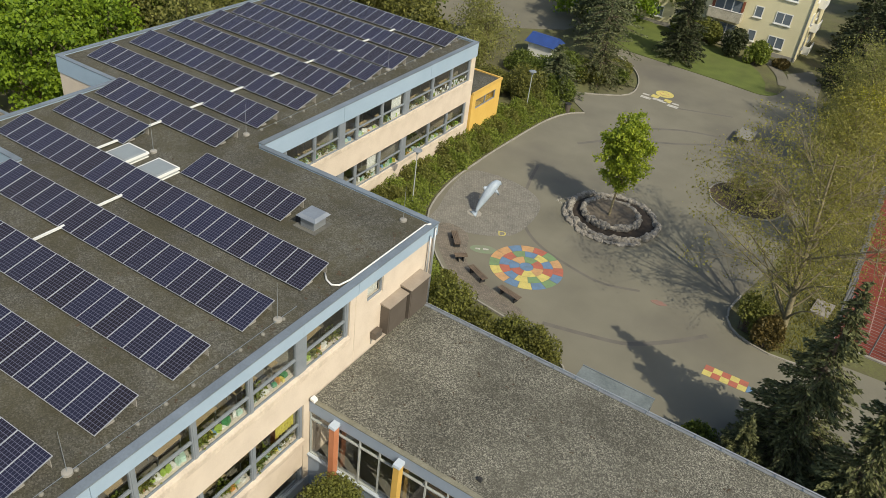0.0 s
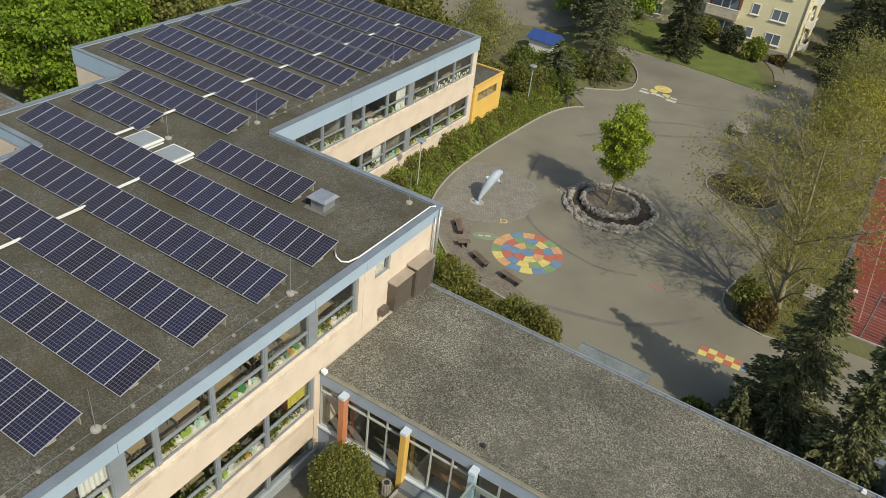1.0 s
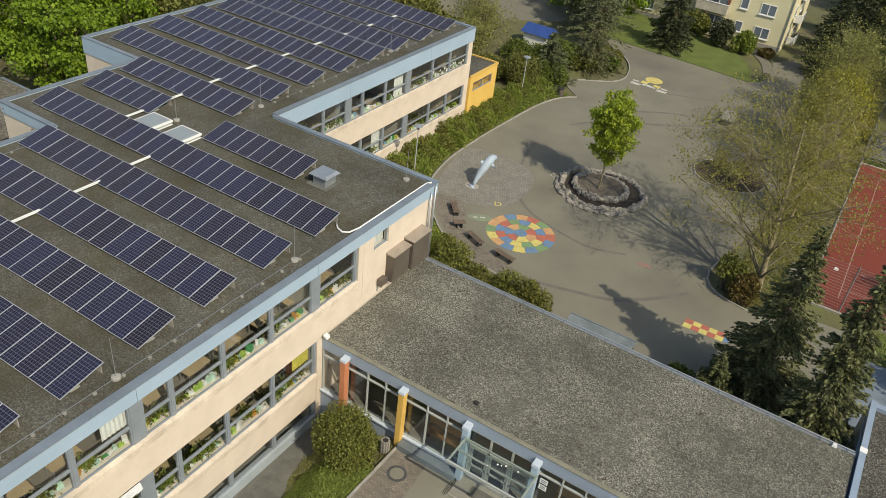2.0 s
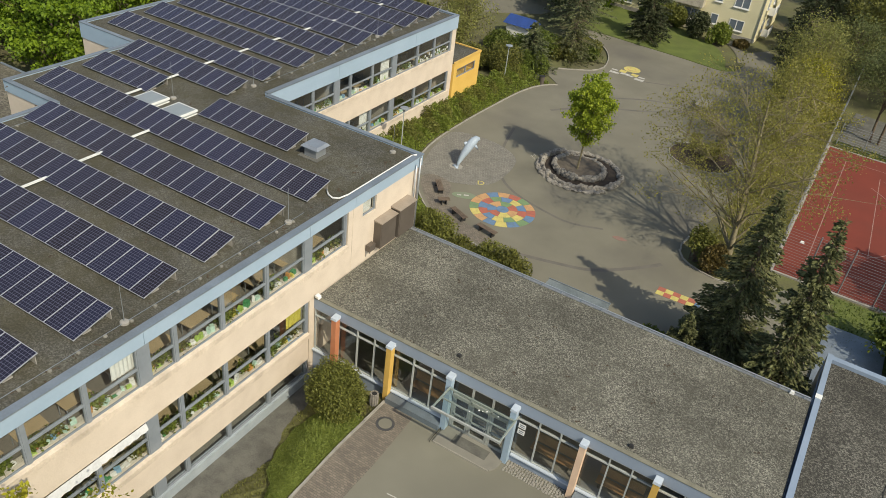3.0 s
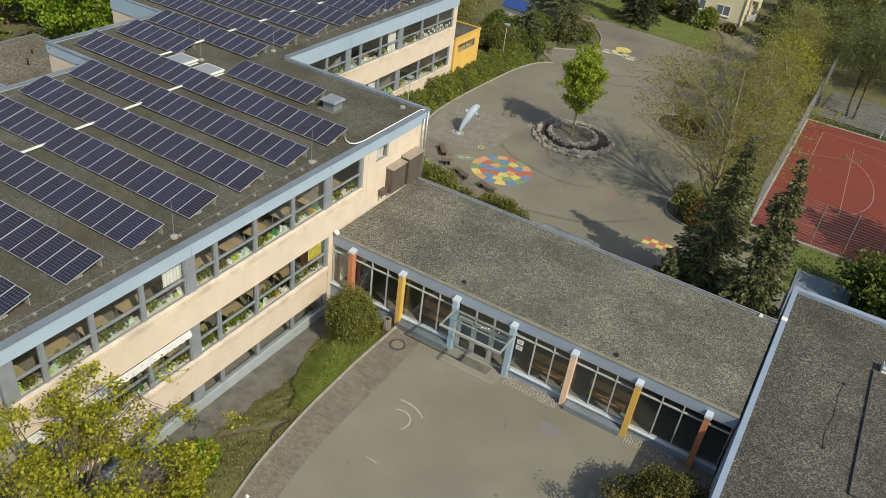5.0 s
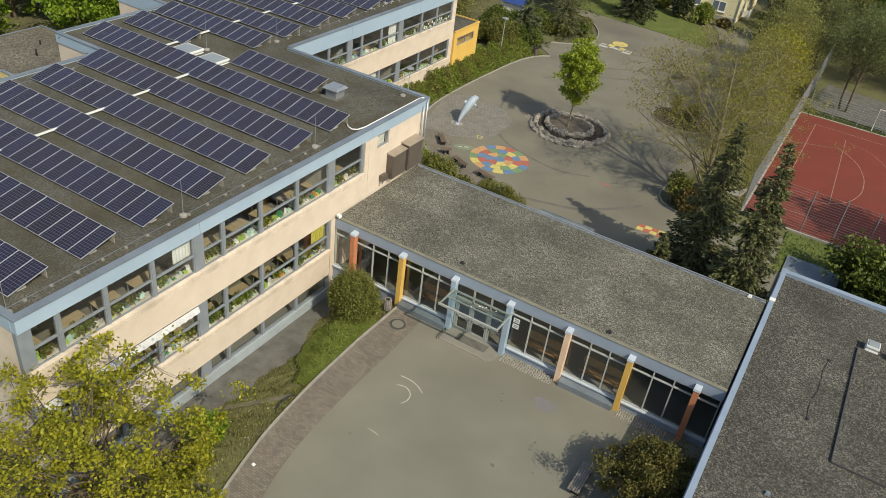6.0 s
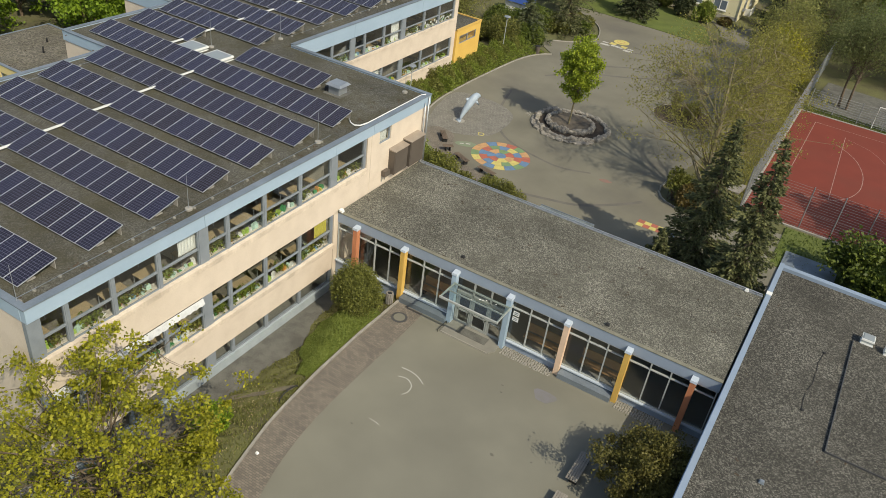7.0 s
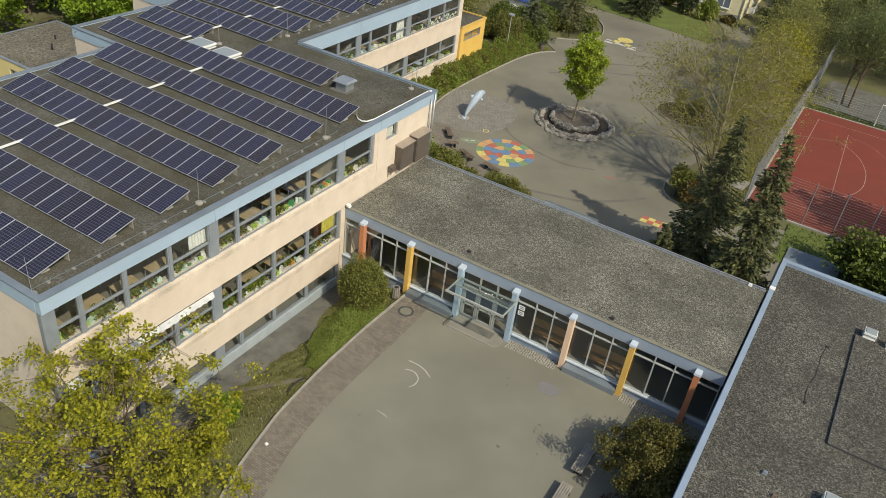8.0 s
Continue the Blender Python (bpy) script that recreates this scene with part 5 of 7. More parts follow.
# ---- on the wing's wall over the corridor roof ----
for y0, y1, x1, z0, z1 in ((5.3, 6.85, 0.5, 4.72, 6.42), (6.98, 8.65, 0.62, 4.72, 6.6)):
    ob = thing("wall_cabinet", (0.0, y0, z0), "tall brown sheet-metal cabinet fixed to the cream wall", "cabinet", "cabinets over the corridor roof")
    part("body", Form().box(0.0, y0, z0, x1, y1, z1), BROWNMETAL, ob)
    part("lid", Form().slant([(0.0, y0 - 0.06, z1 + 0.001), (x1 + 0.09, y0 - 0.06, z1 + 0.001), (x1 + 0.09, y1 + 0.06, z1 + 0.001), (0.0, y1 + 0.06, z1 + 0.001), (0.0, y0 - 0.06, z1 + 0.12), (x1 + 0.09, y0 - 0.06, z1 + 0.04), (x1 + 0.09, y1 + 0.06, z1 + 0.04), (0.0, y1 + 0.06, z1 + 0.12)]), LIDMETAL, ob, "lighter sloping lid")
    part("door", Form().box(x1 + 0.001, y0 + 0.08, z0 + 0.1, x1 + 0.02, y1 - 0.08, z1 - 0.08), BROWNMETAL, ob)
    for y in (y0 + 0.2, y1 - 0.3):
        part("bracket", Form().slant([(0.0, y, z0 - 0.22), (0.05, y, z0 - 0.22), (0.05, y + 0.06, z0 - 0.22), (0.0, y + 0.06, z0 - 0.22), (0.0, y, z0 - 0.001), (x1, y, z0 - 0.001), (x1, y + 0.06, z0 - 0.001), (0.0, y + 0.06, z0 - 0.001)]), STEEL, ob)
fan = thing("air_unit", (0.3, 4.75, CR), "small dark air unit on a bracket at the wall", "air unit")
part("body", Form().box(0.05, 4.5, CR + 0.75, 0.36, 5.05, CR + 1.15), BROWNMETAL, fan)
part("bracket", Form().box(0.0, 4.56, CR + 0.69, 0.3, 4.62, CR + 0.749).box(0.0, 4.94, CR + 0.69, 0.3, 5.0, CR + 0.749), STEEL, fan)
part("foot", Form().box(0.0, 4.56, CR + 0.3, 0.06, 4.62, CR + 0.689).box(0.0, 4.94, CR + 0.3, 0.06, 5.0, CR + 0.689), CONCRETE, fan)
lamp = thing("wall_lamp", (0.1, 0.05, 4.3), "small white floodlight on the wing's corner", "lamp")
part("arm", Form().tube([(0.0, 0.05, 4.2), (0.22, 0.0, 4.25)], 0.025, 5), WHITE, lamp)
part("head", Form().slant([(0.16, -0.14, 4.25), (0.4, -0.14, 4.18), (0.4, 0.12, 4.18), (0.16, 0.12, 4.25), (0.16, -0.14, 4.38), (0.36, -0.14, 4.34), (0.36, 0.12, 4.34), (0.16, 0.12, 4.38)]), WHITE, lamp)
awn = thing("awning", (0.1, -16, 3.8), "white fabric awning with a scalloped hem over the classroom windows", "awning")
for a, b, low_hem in ((-13.8, -11.4, 3.76), (-16.4, -13.81, 3.72), (-18.75, -16.41, 3.66), (-20.2, -18.76, 3.6)):
    n = 2 * round((b - a) / 0.4)
    line = [(a + (b - a) * k / n, low_hem - 0.06 * (k % 2)) for k in range(n + 1)]
    rows = [[(0.15, y, z) for y, z in line], [(0.02, y, 4.05) for y, z in line], [(0.17, y, z) for y, z in line], [(0.05, y, 4.06) for y, z in line]]
    m = n + 1
    f = Form().add([p for r in rows for p in r], [q for k in range(n) for q in ((k, m + k, m + k + 1, k + 1), (2 * m + k, 2 * m + k + 1, 3 * m + k + 1, 3 * m + k), (k, k + 1, 2 * m + k + 1, 2 * m + k))])
    part("cloth", f, AWNCLOTH, awn)

# ---- classrooms behind the glass ----
POT = shader("terracotta_pot", (0.35, 0.16, 0.09), (0.28, 0.12, 0.07), 0.8, 3, 14, 0.4, 0.05)
PAPER = [shader(n, c, tuple(k * 0.85 for k in c), 0.8, 3, 16, 0.5, 0.0) for n, c in (("white_paper", (0.72, 0.72, 0.68)), ("lime_paper", (0.35, 0.50, 0.10)), ("green_paper", (0.06, 0.26, 0.10)), ("blue_paper", (0.20, 0.36, 0.50)), ("orange_paper", (0.55, 0.26, 0.06)), ("yellow_paper", (0.60, 0.52, 0.10)), ("mint_paper", (0.45, 0.62, 0.52)))]
rng = np.random.default_rng(11)
desk = thing("desk", (-40, -40, 0), "beech classroom desk on steel legs", "desk", "classroom desks")
part("top", Form().box(-40.35, -40.65, 0.70, -39.65, -39.35, 0.74), DESKWOOD, desk)
for a in (-40.3, -39.74):
    for b in (-40.6, -39.44):
        part("leg", Form().box(a, b, 0, a + 0.04, b + 0.04, 0.70), STEEL, desk)
places = [(x, y + rng.uniform(-0.2, 0.2), z) for z, ends, x0 in ((5.3, [(-19.4, 2)], 0), (0.9, [(-19.4, -1)], 0)) for lo, hi in ends for y in np.arange(lo, hi, 2.1) for x in (-1.7, -3.4)]
places += [(BX + x, y + rng.uniform(-0.2, 0.2), z) for z in (4.75, 0.5) for y in np.arange(11.5, 35, 2.2) for x in (-1.7, -3.4)]
desk.location = places[0]
for p in places[1:]:
    copy_thing(desk, Matrix.Translation(p) @ pose(0, 0, 0, 0, 0, float(rng.uniform(-6, 6))))
shelf_spots = [(0.0, MULL_A, UP_A[0], 9), (0.0, MULL_A[:-1], LO_A[0], 8), (BX, MULL_B, UP_B[0], 9), (BX, MULL_B, LO_B[0], 9)]
for x, cuts, z, _ in shelf_spots:
    solid("window_board", Form().box(x - 0.72, cuts[0] + 0.3, z - 0.08, x - 0.31, cuts[-1] - 0.2, z - 0.01), ROOMWALL, "pale inner window board", "window board")
plants = []
for s in range(3):
    r2 = np.random.default_rng(40 + s)
    ob = thing("potted_plant", (-60 - s, -60, 0), "leafy green potted plant on the window board", "plant", "plants behind the windows")
    x, y = -60.0 - s, -60.0
    part("pot", Form().tube([(x, y, 0), (x, y, 0.16)], [0.07, 0.1], 8), POT, ob)
    q = r2.normal(size=(130, 3)) * np.array([0.14, 0.2, 0.13]) + np.array([x, y, 0.33])
    part("foliage", leaf_mesh("foliage", q, 0.12, (L_HEDGE, L_GREEN, L_OLIVE)[s], r2), None, ob)
    plants.append(ob)
used = [False] * 3
for i, (x, cuts, z, _) in enumerate(shelf_spots):
    for a, b in zip(cuts[:-1], cuts[1:]):
        for y in np.arange(a + 0.36, b - 0.3, 0.23):
            u = rng.random()
            m = pose(x - 0.52 + rng.uniform(-0.08, 0.08), y, z - 0.009, 0, 0, rng.uniform(-30, 30))
            if u < 0.22:
                s = int(rng.integers(0, 3))
                if used[s]:
                    copy_thing(plants[s], m)
                else:
                    used[s] = True
                    plants[s].matrix_basis = m
            elif u < 0.95:
                k = int(rng.choice([0, 0, 0, 0, 3, 6, 6, 6, 1, 1, 1, 2, 5, 4]))
                w, d, h = rng.uniform(0.12, 0.32), rng.uniform(0.12, 0.3), rng.uniform(0.03, 0.34)
                ob = solid("craft_box" if h > 0.15 else "paper_stack", Form().slant([(-d / 2, -w / 2, 0), (d / 2, -w / 2, 0), (d / 2, w / 2, 0), (-d / 2, w / 2, 0), (-d / 2.2, -w / 2.2, h), (d / 2.2, -w / 2.2, h), (d / 2.2, w / 2.2, h), (-d / 2.2, w / 2.2, h)]), PAPER[k], ("white", "lime", "dark green", "pale blue", "orange", "yellow", "mint green")[k] + (" craft box on the window board" if h > 0.15 else " stack of paper on the window board"), "box" if h > 0.15 else "paper", "school things behind the windows")
                ob.matrix_basis = m
# paper shapes stuck to the panes of the far wing and curtains in some rooms
for y in np.arange(28.95, 34.0, 0.34):
    h = rng.uniform(0.16, 0.3)
    z = UP_B[0] + rng.uniform(0.15, 0.5)
    solid("window_picture", Form().box(BX - 0.162, y, z, BX - 0.156, y + rng.uniform(0.16, 0.26), z + h), PAPER[0], "white paper cut-out stuck to the glass", "picture", "paper cut-outs")
# the last white sheet stands in for the bright reflection in the small window
for x, y, z0, z1, c in ((BX, 23.6, UP_B[0], 7.7, 0), (BX, 21.0, LO_B[0], 3.85, 0), (0, -1.9, 2.8, 4.0, 5), (0, -12.4, 7.0, 8.2, 0), (0, 4.15, 7.0, 8.3, 0)):
    f = Form()
    for k in range(12):
        f.add([(x - 0.36 - 0.04 * (k % 2), y + k * 0.1, z0), (x - 0.36 - 0.04 * ((k + 1) % 2), y + k * 0.1 + 0.1, z0), (x - 0.36 - 0.04 * ((k + 1) % 2), y + k * 0.1 + 0.1, z1), (x - 0.36 - 0.04 * (k % 2), y + k * 0.1, z1)], [(0, 1, 2, 3)])
    solid("curtain", f, PAPER[c], ("white", "lime", "green", "blue", "orange", "yellow")[c] + " curtain behind a window, the small window's for its reflection", "curtain", "curtains")


# ---- entrance court ----
cob = Form()
r3 = np.random.default_rng(3)
for x0, x1 in ((12.75, 15.95), (19.9, 22.6)):
    for x in np.arange(x0, x1, 0.14):
        for y in np.arange(-0.78, -0.06, 0.13):
            q = x + r3.uniform(-0.03, 0.03), y + r3.uniform(-0.03, 0.03)
            s, h = r3.uniform(0.045, 0.066), r3.uniform(0.03, 0.07)
            cob.slant([(q[0] - s, q[1] - s, -0.02), (q[0] + s, q[1] - s, -0.02), (q[0] + s, q[1] + s, -0.02), (q[0] - s, q[1] + s, -0.02), (q[0] - s * 0.6, q[1] - s * 0.6, h), (q[0] + s * 0.6, q[1] - s * 0.6, h), (q[0] + s * 0.6, q[1] + s * 0.6, h), (q[0] - s * 0.6, q[1] + s * 0.6, h)])
solid("cobbles", cob, CONCRETE, "strip of rounded pale cobbles at the corridor's foot", "cobbles", kind="stuff")
lay_kerb("court_kerb", [(x - 0.08, y) for x, y in KERB_C], "pale kerb between paving strip and grass")
hole = thing("manhole", (6.3, -1.85, 0), "round cast-iron manhole cover in a concrete ring", "manhole")
part("ring", Form().tube([(6.3, -1.85, -0.1), (6.3, -1.85, 0.014)], 0.5, 24), DARKSTEEL, hole)
part("cover", Form().tube([(6.3, -1.85, 0.0145), (6.3, -1.85, 0.028)], 0.36, 20), ASPHALT, hole)
bin_ = thing("litter_bin", (4.95, -1.0, 0), "grey slatted litter bin by the kerb", "bin")
part("liner", Form().tube([(4.95, -1.0, -0.05), (4.95, -1.0, 0.68)], 0.16, 10), BLACK, bin_)
for k in range(10):
    a = k * math.pi / 5
    part("slat", Form().box(4.95 + 0.19 * math.cos(a) - 0.04, -1.0 + 0.19 * math.sin(a) - 0.04, -0.05, 4.95 + 0.19 * math.cos(a) + 0.04, -1.0 + 0.19 * math.sin(a) + 0.04, 0.72), PALEWOOD, bin_)


def stroke(name, pts, w, label, mat=None, z=0.0045):
    """A painted line: a thin strip along a smooth line."""
    p = smooth_line(pts, 0.15)
    f = Form()
    for i in range(len(p) - 1):
        a, b = Vector(p[i]), Vector(p[i + 1])
        n = Vector((-(b - a).y, (b - a).x)).normalized() * w / 2
        f.add([(*(a - n), z + 0.004), (*(b - n), z + 0.004), (*(b + n), z + 0.004), (*(a + n), z + 0.004)], [(0, 1, 2, 3)])
    return solid(name, f, mat or CHALK, label, "marking", "ground markings")


stroke("chalk_arc", [(8.91, -5.42), (9.49, -5.38), (10.07, -5.51), (10.57, -5.82)], 0.055, "pale chalk arc on the court asphalt")
stroke("chalk_arc", [(9.15, -6.13), (9.63, -5.99), (10.12, -6.29), (10.24, -6.82), (10.07, -7.18)], 0.055, "pale chalk arc on the court asphalt")
stroke("chalk_arc", [(9.74, -9.65), (10.07, -9.65), (10.37, -9.72)], 0.04, "pale chalk stroke on the court asphalt")
solid("chalk_patch", Form().prism([(16.4 + 0.62 * math.cos(a) * (1 + 0.25 * math.sin(3 * a)), -2.45 + 0.55 * math.sin(a) * (1 + 0.2 * math.cos(2 * a))) for a in np.linspace(0, 2 * math.pi, 18, endpoint=False)], -0.02, 0.008), shader("lilac_chalk", (0.185, 0.178, 0.19), (0.17, 0.164, 0.145), 0.95, 2, 22, 0.8, 0.0), "faint lilac chalk patch on the court asphalt", "marking", "ground markings")
SPOT = shader("dark_tar_spot", (0.14, 0.135, 0.11), (0.10, 0.095, 0.08), 0.9, 4, 22, 0.6, 0.0)
for x, y, q in ((9.2, -10.48, 0.05), (16.03, -7.88, 0.09), (17.89, -7.11, 0.05), (14.12, -3.11, 0.05), (14.32, -3.64, 0.05)):
    solid("tar_spot", Form().prism([(x + q * math.cos(a) * (1.4 + 0.4 * math.sin(2 * a + x)), y + q * math.sin(a)) for a in np.linspace(0, 2 * math.pi, 9, endpoint=False)], -0.02, 0.007), SPOT, "small dark tar spot on the court asphalt", "spot", "tar spots")


def bench(x, y, turn, label, wood=WOOD, back=True, length=1.7, slats=4):
    ob = thing("bench", (0, 0, 0), label, "bench", "benches")
    for k in range(slats):
        part("slat", Form().box(-length / 2, -0.22 + k * 0.12, 0.42, length / 2, -0.12 + k * 0.12, 0.46), wood, ob)
    if back:
        for k in range(3):
            z = 0.56 + k * 0.12
            part("slat", Form().slant([(-length / 2, 0.27 + k * 0.03, z), (length / 2, 0.27 + k * 0.03, z), (length / 2, 0.31 + k * 0.03, z), (-length / 2, 0.31 + k * 0.03, z), (-length / 2, 0.29 + k * 0.03, z + 0.1), (length / 2, 0.29 + k * 0.03, z + 0.1), (length / 2, 0.33 + k * 0.03, z + 0.1), (-length / 2, 0.33 + k * 0.03, z + 0.1)]), wood, ob)
    for a in (-length / 2 + 0.25, length / 2 - 0.3):
        part("leg", Form().box(a, -0.2, 0.0, a + 0.06, 0.22, 0.42).box(a, 0.22, 0.3, a + 0.06, 0.27, 0.9 if back else 0.42), BLACK, ob)
    ob.matrix_basis = pose(x, y, 0.004, 0, 0, turn)
    return ob


bench(-4.5, 20.95, -49, "brown wooden bench beside the painted circle", back=False)
bench(-3.1, 19.35, 42, "short brown wooden bench beside the painted circle", back=False, length=0.9)
bench(-1.2, 18.4, -25, "brown wooden bench beside the painted circle", back=False)
bench(1.5, 17.85, -12, "brown wooden bench beside the painted circle", back=False)
bench(20.12, -9.35, 90, "silvered slatted bench in the court", PALEWOOD, False, 2.2, 5)
bench(20.12, -6.25, 90, "silvered slatted bench under the small tree", PALEWOOD, False, 2.1, 5)

# ---- playground ----
lay_kerb("bed_kerb", WEST, "pale kerb between playground and planted bed")
lay_kerb("isle_kerb", ISLE, "pale kerb round the planted island")
lay_kerb("tree_kerb", EAST[-14:], "pale kerb of the bed under the big tree")
RB = [(10.7 + 3.05 * math.cos(a), 42.6 + 2.9 * math.sin(a)) for a in np.linspace(0, 2 * math.pi, 36, endpoint=False)]
solid("round_bed", Form().prism(RB, -0.1, 0.06), SOIL, "round bed of dark soil", "bed", kind="structure")
lay_kerb("round_kerb", RB, "pale kerb ring round the soil bed", 0.8, True)

# double ring of rough stones round the young tree
RX, RY = 3.0, 32.1
# dark soil whose colour also takes in the shade between the stone rings
SHADEDSOIL = shader("shaded_trench_soil", (0.055, 0.043, 0.034), (0.028, 0.022, 0.018), 1.0, 2.5, 18, 0.7, 0.5)
ringbed = thing("stone_planter", (RX, RY, 0), "tree planter of two rings of rough pale stones", "planter")
part("bed", Form().prism([(RX + 3.2 * math.cos(a), RY + 3.2 * math.sin(a)) for a in np.linspace(0, 2 * math.pi, 30, endpoint=False)], -0.05, 0.05), SHADEDSOIL, ringbed, "dark soil bed, deepened for the shade between the stone rings")
part("bed", Form().prism([(RX - 0.25 + 2.05 * math.cos(a), RY + 0.05 + 2.05 * math.sin(a)) for a in np.linspace(0, 2 * math.pi, 26, endpoint=False)], 0.051, 0.34), shader("trodden_soil", (0.15, 0.125, 0.095), (0.10, 0.08, 0.06), 1.0, 1.2, 18, 0.7, 0.4), ringbed, "trodden brown soil")
stones = []
for s in range(5):
    r4 = np.random.default_rng(70 + s)
    bm = bmesh.new()
    bmesh.ops.create_icosphere(bm, subdivisions=2, radius=0.5)
    for vert in bm.verts:
        n = vert.co.normalized()
        k = max(abs(n.x), abs(n.y), abs(n.z))
        vert.co = n * 0.5 * (0.72 + 0.28 / k * 0.75) * (1 + 0.34 * noise.noise(n * 1.9 + Vector((s * 7.1, 0, 0))) + 0.12 * noise.noise(n * 4.3 + Vector((0, s * 3.3, 0))))
    d = bpy.data.meshes.new("stone")
    bm.to_mesh(d)
    bm.free()
    d.materials.append(ROCK)
    stones.append(d)
for r, cx, cy, n, hh, a0, a1, base in ((3.7, RX, RY - 0.05, 34, 0.32, 2.7, 5.7, 0.0), (3.42, RX, RY, 50, 0.66, 2.5, 6.7, 0.0), (3.3, RX, RY, 26, 0.42, 0.4, 2.5, 0.0), (2.14, RX - 0.25, RY + 0.05, 34, 0.68, 2.2, 6.9, 0.1), (2.1, RX - 0.25, RY + 0.05, 14, 0.45, 0.6, 2.2, 0.1)):
    for i in range(n):
        a = a0 + (a1 - a0) * (i + random.uniform(-0.3, 0.3)) / n
        rr = r + random.uniform(-0.08, 0.08)
        m = pose(cx + rr * math.cos(a), cy + rr * math.sin(a), hh * 0.3 + base, random.uniform(-14, 14), random.uniform(-10, 10), math.degrees(a) + 90 + random.uniform(-14, 14))
        piece("stone", stones[i % 5], ringbed, m @ Matrix.Diagonal((random.uniform(0.34, 0.9), random.uniform(0.28, 0.56), random.uniform(0.5, 1.25) * hh, 1)))

# the painted circle: rings of coloured fields
circle = thing("painted_circle", (0.85, 21.6, 0), "large circle of coloured fields painted on the asphalt", "marking", "ground markings")
cols = [P_YEL, P_RED, P_BLU, P_GRN, P_ORA]
names = ["yellow", "red", "blue", "green", "orange"]
# clockwise from the snail's head: yellow, red, blue, green and orange fields
for r0, r1, start, order in ((1.88, 2.56, 160, "oborgorbgbyboygo"), (1.2, 1.86, 166, "rgbybrygybrb"), (0.5, 1.18, 152, "ogroyrb"), (0.0, 0.48, 0, "b")):
    n = len(order)
    for i, c in enumerate(order):
        mid, half = radians(start - 360 / n * i), math.pi / n
        arc = np.linspace(mid - half + 0.008, mid + half - 0.008, 24 if n == 1 else 7)
        pts = [(0.8 + r1 * math.cos(a), 21.72 + r1 * math.sin(a)) for a in arc]
        if r0:
            pts += [(0.8 + r0 * math.cos(a), 21.72 + r0 * math.sin(a)) for a in arc[::-1]]
        c = "yrbgo".index(c)
        part("field", Form().prism(pts, -0.02, 0.017), cols[c], circle, names[c] + " field")
check = thing("painted_checks", (15.3, 19.5, 0), "red and yellow checks painted on the asphalt", "marking", "ground markings")
for i in range(5):
    for j in range(2):
        x, y = 14.05 + i * 0.52, 19.02 + j * 0.5 + 0.02 * i
        part("field", Form().prism([(x, y), (x + 0.515, y + 0.02), (x + 0.515, y + 0.515), (x, y + 0.495)], -0.02, 0.017), (P_YEL, P_RED)[(i + j) % 2], check)
part("field", Form().prism([(16.66, 19.15), (17.05, 19.3), (17.0, 19.75), (16.66, 19.8)], -0.02, 0.017), P_BLU, check)
DX, DY = -2.35, 59.75
disc = thing("painted_disc", (DX, DY, 0), "yellow smiling disc with white bars painted on the asphalt", "marking", "ground markings")
part("field", Form().prism([(DX + 0.95 * math.cos(a), DY + 0.95 * math.sin(a)) for a in np.linspace(0, 2 * math.pi, 28, endpoint=False)], -0.02, 0.017), P_YEL, disc)
for ex in (-0.3, 0.3):
    part("eye", Form().prism([(DX + ex + 0.1 * math.cos(a), DY + 0.25 + 0.14 * math.sin(a)) for a in np.linspace(0, 2 * math.pi, 10, endpoint=False)], -0.02, 0.022), P_ORA, disc)
smile = np.linspace(radians(200), radians(340), 12)
part("mouth", Form().prism([(DX + 0.62 * math.cos(a), DY + 0.1 + 0.62 * math.sin(a)) for a in smile] + [(DX + 0.47 * math.cos(a), DY + 0.1 + 0.5 * math.sin(a)) for a in smile[::-1]], -0.02, 0.022), P_ORA, disc)
for x, y, w, d, m in ((-3.86, 58.15, 0.36, 0.16, CHALK), (-3.6, 57.3, 0.55, 0.26, CHALK), (-2.95, 58.4, 0.38, 0.4, P_YEL), (-2.2, 57.68, 0.75, 0.26, CHALK), (-1.5, 58.15, 0.38, 0.4, P_YEL), (-0.65, 57.2, 0.55, 0.26, CHALK), (-0.6, 58.0, 0.36, 0.16, CHALK)):
    part("field", Form().prism([(x - w, y - d), (x + w, y - d), (x + w, y + d), (x - w, y + d)], -0.02, 0.0145), m, disc)
oval = thing("painted_oval", (-2.7, 21.5, 0), "worn green oval with pale strokes painted on the asphalt", "marking", "ground markings")
part("field", Form().prism([(-2.55 + 0.95 * math.cos(a) * 0.88 - 0.5 * math.sin(a) * 0.48, 21.55 + 0.95 * math.cos(a) * 0.48 + 0.5 * math.sin(a) * 0.88) for a in np.linspace(0, 2 * math.pi, 24, endpoint=False)], -0.02, 0.0145), shader("faded_green_paint", (0.19, 0.24, 0.15), (0.20, 0.20, 0.155), 0.95, 2, 20, 0.7, 0.0), oval)
part("bars", Form().prism([(-3.0, 21.2), (-2.7, 21.35), (-2.76, 21.5), (-3.06, 21.35)], -0.02, 0.021).prism([(-2.55, 21.5), (-2.2, 21.68), (-2.27, 21.83), (-2.62, 21.65)], -0.02, 0.021), CHALK, oval)
txt = bpy.data.curves.new("letter", "FONT")
txt.body, txt.size, txt.extrude, txt.align_x, txt.align_y = "D", 1.25, 0.004, "CENTER", "CENTER"
txt.materials.append(P_YEL)
letter = tagged(new("painted_letter", txt), "yellow letter D painted on the asphalt", "marking", "ground markings")
letter.matrix_basis = pose(-2.5, 24.2, 0.02, 0, 0, 30) @ Matrix.Diagonal((0.7, 0.7, 1, 1))
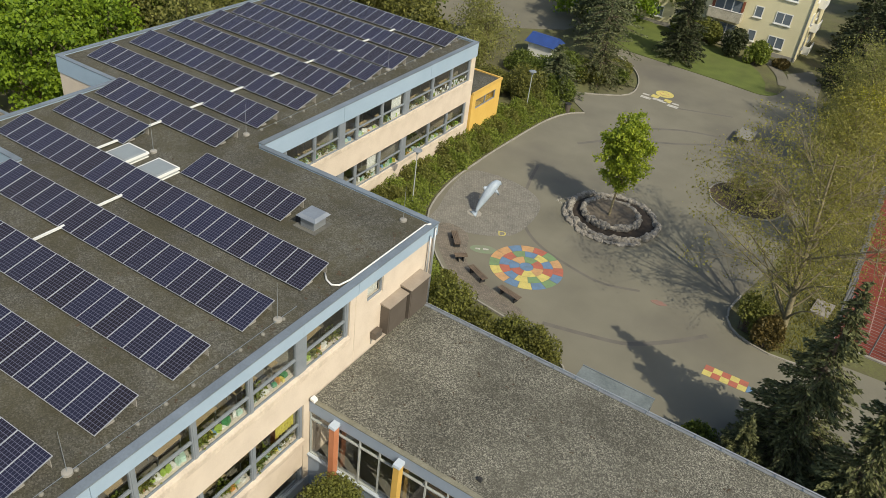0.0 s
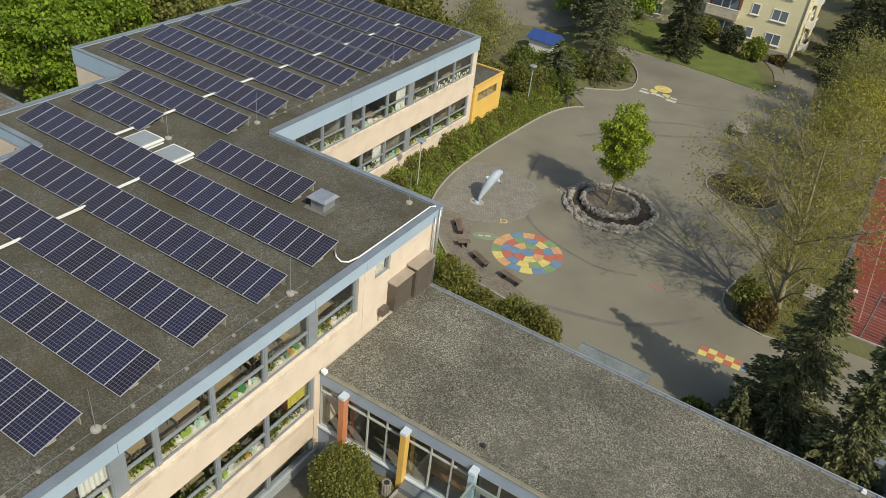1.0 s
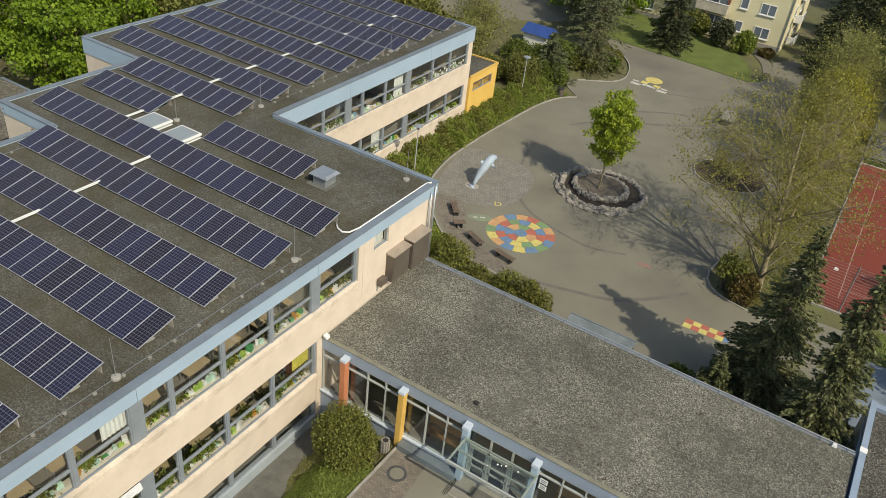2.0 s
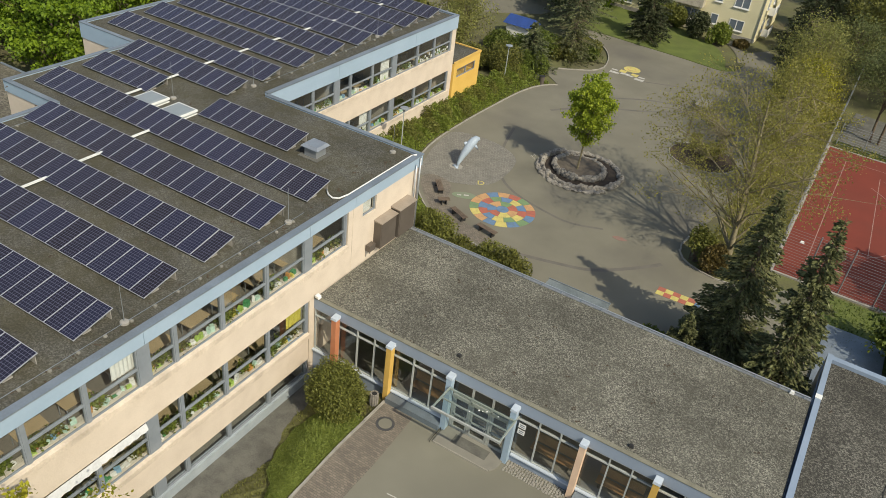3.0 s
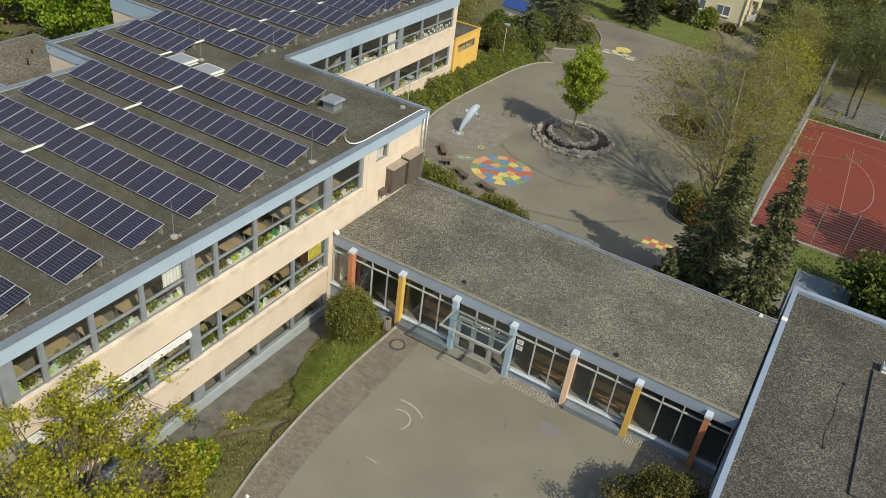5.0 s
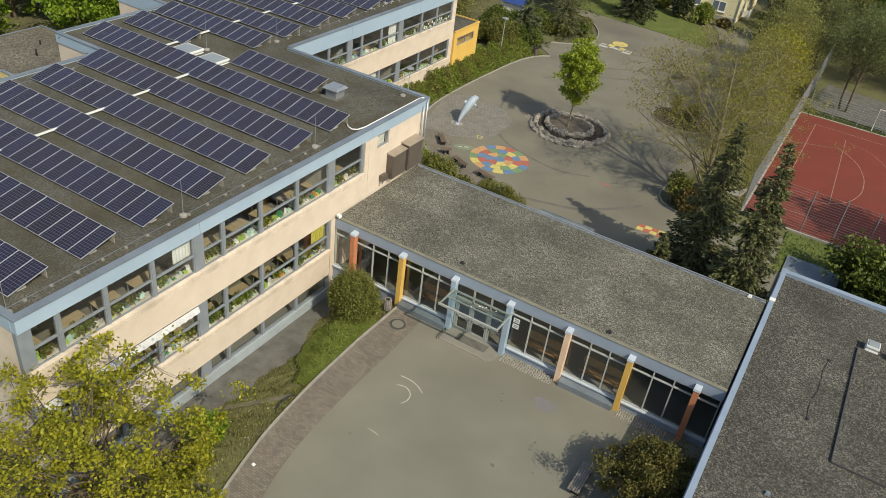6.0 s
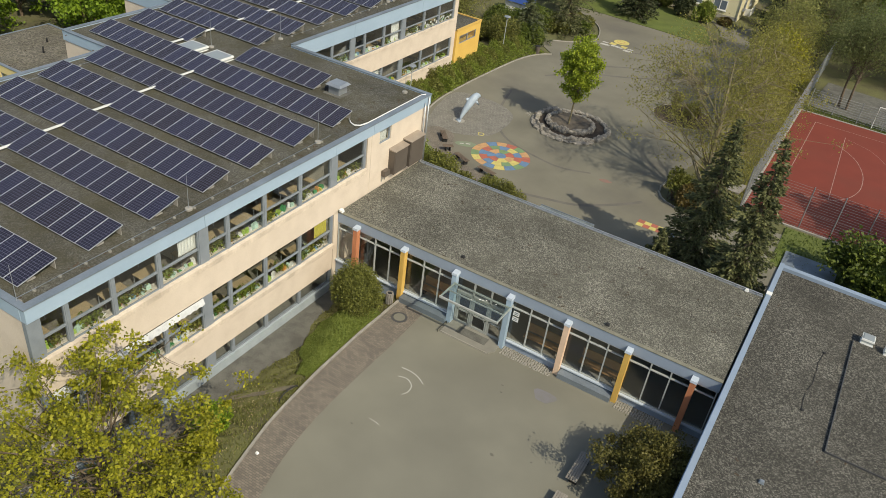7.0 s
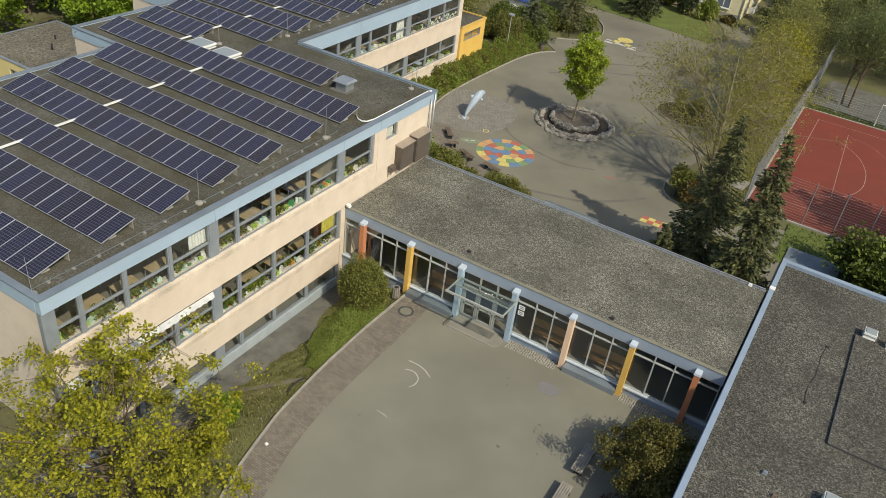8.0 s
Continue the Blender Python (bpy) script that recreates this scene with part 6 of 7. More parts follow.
solid("red_splash", Form().prism([(9.6 + 0.5 * math.cos(a) * (1 + 0.3 * math.sin(2 * a)), 24.0 + 0.28 * math.sin(a)) for a in np.linspace(0, 2 * math.pi, 14, endpoint=False)], -0.02, 0.017), shader("faded_red_paint", (0.26, 0.14, 0.11), (0.21, 0.165, 0.14), 0.95, 3, 22, 0.8, 0.0), "faded red paint mark on the asphalt", "marking", "ground markings")
DARKBAND = shader("tar_seam", (0.15, 0.137, 0.117), (0.115, 0.105, 0.092), 0.95, 0.9, 20, 0.7, 0.1)
for pts, w in (([(4.4, 17.0), (7.2, 17.8), (9.5, 18.7), (11.7, 20.8), (13.3, 22.8)], 0.35), ([(-5.3, 35.6), (-4.2, 31.4), (-2.7, 28.0), (-1.4, 26.0), (0.4, 24.7), (2.8, 23.9), (5.6, 23.5), (8.1, 24.4)], 0.25), ([(-4.5, 42.0), (-1.6, 45.9), (2.9, 49.1), (7.2, 53.2)], 0.35), ([(-2.5, 48.4), (1.9, 52.1), (5.5, 53.5)], 0.35), ([(-0.3, 57.0), (5.0, 59.4)], 0.3)):
    stroke("tar_seam", pts, w, "dark worn seam in the playground asphalt", DARKBAND, 0.002)

# the dolphin: one plain painted sculpture
dol = Form()
def dp(s, z, side=0.0):
    return (-5.4 + 0.39 * s - 0.92 * side, 25.25 + 0.92 * s + 0.39 * side, z)


spine = [dp(0.0, 0.05), dp(0.14, 0.35), dp(0.36, 0.78), dp(0.64, 1.2), dp(0.95, 1.6), dp(1.24, 1.93), dp(1.5, 2.15), dp(1.72, 2.24), dp(1.92, 2.2), dp(2.08, 2.06)]
dol.tube(spine, [0.10, 0.14, 0.22, 0.30, 0.35, 0.37, 0.34, 0.27, 0.17, 0.07], 14)
dol.slant([dp(-0.25, 0.03, -0.4), dp(0.12, 0.03, -0.12), dp(0.12, 0.03, 0.12), dp(-0.25, 0.03, 0.4), dp(-0.2, 0.1, -0.34), dp(0.12, 0.2, -0.08), dp(0.12, 0.2, 0.08), dp(-0.2, 0.1, 0.34)])
dol.slant([dp(0.72, 1.7, 0.1), dp(1.1, 2.05, 0.1), dp(1.1, 2.05, 0.2), dp(0.72, 1.7, 0.2), dp(0.62, 2.0, 0.24), dp(0.72, 2.06, 0.24), dp(0.72, 2.06, 0.28), dp(0.62, 2.0, 0.28)])
dol.slant([dp(1.3, 1.75, -0.36), dp(1.55, 1.85, -0.34), dp(1.55, 1.92, -0.2), dp(1.3, 1.82, -0.22), dp(1.6, 1.5, -0.5), dp(1.68, 1.52, -0.49), dp(1.68, 1.55, -0.45), dp(1.6, 1.53, -0.46)])
solid("dolphin_sculpture", dol, DOLPHIN, "pale blue leaping dolphin sculpture standing on its tail", "sculpture", smooth=True)
solid("sculpture_base", Form().prism([(-5.5 + 0.6 * math.cos(a), 25.3 + 0.5 * math.sin(a)) for a in np.linspace(0, 2 * math.pi, 9, endpoint=False)], -0.1, 0.03), CONCRETE, "low concrete base under the dolphin", "base")

solid("white_bag", Form().slant([(21.12, 33.25, 0.012), (21.45, 33.22, 0.012), (21.46, 33.5, 0.012), (21.14, 33.48, 0.012), (21.18, 33.3, 0.12), (21.4, 33.28, 0.18), (21.4, 33.44, 0.14), (21.2, 33.42, 0.17)]), WHITE, "small white bag lying on the red court", "bag")
for dx, dy in ((0, 0), (0.35, -0.2), (0.1, 0.4)):
    solid("pale_stone", Form().slant([(-1.46 + dx - 0.12, 31.45 + dy - 0.1, 0.0), (-1.46 + dx + 0.12, 31.45 + dy - 0.08, 0.0), (-1.46 + dx + 0.1, 31.45 + dy + 0.1, 0.0), (-1.46 + dx - 0.1, 31.45 + dy + 0.12, 0.0), (-1.46 + dx - 0.06, 31.45 + dy - 0.05, 0.1), (-1.46 + dx + 0.05, 31.45 + dy - 0.05, 0.13), (-1.46 + dx + 0.05, 31.45 + dy + 0.05, 0.1), (-1.46 + dx - 0.05, 31.45 + dy + 0.05, 0.12)]), KERBSTONE, "loose pale stone beside the planter", "stone", "loose stones")
stroke("house_path", [(2.6, 81.2), (4.6, 79.0), (6.3, 76.0), (7.2, 73.0)], 1.3, "narrow grey path beside the lawn", ASPHALT2, 0.01)
tt = thing("table_tennis_table", (7.45, 54.5, 0), "pale grey concrete table tennis table", "table")
part("top", Form().box(6.7, 53.15, 0.68, 8.2, 55.85, 0.76), STEPSTONE, tt)
for y in (53.75, 55.05):
    part("leg", Form().box(7.0, y, 0, 7.9, y + 0.25, 0.68), CONCRETE, tt)


def street_lamp(x, y, h):
    ob = thing("street_lamp", (x, y, 0), "slim pale lamp post with a flat round head", "street lamp", "lamp posts by the playground")
    part("pole", Form().tube([(x, y, -0.1), (x, y, h - 0.3)], [0.05, 0.04], 8), PALEFRAME, ob)
    part("glass", Form().tube([(x, y, h - 0.35), (x, y, h - 0.06)], [0.09, 0.16], 10), OPAL, ob)
    part("head", Form().tube([(x, y, h - 0.06), (x, y, h), (x, y, h + 0.05)], [0.36, 0.34, 0.1], 14), FRAME, ob)


street_lamp(-9.55, 22.9, 4.75)
street_lamp(-11.1, 44.4, 4.2)
bed_bin = thing("litter_bin", (-8.2, 47.6, 0), "dark round litter bin at the bed's edge", "bin")
part("body", Form().tube([(-8.2, 47.6, 0), (-8.2, 47.6, 0.85)], [0.26, 0.3], 12), BROWNMETAL, bed_bin)
part("rim", Form().tube([(-8.2, 47.6, 0.851), (-8.2, 47.6, 0.9)], 0.32, 12), BLACK, bed_bin)
hut = thing("play_hut", (-16.6, 60.5, 0), "white garden hut with a blue roof among the bushes", "hut")
part("wall", Form().box(-18.3, 58.5, -0.1, -15.4, 60.8, 1.6), WHITE, hut)
part("roof", Form().slant([(-18.7, 58.2, 1.6), (-15.0, 58.2, 1.6), (-15.0, 61.1, 1.6), (-18.7, 61.1, 1.6), (-18.5, 59.5, 2.4), (-15.2, 59.5, 2.4), (-15.2, 59.8, 2.4), (-18.5, 59.8, 2.4)]), BLUEROOF, hut)
birdhut = thing("wooden_shelter", (-40.5, 62.5, 0), "small wooden shelter with a plank roof behind the wing", "shelter")
for x in (-41.4, -39.8):
    part("post", Form().box(x, 61.8, -0.1, x + 0.12, 61.92, 2.4), WOOD, birdhut)
part("roof", Form().slant([(-41.8, 61.2, 2.3), (-39.2, 61.2, 2.3), (-39.2, 64.0, 3.6), (-41.8, 64.0, 3.6), (-41.8, 61.2, 2.4), (-39.2, 61.2, 2.4), (-39.2, 64.0, 3.7), (-41.8, 64.0, 3.7)]), WOOD, birdhut)
part("wall", Form().box(-41.4, 63.2, -0.1, -39.7, 63.4, 3.2), WOOD, birdhut)

# ---- sports court ----
solid("sports_court", Form().box(20.2, 27.75, -0.2, 60, 54.9, 0.012), REDCOURT, "red synthetic sports court", "sports court", kind="structure")
solid("court_edging", Form().box(20.05, 27.55, -0.2, 60, 27.748, 0.06).box(20.05, 54.902, -0.2, 60, 55.1, 0.06).box(20.02, 27.75, -0.2, 20.198, 54.9, 0.05), CONCRETE, "pale concrete edging round the red court", "edging", kind="structure")
for pts, w in (([(22.05, 29.5), (22.05, 52.6)], 0.07), ([(25.3, 50.7), (25.7, 41.6), (26.0, 34.8)], 0.06), ([(24.8, 48.1), (26.1, 46.75), (27.1, 45.2), (27.85, 42.9), (28.1, 40.9), (28.05, 38.7), (27.4, 36.5), (26.2, 34.95), (24.4, 34.2), (22.95, 33.95)], 0.07), ([(22.05, 30.9), (40, 31.6)], 0.06), ([(25.6, 50.3), (27.9, 49.1), (29.5, 46.8)], 0.04), ([(22.05, 52.6), (58, 52.2)], 0.06)):
    stroke("court_line", pts, w, "worn pale line on the red court", LINE, 0.0125)


FENCEMETAL = shader("dull_fence_steel", (0.24, 0.24, 0.245), (0.18, 0.18, 0.185), 0.6, 3, 20, 0.4, 0.03, metal=0.2)


def fence(name, a, b, h, label, step=0.22, gap=2.5, thick=0.012, upright=0.0, metal=STEEL):
    """Posts with horizontal rods between them, and thin uprights if asked for."""
    ob = thing(name, (*a, 0), label, "fence")
    a, b = Vector(a), Vector(b)
    n = max(1, round((b - a).length / gap))
    for i in range(n + 1):
        p = a.lerp(b, i / n)
        part("post", Form().tube([(p.x, p.y, -0.1), (p.x, p.y, h + 0.06)], 0.05, 6), metal, ob)
    f = Form()
    z = 0.12
    while z < h:
        f.tube([(a.x, a.y, z), (b.x, b.y, z)], thick, 4, caps=False)
        z += step
    part("rod_field", f, metal, ob, "horizontal steel rods", kind="stuff")
    if upright:
        f = Form()
        m = int((b - a).length / upright)
        for i in range(m):
            p = a.lerp(b, i / m)
            f.tube([(p.x, p.y, 0.1), (p.x, p.y, h)], thick * 0.7, 3, caps=False)
        part("wire_field", f, metal, ob, "thin upright steel rods", kind="stuff")
    return ob


fence("ball_fence", (20.0, 27.9), (46, 27.3), 3.7, "high steel rod fence before the red court", 0.22, 2.42, 0.010, 0.0, FENCEMETAL)
fence("ball_fence", (20.0, 28.0), (20.0, 74.0), 3.4, "high galvanised mesh fence beside the red court", 0.2, 2.6, 0.005, 0.12, STEEL)
fence("ball_fence", (20.6, 56.2), (46, 54.6), 2.2, "steel rod fence behind the red court", 0.25, 2.6, 0.014)
goal = thing("court_gate", (28.4, 55.4, 0), "white-framed steel gate panel behind the court", "gate")
part("frame", Form().tube([(27.2, 55.6, 0), (27.2, 55.6, 2.4), (30.2, 55.4, 2.4), (30.2, 55.4, 0)], 0.06, 6), WHITE, goal)
f = Form()
for z in np.arange(0.2, 2.4, 0.2):
    f.tube([(27.2, 55.6, z), (30.2, 55.4, z)], 0.014, 4)
part("rod_field", f, STEEL, goal, kind="stuff")
solid("play_sheet", Form().slant([(18.2, 30.0, -0.06), (19.4, 30.0, -0.06), (19.6, 31.8, -0.06), (18.4, 31.8, -0.06), (18.2, 30.0, 0.12), (19.4, 30.0, 0.12), (19.6, 31.8, 0.2), (18.4, 31.8, 0.2)]), PALEWOOD, "pale slatted wooden platform beside the fence", "platform")

# ---- planting ----
broad_tree("tree", (2.76, 31.65, 0.3), 8.7, (1.62, 1.62), "young tree with bright green leaves in the stone planter", L_YOUNG, BARKPALE, 1, count=14000, fork=0.3, size=0.14, clusters=190, limbs=50, trunk=0.10, bare=0.31, spread=0.23, hollow=0.25)
broad_tree("tree", (17.2, 25.8, -0.06), 14.0, (7.0, 6.6), "large tree with sparse yellow-green spring leaves", L_SPARSE, BARKPALE, 2, count=17000, size=0.095, clusters=430, limbs=34, trunk=0.24, bare=0.24, lean=(-1.3, 2.0), spread=0.42, hollow=0.45)
broad_tree("tree", (3.8, -20.6, -0.8), 8.8, (5.7, 4.7), "maple with yellow-green spring leaves beside the wing", L_SPRING, BARK, 3, count=24000, size=0.112, clusters=270, limbs=60, trunk=0.17, bare=0.06, spread=0.24, hollow=0.5, lean=(-0.2, -0.2))
broad_tree("tree", (23.15, -5.95, 0), 3.5, (2.25, 2.3), "small round tree with olive-green leaves by the wall", L_ROUND, BARK, 4, count=32000, size=0.085, clusters=150, limbs=24, trunk=0.09, bare=0.3, spread=0.23, hollow=0.4)
shrub("shrub", (22.8, -8.7, 0), (1.5, 1.2, 1.1), "dark red-brown twiggy shrub in front of the wall", L_RED, 5, 3200, 0.075, 40)
conifer("spruce", (19.4, 14.5, -0.06), 12.3, 3.15, "tall dark spruce beside the corridor", L_NEEDLE, 6, 30, 17, 0.25, per=100, ragged=0.17, taper=0.95)
conifer("spruce", (22.55, 11.7, -0.06), 13.2, 2.3, "slim dark spruce beside the corridor", L_NEEDLE, 7, 34, 16, 0.24, per=95, ragged=0.17, taper=0.82)
conifer("spruce", (17.4, 12.2, -0.06), 4.4, 1.5, "short dark spruce beside the corridor", L_NEEDLE, 8, 20, 14, 0.14, per=200)
shrub("shrub", (15.5, 13.2, -0.06), (1.2, 1.0, 1.3), "round green shrub beside the short spruce", L_GREEN, 19, 3000, 0.12)
shrub("shrub", (3.25, -2.1, -0.85), (1.9, 1.55, 2.75), "large dense olive-green shrub beside the corridor", L_BUSH, 9, 30000, 0.075, 70, 30)
shrub("shrub", (3.4, -14.4, bank_z(3.4, -14.4) - 0.05), (1.25, 1.25, 1.3), "low fresh-green shrub on the grass bank", L_FRESH, 20, 5200, 0.085, 12, 12)
shrub("shrub", (4.3, -16.3, bank_z(4.3, -16.3) - 0.05), (1.0, 1.2, 0.9), "low fresh-green shrub on the grass bank", L_SPRING, 21, 3000, 0.1, 12, 10)
for i, (x, y, a, c, m) in enumerate(((-3.2, 13.4, 1.9, 3.0, L_HEDGE), (-0.4, 13.2, 1.9, 2.7, L_BUSH), (2.2, 12.8, 1.7, 2.2, L_OLIVE), (4.4, 12.9, 1.6, 2.3, L_BUSH), (5.7, 13.2, 1.5, 2.5, L_OLIVE), (14.6, 11.6, 1.2, 1.2, L_GREEN), (-5.6, 16.4, 1.7, 1.8, L_GREEN), (-2.2, 15.4, 1.3, 1.4, L_OLIVE))):
    shrub("shrub", (x, y, -0.06), (a, a * 0.95, c), "dense green shrub in the bed beside the corridor", m, 30 + i, 7500, 0.105, 14, 12, group="shrubs beside the corridor")
r5 = np.random.default_rng(9)
k = 0
for y in np.arange(17.5, 48.5, 1.45):
    edge_x = -8.6 if y > 23 else -7.0 - (23 - y) * 0.1
    for x in np.arange(-12.0 if y > 24 else -11.8, edge_x - 1.0, 1.3):
        low_ = 0.75 if x > edge_x - 1.9 else 1.15
        shrub("hedge_shrub", (x + r5.uniform(-0.3, 0.3), y + r5.uniform(-0.3, 0.3), -0.06), (r5.uniform(0.9, 1.25), r5.uniform(0.9, 1.25), low_ * r5.uniform(0.8, 1.3)), "green hedge shrub in the bed along the wing", (L_HEDGE, L_BUSH, L_OLIVE, L_HEDGE)[k % 4], 200 + k, 2300, 0.10, 6, 8, group="hedge along the wing")
        k += 1
for i, (x, y, a, c) in enumerate(((-10.5, 50.0, 1.8, 2.0), (-13.0, 47.8, 2.2, 2.6), (-13.4, 51.6, 2.4, 2.6), (-10.0, 57.0, 1.9, 1.6), (-8.0, 58.6, 1.8, 1.5), (-8.6, 61.0, 1.9, 1.5), (-12.4, 56.5, 2.4, 2.2), (-16.0, 47.0, 2.2, 2.2), (-16.4, 53.6, 2.2, 1.8))):
    shrub("shrub", (x, y, -0.06), (a, a, c), "dense green shrub on the planted island", (L_GREEN, L_OLIVE)[i % 2], 60 + i, 7000, 0.13, 12, 12, group="shrubs of the island")
conifer("yew", (-11.4, 51.0, -0.06), 5.2, 2.7, "broad dark evergreen on the planted island", L_PINE, 70, 20, 14, 0.28, ragged=0.35, per=60)
conifer("pine", (-11.6, 63.8, -0.06), 10.0, 5.0, "wide open pine beside the playground", L_PINE, 71, 15, 12, 0.26, bare=0.25, ragged=0.45, per=110)
conifer("yew", (-9.2, 57.6, -0.06), 6.0, 3.3, "broad brown-green evergreen on the planted island", L_NEEDLE, 73, 18, 13, 0.24, bare=0.1, ragged=0.4, per=90)
conifer("spruce", (-4.9, 71.6, 0), 10.5, 2.7, "dark spruce on the lawn", L_FIR, 72, 30, 15, 0.26, per=80, taper=0.75)
for i, (x, y, a, c, m, n) in enumerate(((-4.2, 79.9, 2.1, 2.7, L_BUSH, "olive-green"), (-0.4, 78.4, 1.9, 2.9, L_FIR, "dark green"), (2.6, 77.6, 1.6, 2.4, L_HEDGE, "bright green"), (5.4, 79.0, 1.0, 0.9, L_BROWN, "low russet"), (-7.4, 80.6, 1.9, 2.5, L_GREEN, "dark green"))):
    shrub("shrub", (x, y, 0.05), (a, a * 0.8, c), n + " rounded shrub before the apartment house", m, 80 + i, 4200, 0.19, 10, 10, group="shrubs before the house")
for i, (x, y, a, c) in enumerate(((15.0, 25.1, 1.4, 2.3), (16.4, 24.2, 1.1, 2.0))):
    shrub("shrub", (x, y, -0.06), (a, a * 0.9, c), ("round green shrub under the big tree", "russet shrub under the big tree")[i], (L_BUSH, L_BROWN)[i], 90 + i, 3800, 0.13, 14, 10)
for i, (x, y) in enumerate(((9.6, 43.0), (11.2, 42.0), (11.8, 43.6))):
    shrub("shrub", (x, y, 0.05), (1.0, 1.0, 1.7), "thin upright shrub in the round bed", L_SPARSE, 95 + i, 350, 0.15, 14, 8, group="shrubs of the round bed")
# trees beside the playground's east edge
for i, (x, y, h, r, m, n) in enumerate(((16.3, 46.5, 9.5, 3.2, L_SPARSE, 7000), (15.9, 54.5, 9.0, 3.2, L_SPARSE, 6500), (16.2, 60.5, 10, 3.4, L_DUSK, 5500), (15.0, 67.0, 9.5, 3.4, L_DUSK, 5500), (16.8, 39.0, 8.0, 2.4, L_SPARSE, 4200), (16.6, 53.0, 8.5, 2.6, L_SPRING, 4500))):
    broad_tree("tree", (x, y, -0.06), h, (r, r), "slender tree with yellow-green spring leaves by the fence", m, BARKPALE, 100 + i, count=int(n * 1.25), size=0.135, clusters=300, limbs=44, trunk=0.13, bare=0.12, spread=0.5, hollow=0.4, group="trees by the fence")
for i, (x, y, h, r) in enumerate(((12.4, 77.0, 12, 2.8), (14.0, 82.0, 13, 3.0), (11.6, 88.5, 13, 3.0), (15.8, 88.0, 14, 3.2), (13.0, 96.0, 14, 3.4))):
    conifer("spruce", (x, y, -0.06), h, r, "dark spruce beside the apartment house", L_FIR, 120 + i, 28, 13, 0.34, per=60, group="spruces beside the house")
for i, (x, y, h, r, m) in enumerate(((18.6, 74.0, 8.5, 3.8, L_HAZE), (23.4, 59.4, 10.5, 3.6, L_HAZE), (24.2, 59.2, 10.0, 3.4, L_HAZE), (31.0, 74.0, 9.0, 3.8, L_HAZE), (24.2, 70.0, 10, 4.2, L_HAZE), (29.5, 72.0, 10, 4.4, L_OLIVE), (20.0, 82.0, 10, 4.4, L_OLIVE), (26.5, 82.0, 11, 4.8, L_FRESH), (33.0, 80.0, 11, 4.8, L_FRESH), (19.0, 94.0, 11, 4.8, L_OLIVE), (27.0, 94.0, 12, 5.0, L_FRESH), (22.5, 106.0, 12, 5.2, L_FRESH), (31.0, 106.0, 12, 5.2, L_OLIVE), (15.5, 112.0, 12, 5.2, L_OLIVE), (36.0, 72.0, 8.0, 3.4, L_OLIVE), (36.0, 92.0, 12, 5.0, L_FRESH), (21.5, 124, 13, 5.5, L_OLIVE), (30, 122, 13, 5.5, L_FRESH), (13, 128, 13, 5.5, L_OLIVE))):
    broad_tree("tree", (x, y, -0.06), h, (r, r), "leafy tree behind the sports court", m, BARK, 140 + i, count=(6000 if y < 75 else 12000) if y < 90 else 7000, size=(0.13 if y < 75 else 0.2 if y < 90 else 0.3) if h > 4 else 0.1, clusters=150, limbs=30, trunk=0.15, bare=0.56 if y < 68 else 0.14, spread=0.62, hollow=0.4, group="trees behind the court")
for i, (x, y, h, r) in enumerate(((29.6, 21.6, 4.0, 2.0), (31.8, 19.4, 4.4, 2.3), (34.0, 17.4, 4.2, 2.2))):
    broad_tree("tree", (x, y, 0), h, (r, r), "small bushy green tree beside the flat-roofed wing", L_GREEN, BARK, 170 + i, count=6000, size=0.2, clusters=80, limbs=18, trunk=0.1, bare=0.1, spread=0.38, hollow=0.3, group="small trees beside the flat wing")
broad_tree("tree", (42.5, 25.6, 0.04), 18.5, (3.8, 3.8), "leafy tree whose shade falls on the red court", L_GREEN, BARK, 180, count=9000, size=0.26, clusters=110, limbs=24, trunk=0.22, bare=0.55, spread=0.5, hollow=0.35)
# woods behind and beside the school
for i, (x, y, h, r, m) in enumerate(((-40, 14, 9.5, 4.4, L_FRESH), (-46, 18, 11, 5.0, L_FRESH), (-42.5, 21.5, 9, 4.0, L_FRESH), (-52, 14, 11, 5, L_FRESH), (-50, 24, 11, 5, L_FRESH), (-58, 20, 12, 5, L_GREEN), (-56, 30, 11, 5, L_FRESH), (-48, 6, 9, 4.2, L_FRESH), (-54, 5, 10, 4.6, L_GREEN), (-64, 26, 12, 5, L_GREEN), (-62, 12, 12, 5, L_GREEN), (-66, 36, 12, 5, L_GREEN))):
    broad_tree("tree", (x, y, -0.06), h, (r, r), "broad tree with fresh green leaves behind the pavilion", m, BARK, 300 + i, count=9000, size=0.24, clusters=120, limbs=18, trunk=0.2, bare=0.12, spread=0.42, hollow=0.45, group="trees behind the pavilion")
r6 = np.random.default_rng(77)
k = 0
for x, y in [(-38 - 5.2 * a + r6.uniform(-1.5, 1.5), 27 + 5.2 * b + r6.uniform(-1.5, 1.5)) for b in range(8) for a in range(5)]:
    if -37 < x < -18 and 60 < y < 84:
        continue
    broad_tree("tree", (x, y, -0.06), 6.5 + r6.uniform(-1.5, 2.5), (3.2, 3.2), "bushy brown-green tree behind the wing", (L_DUSK, L_OLIVE, L_GREEN, L_OLIVE)[k % 4], BARK, 400 + k, count=5500, size=0.23, clusters=90, limbs=14, trunk=0.11, bare=0.05, spread=0.55, hollow=0.3, group="trees behind the wing")
    k += 1
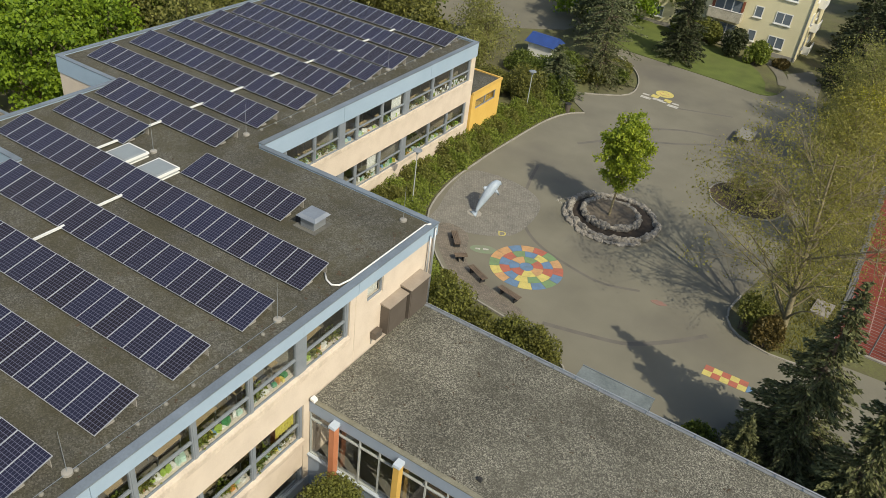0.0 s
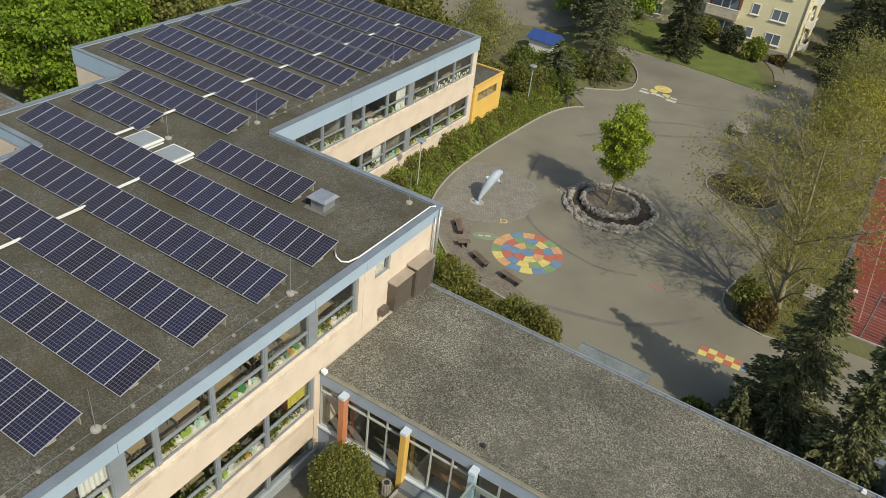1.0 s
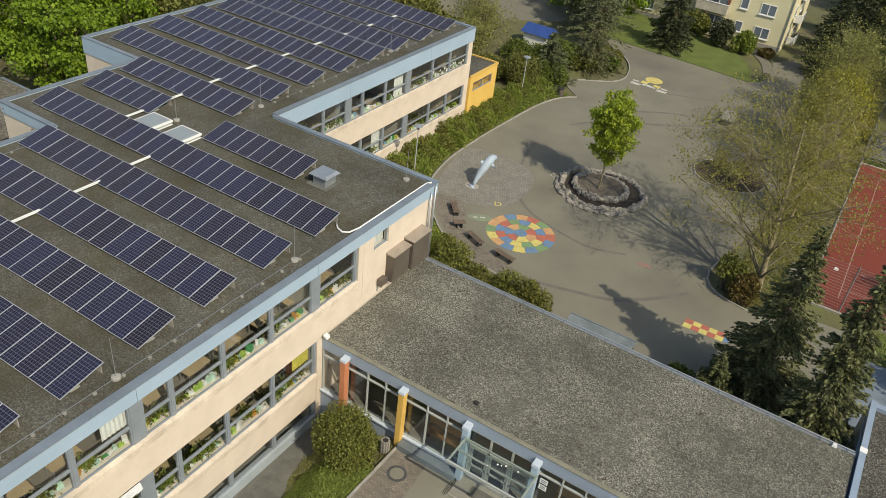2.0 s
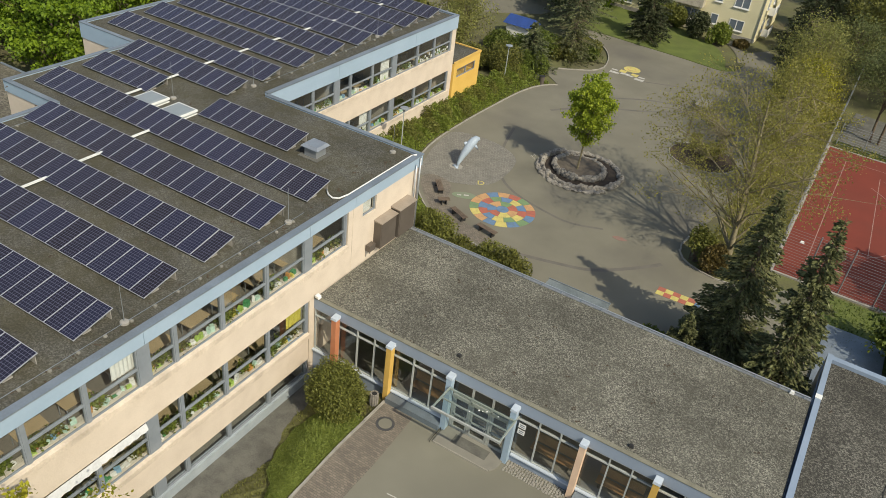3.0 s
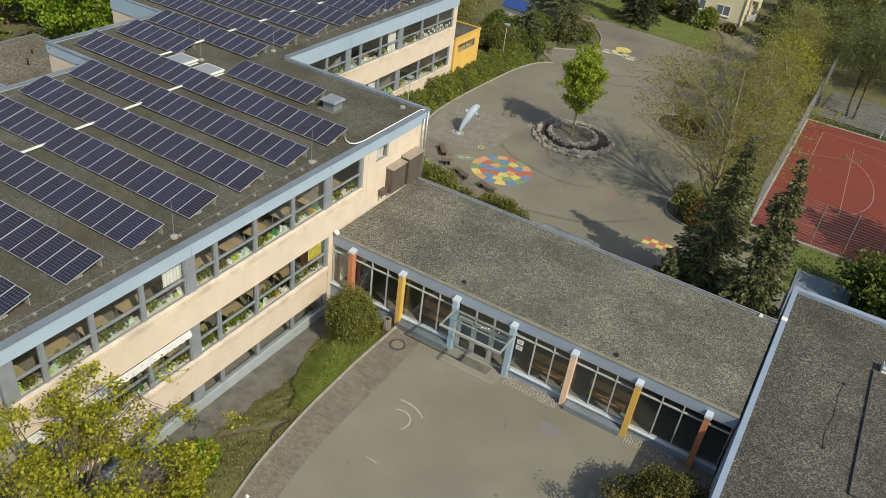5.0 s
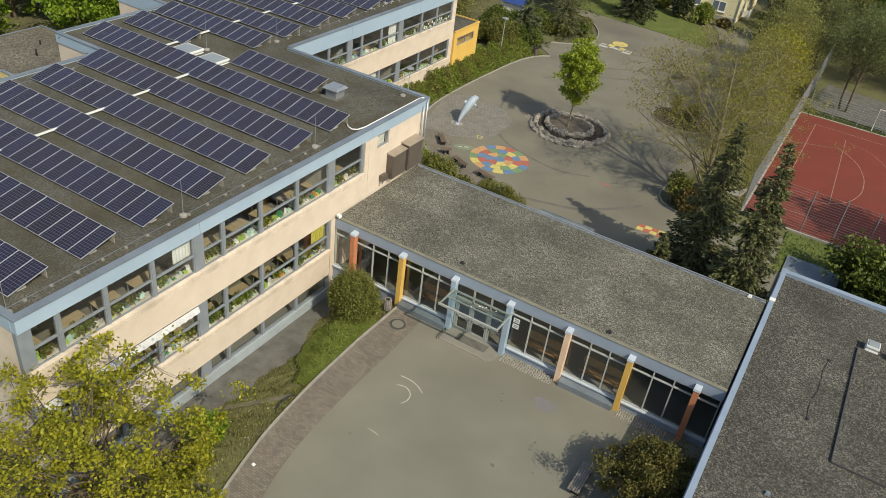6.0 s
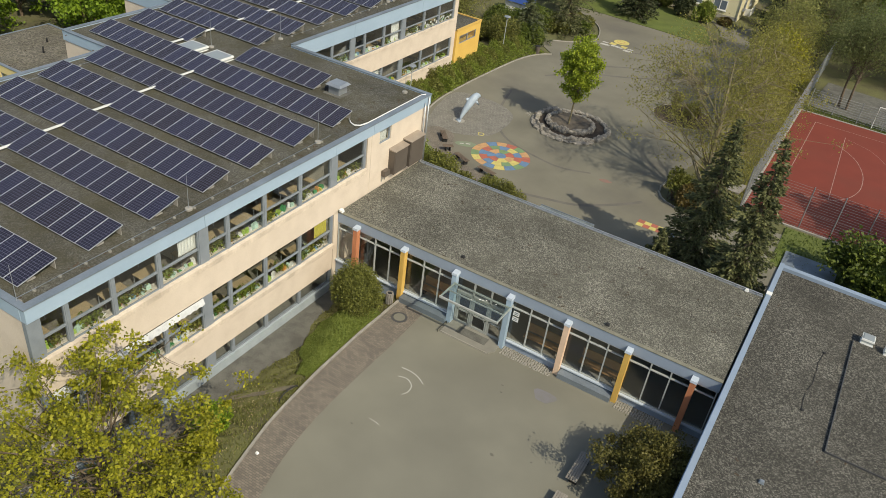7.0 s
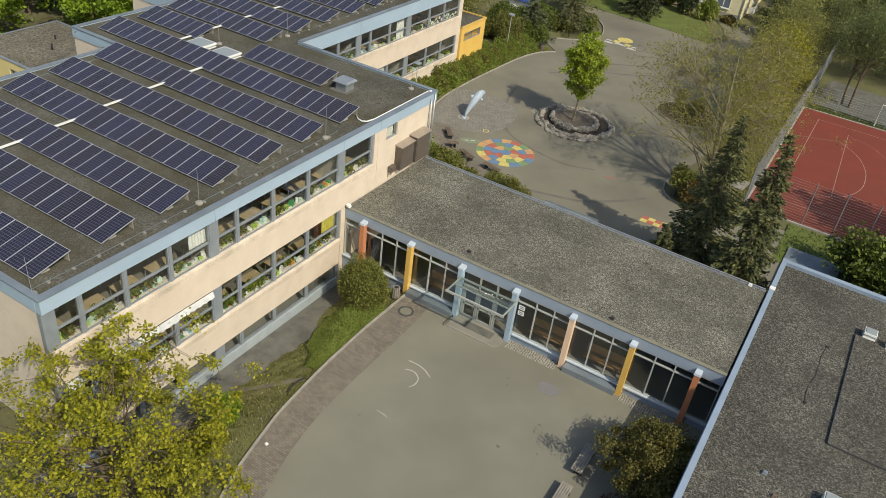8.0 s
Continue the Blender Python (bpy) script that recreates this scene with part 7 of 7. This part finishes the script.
for i, (x, y, h, r, m) in enumerate(((-21.5, 54.5, 5.5, 2.8, L_DUSK), (-24.5, 57.5, 5.5, 2.6, L_DUSK), (-20.5, 49.5, 4.5, 2.2, L_DUSK), (-30, 52, 5, 2.6, L_OLIVE), (-26, 48, 5, 2.6, L_OLIVE), (-34, 57, 5.5, 2.6, L_GREEN), (-19.5, 76.5, 9, 4.2, L_FRESH), (-15.2, 80.5, 9, 4.2, L_FRESH), (-24, 90, 10, 4.6, L_GREEN), (-10, 84.5, 9, 3.6, L_GREEN), (-14.5, 69.5, 8, 3.4, L_PINE), (-30, 92, 10, 4.6, L_GREEN), (-36, 86, 10, 4.6, L_GREEN), (-20, 100, 11, 5, L_FRESH), (-32, 104, 11, 5, L_GREEN), (-42, 96, 11, 5, L_GREEN), (-41, 78, 9, 4.2, L_GREEN), (-47, 86, 10, 4.6, L_GREEN))):
    broad_tree("tree", (x, y, -0.06), h, (r, r), "tree among the bushes behind the playground", m, BARK, 500 + i, count=3000 if m == L_DUSK else 8000, size=0.15 if m == L_DUSK else 0.26, clusters=100, limbs=22, trunk=0.13, bare=0.1, spread=0.5, hollow=0.35, group="trees behind the playground")

# grass and weeds: uncounted blades
L_LITTER = foliage("dry_leaf_litter", (0.42, 0.36, 0.20), (0.20, 0.16, 0.08), 0.1)


def tufts(name, pts, size, label, mat=GRASS, thin=1.0):
    r7 = np.random.default_rng(len(pts))
    p = np.array(pts, float)
    a = r7.normal(size=p.shape) * np.array([0.45, 0.45, 0.1]) + np.array([0, 0, 1])
    a /= np.linalg.norm(a, axis=1)[:, None]
    b = r7.normal(size=p.shape)
    b -= (b * a).sum(1)[:, None] * a
    b /= np.linalg.norm(b, axis=1)[:, None]
    s = size * r7.uniform(0.5, 1.4, (len(p), 1))
    v = np.stack([p - b * s * 0.18 * thin, p + b * s * 0.18 * thin, p + a * s + b * s * 0.05 * thin, p + a * s - b * s * 0.05 * thin], 1)
    ob = new(name, quads(name, v, mat))
    return tagged(ob, label, "grass", kind="stuff")


r8 = np.random.default_rng(21)
blades, high, fallen = [], [], []
for _ in range(15000):
    y = r8.uniform(-28, -0.3)
    ex = bank_edge(y)
    x = ex + (5.25 - ex) * r8.random() ** 0.9
    if abs(y - np.interp(x, (2.1, 2.9, 3.8, 4.6, 5.2), (-11.95, -11.6, -11.2, -10.6, -10.3))) > 0.3:
        blades.append((x, y, bank_z(x, y) - 0.03))
for _ in range(2500):
    y = r8.uniform(-27, -9)
    x = 5.25 + r8.random() * max(0.0, np.interp(y, (-26, -18.2, -12.9, -8.7), (5.5, 1.85, 0.55, 0.15)))
    blades.append((x, y, -0.07))
tufts("bank_grass", blades, 0.13, "uneven olive grass on the bank", BANKBLADE)
for _ in range(52000):
    y = r8.uniform(-9.2, -2.2)
    lo = float(np.interp(y, (-9.2, -7.9, -7.1, -5.6, -4.0, -2.2), (4.5, 3.9, 2.9, 2.2, 2.1, 2.8)))
    u = r8.random()
    x = lo + (5.25 - lo) * u
    swell = 0.75 + 0.25 * math.sin(2.1 * x + 1.3 * y) + 0.12 * math.sin(5.3 * y + 2 * x)
    high.append((x, y, bank_z(x, y) + 0.62 * swell * math.sin(math.pi * min(1.0, 0.12 + 0.85 * u)) * r8.random() ** 0.35))
tagged(new("low_shrubbery", leaf_mesh("low_shrubbery", np.array(high), 0.075, TALLGRASS, r8)), "low soft green shrubbery covering the bank", "shrubbery", kind="stuff")
for _ in range(900):
    y = r8.uniform(-21, -10.5)
    x = r8.uniform(2.6, min(6.6, 5.3 + max(0, -12 - y) * 0.22))
    fallen.append((x, y, (bank_z(x, y) if x < 5.25 else -0.06) + 0.05))
tagged(new("fallen_leaves", leaf_mesh("fallen_leaves", np.array(fallen), 0.06, L_LITTER, r8, 0.6)), "pale dry leaves scattered on the bank", "leaves", kind="stuff")
solid("bent_rail", Form().tube([(5.34, -11.6, -0.08), (5.30, -11.5, 0.12), (5.26, -11.1, 0.2), (5.30, -10.6, 0.22), (5.36, -10.2, 0.14), (5.38, -10.1, -0.06)], 0.035, 6), BLACK, "bent black steel rail lying at the kerb", "rail")
solid("paper_scrap", Form().slant([(6.68, -14.86, 0.0), (6.84, -14.88, 0.0), (6.86, -14.72, 0.0), (6.70, -14.70, 0.0), (6.71, -14.84, 0.06), (6.80, -14.83, 0.09), (6.83, -14.74, 0.05), (6.72, -14.74, 0.08)]), WHITE, "crumpled white paper scrap on the paving", "litter")
blades = [(r8.uniform(15.2, 20.0), r8.uniform(24.2, 70), -0.07) for _ in range(16000)]
tufts("field_grass", blades, 0.2, "thin grass under the trees by the fence", L_SPARSE)
blades = [(r8.uniform(23.9, 45), r8.uniform(20.7, 27.0), 0.04) for _ in range(6000)] + [(r8.uniform(20.3, 45), r8.uniform(55.2, 57.0), -0.06) for _ in range(5000)]
tufts("strip_grass", blades, 0.16, "grass beside the red court")

bed = []
wy, wx = [p[1] for p in WEST], [p[0] for p in WEST]
for _ in range(16000):
    y = r8.uniform(17.0, 48.3)
    xk = float(np.interp(y, wy, wx))
    d = 0.25 + 2.3 * r8.random()
    bed.append((xk - d, y, 0.0 + 0.6 * r8.random() * min(1.0, d / 0.9)))
tagged(new("ground_cover", leaf_mesh("ground_cover", np.array(bed), 0.11, L_HEDGE, r8)), "low green ground cover between hedge and kerb", "ground cover", kind="stuff")
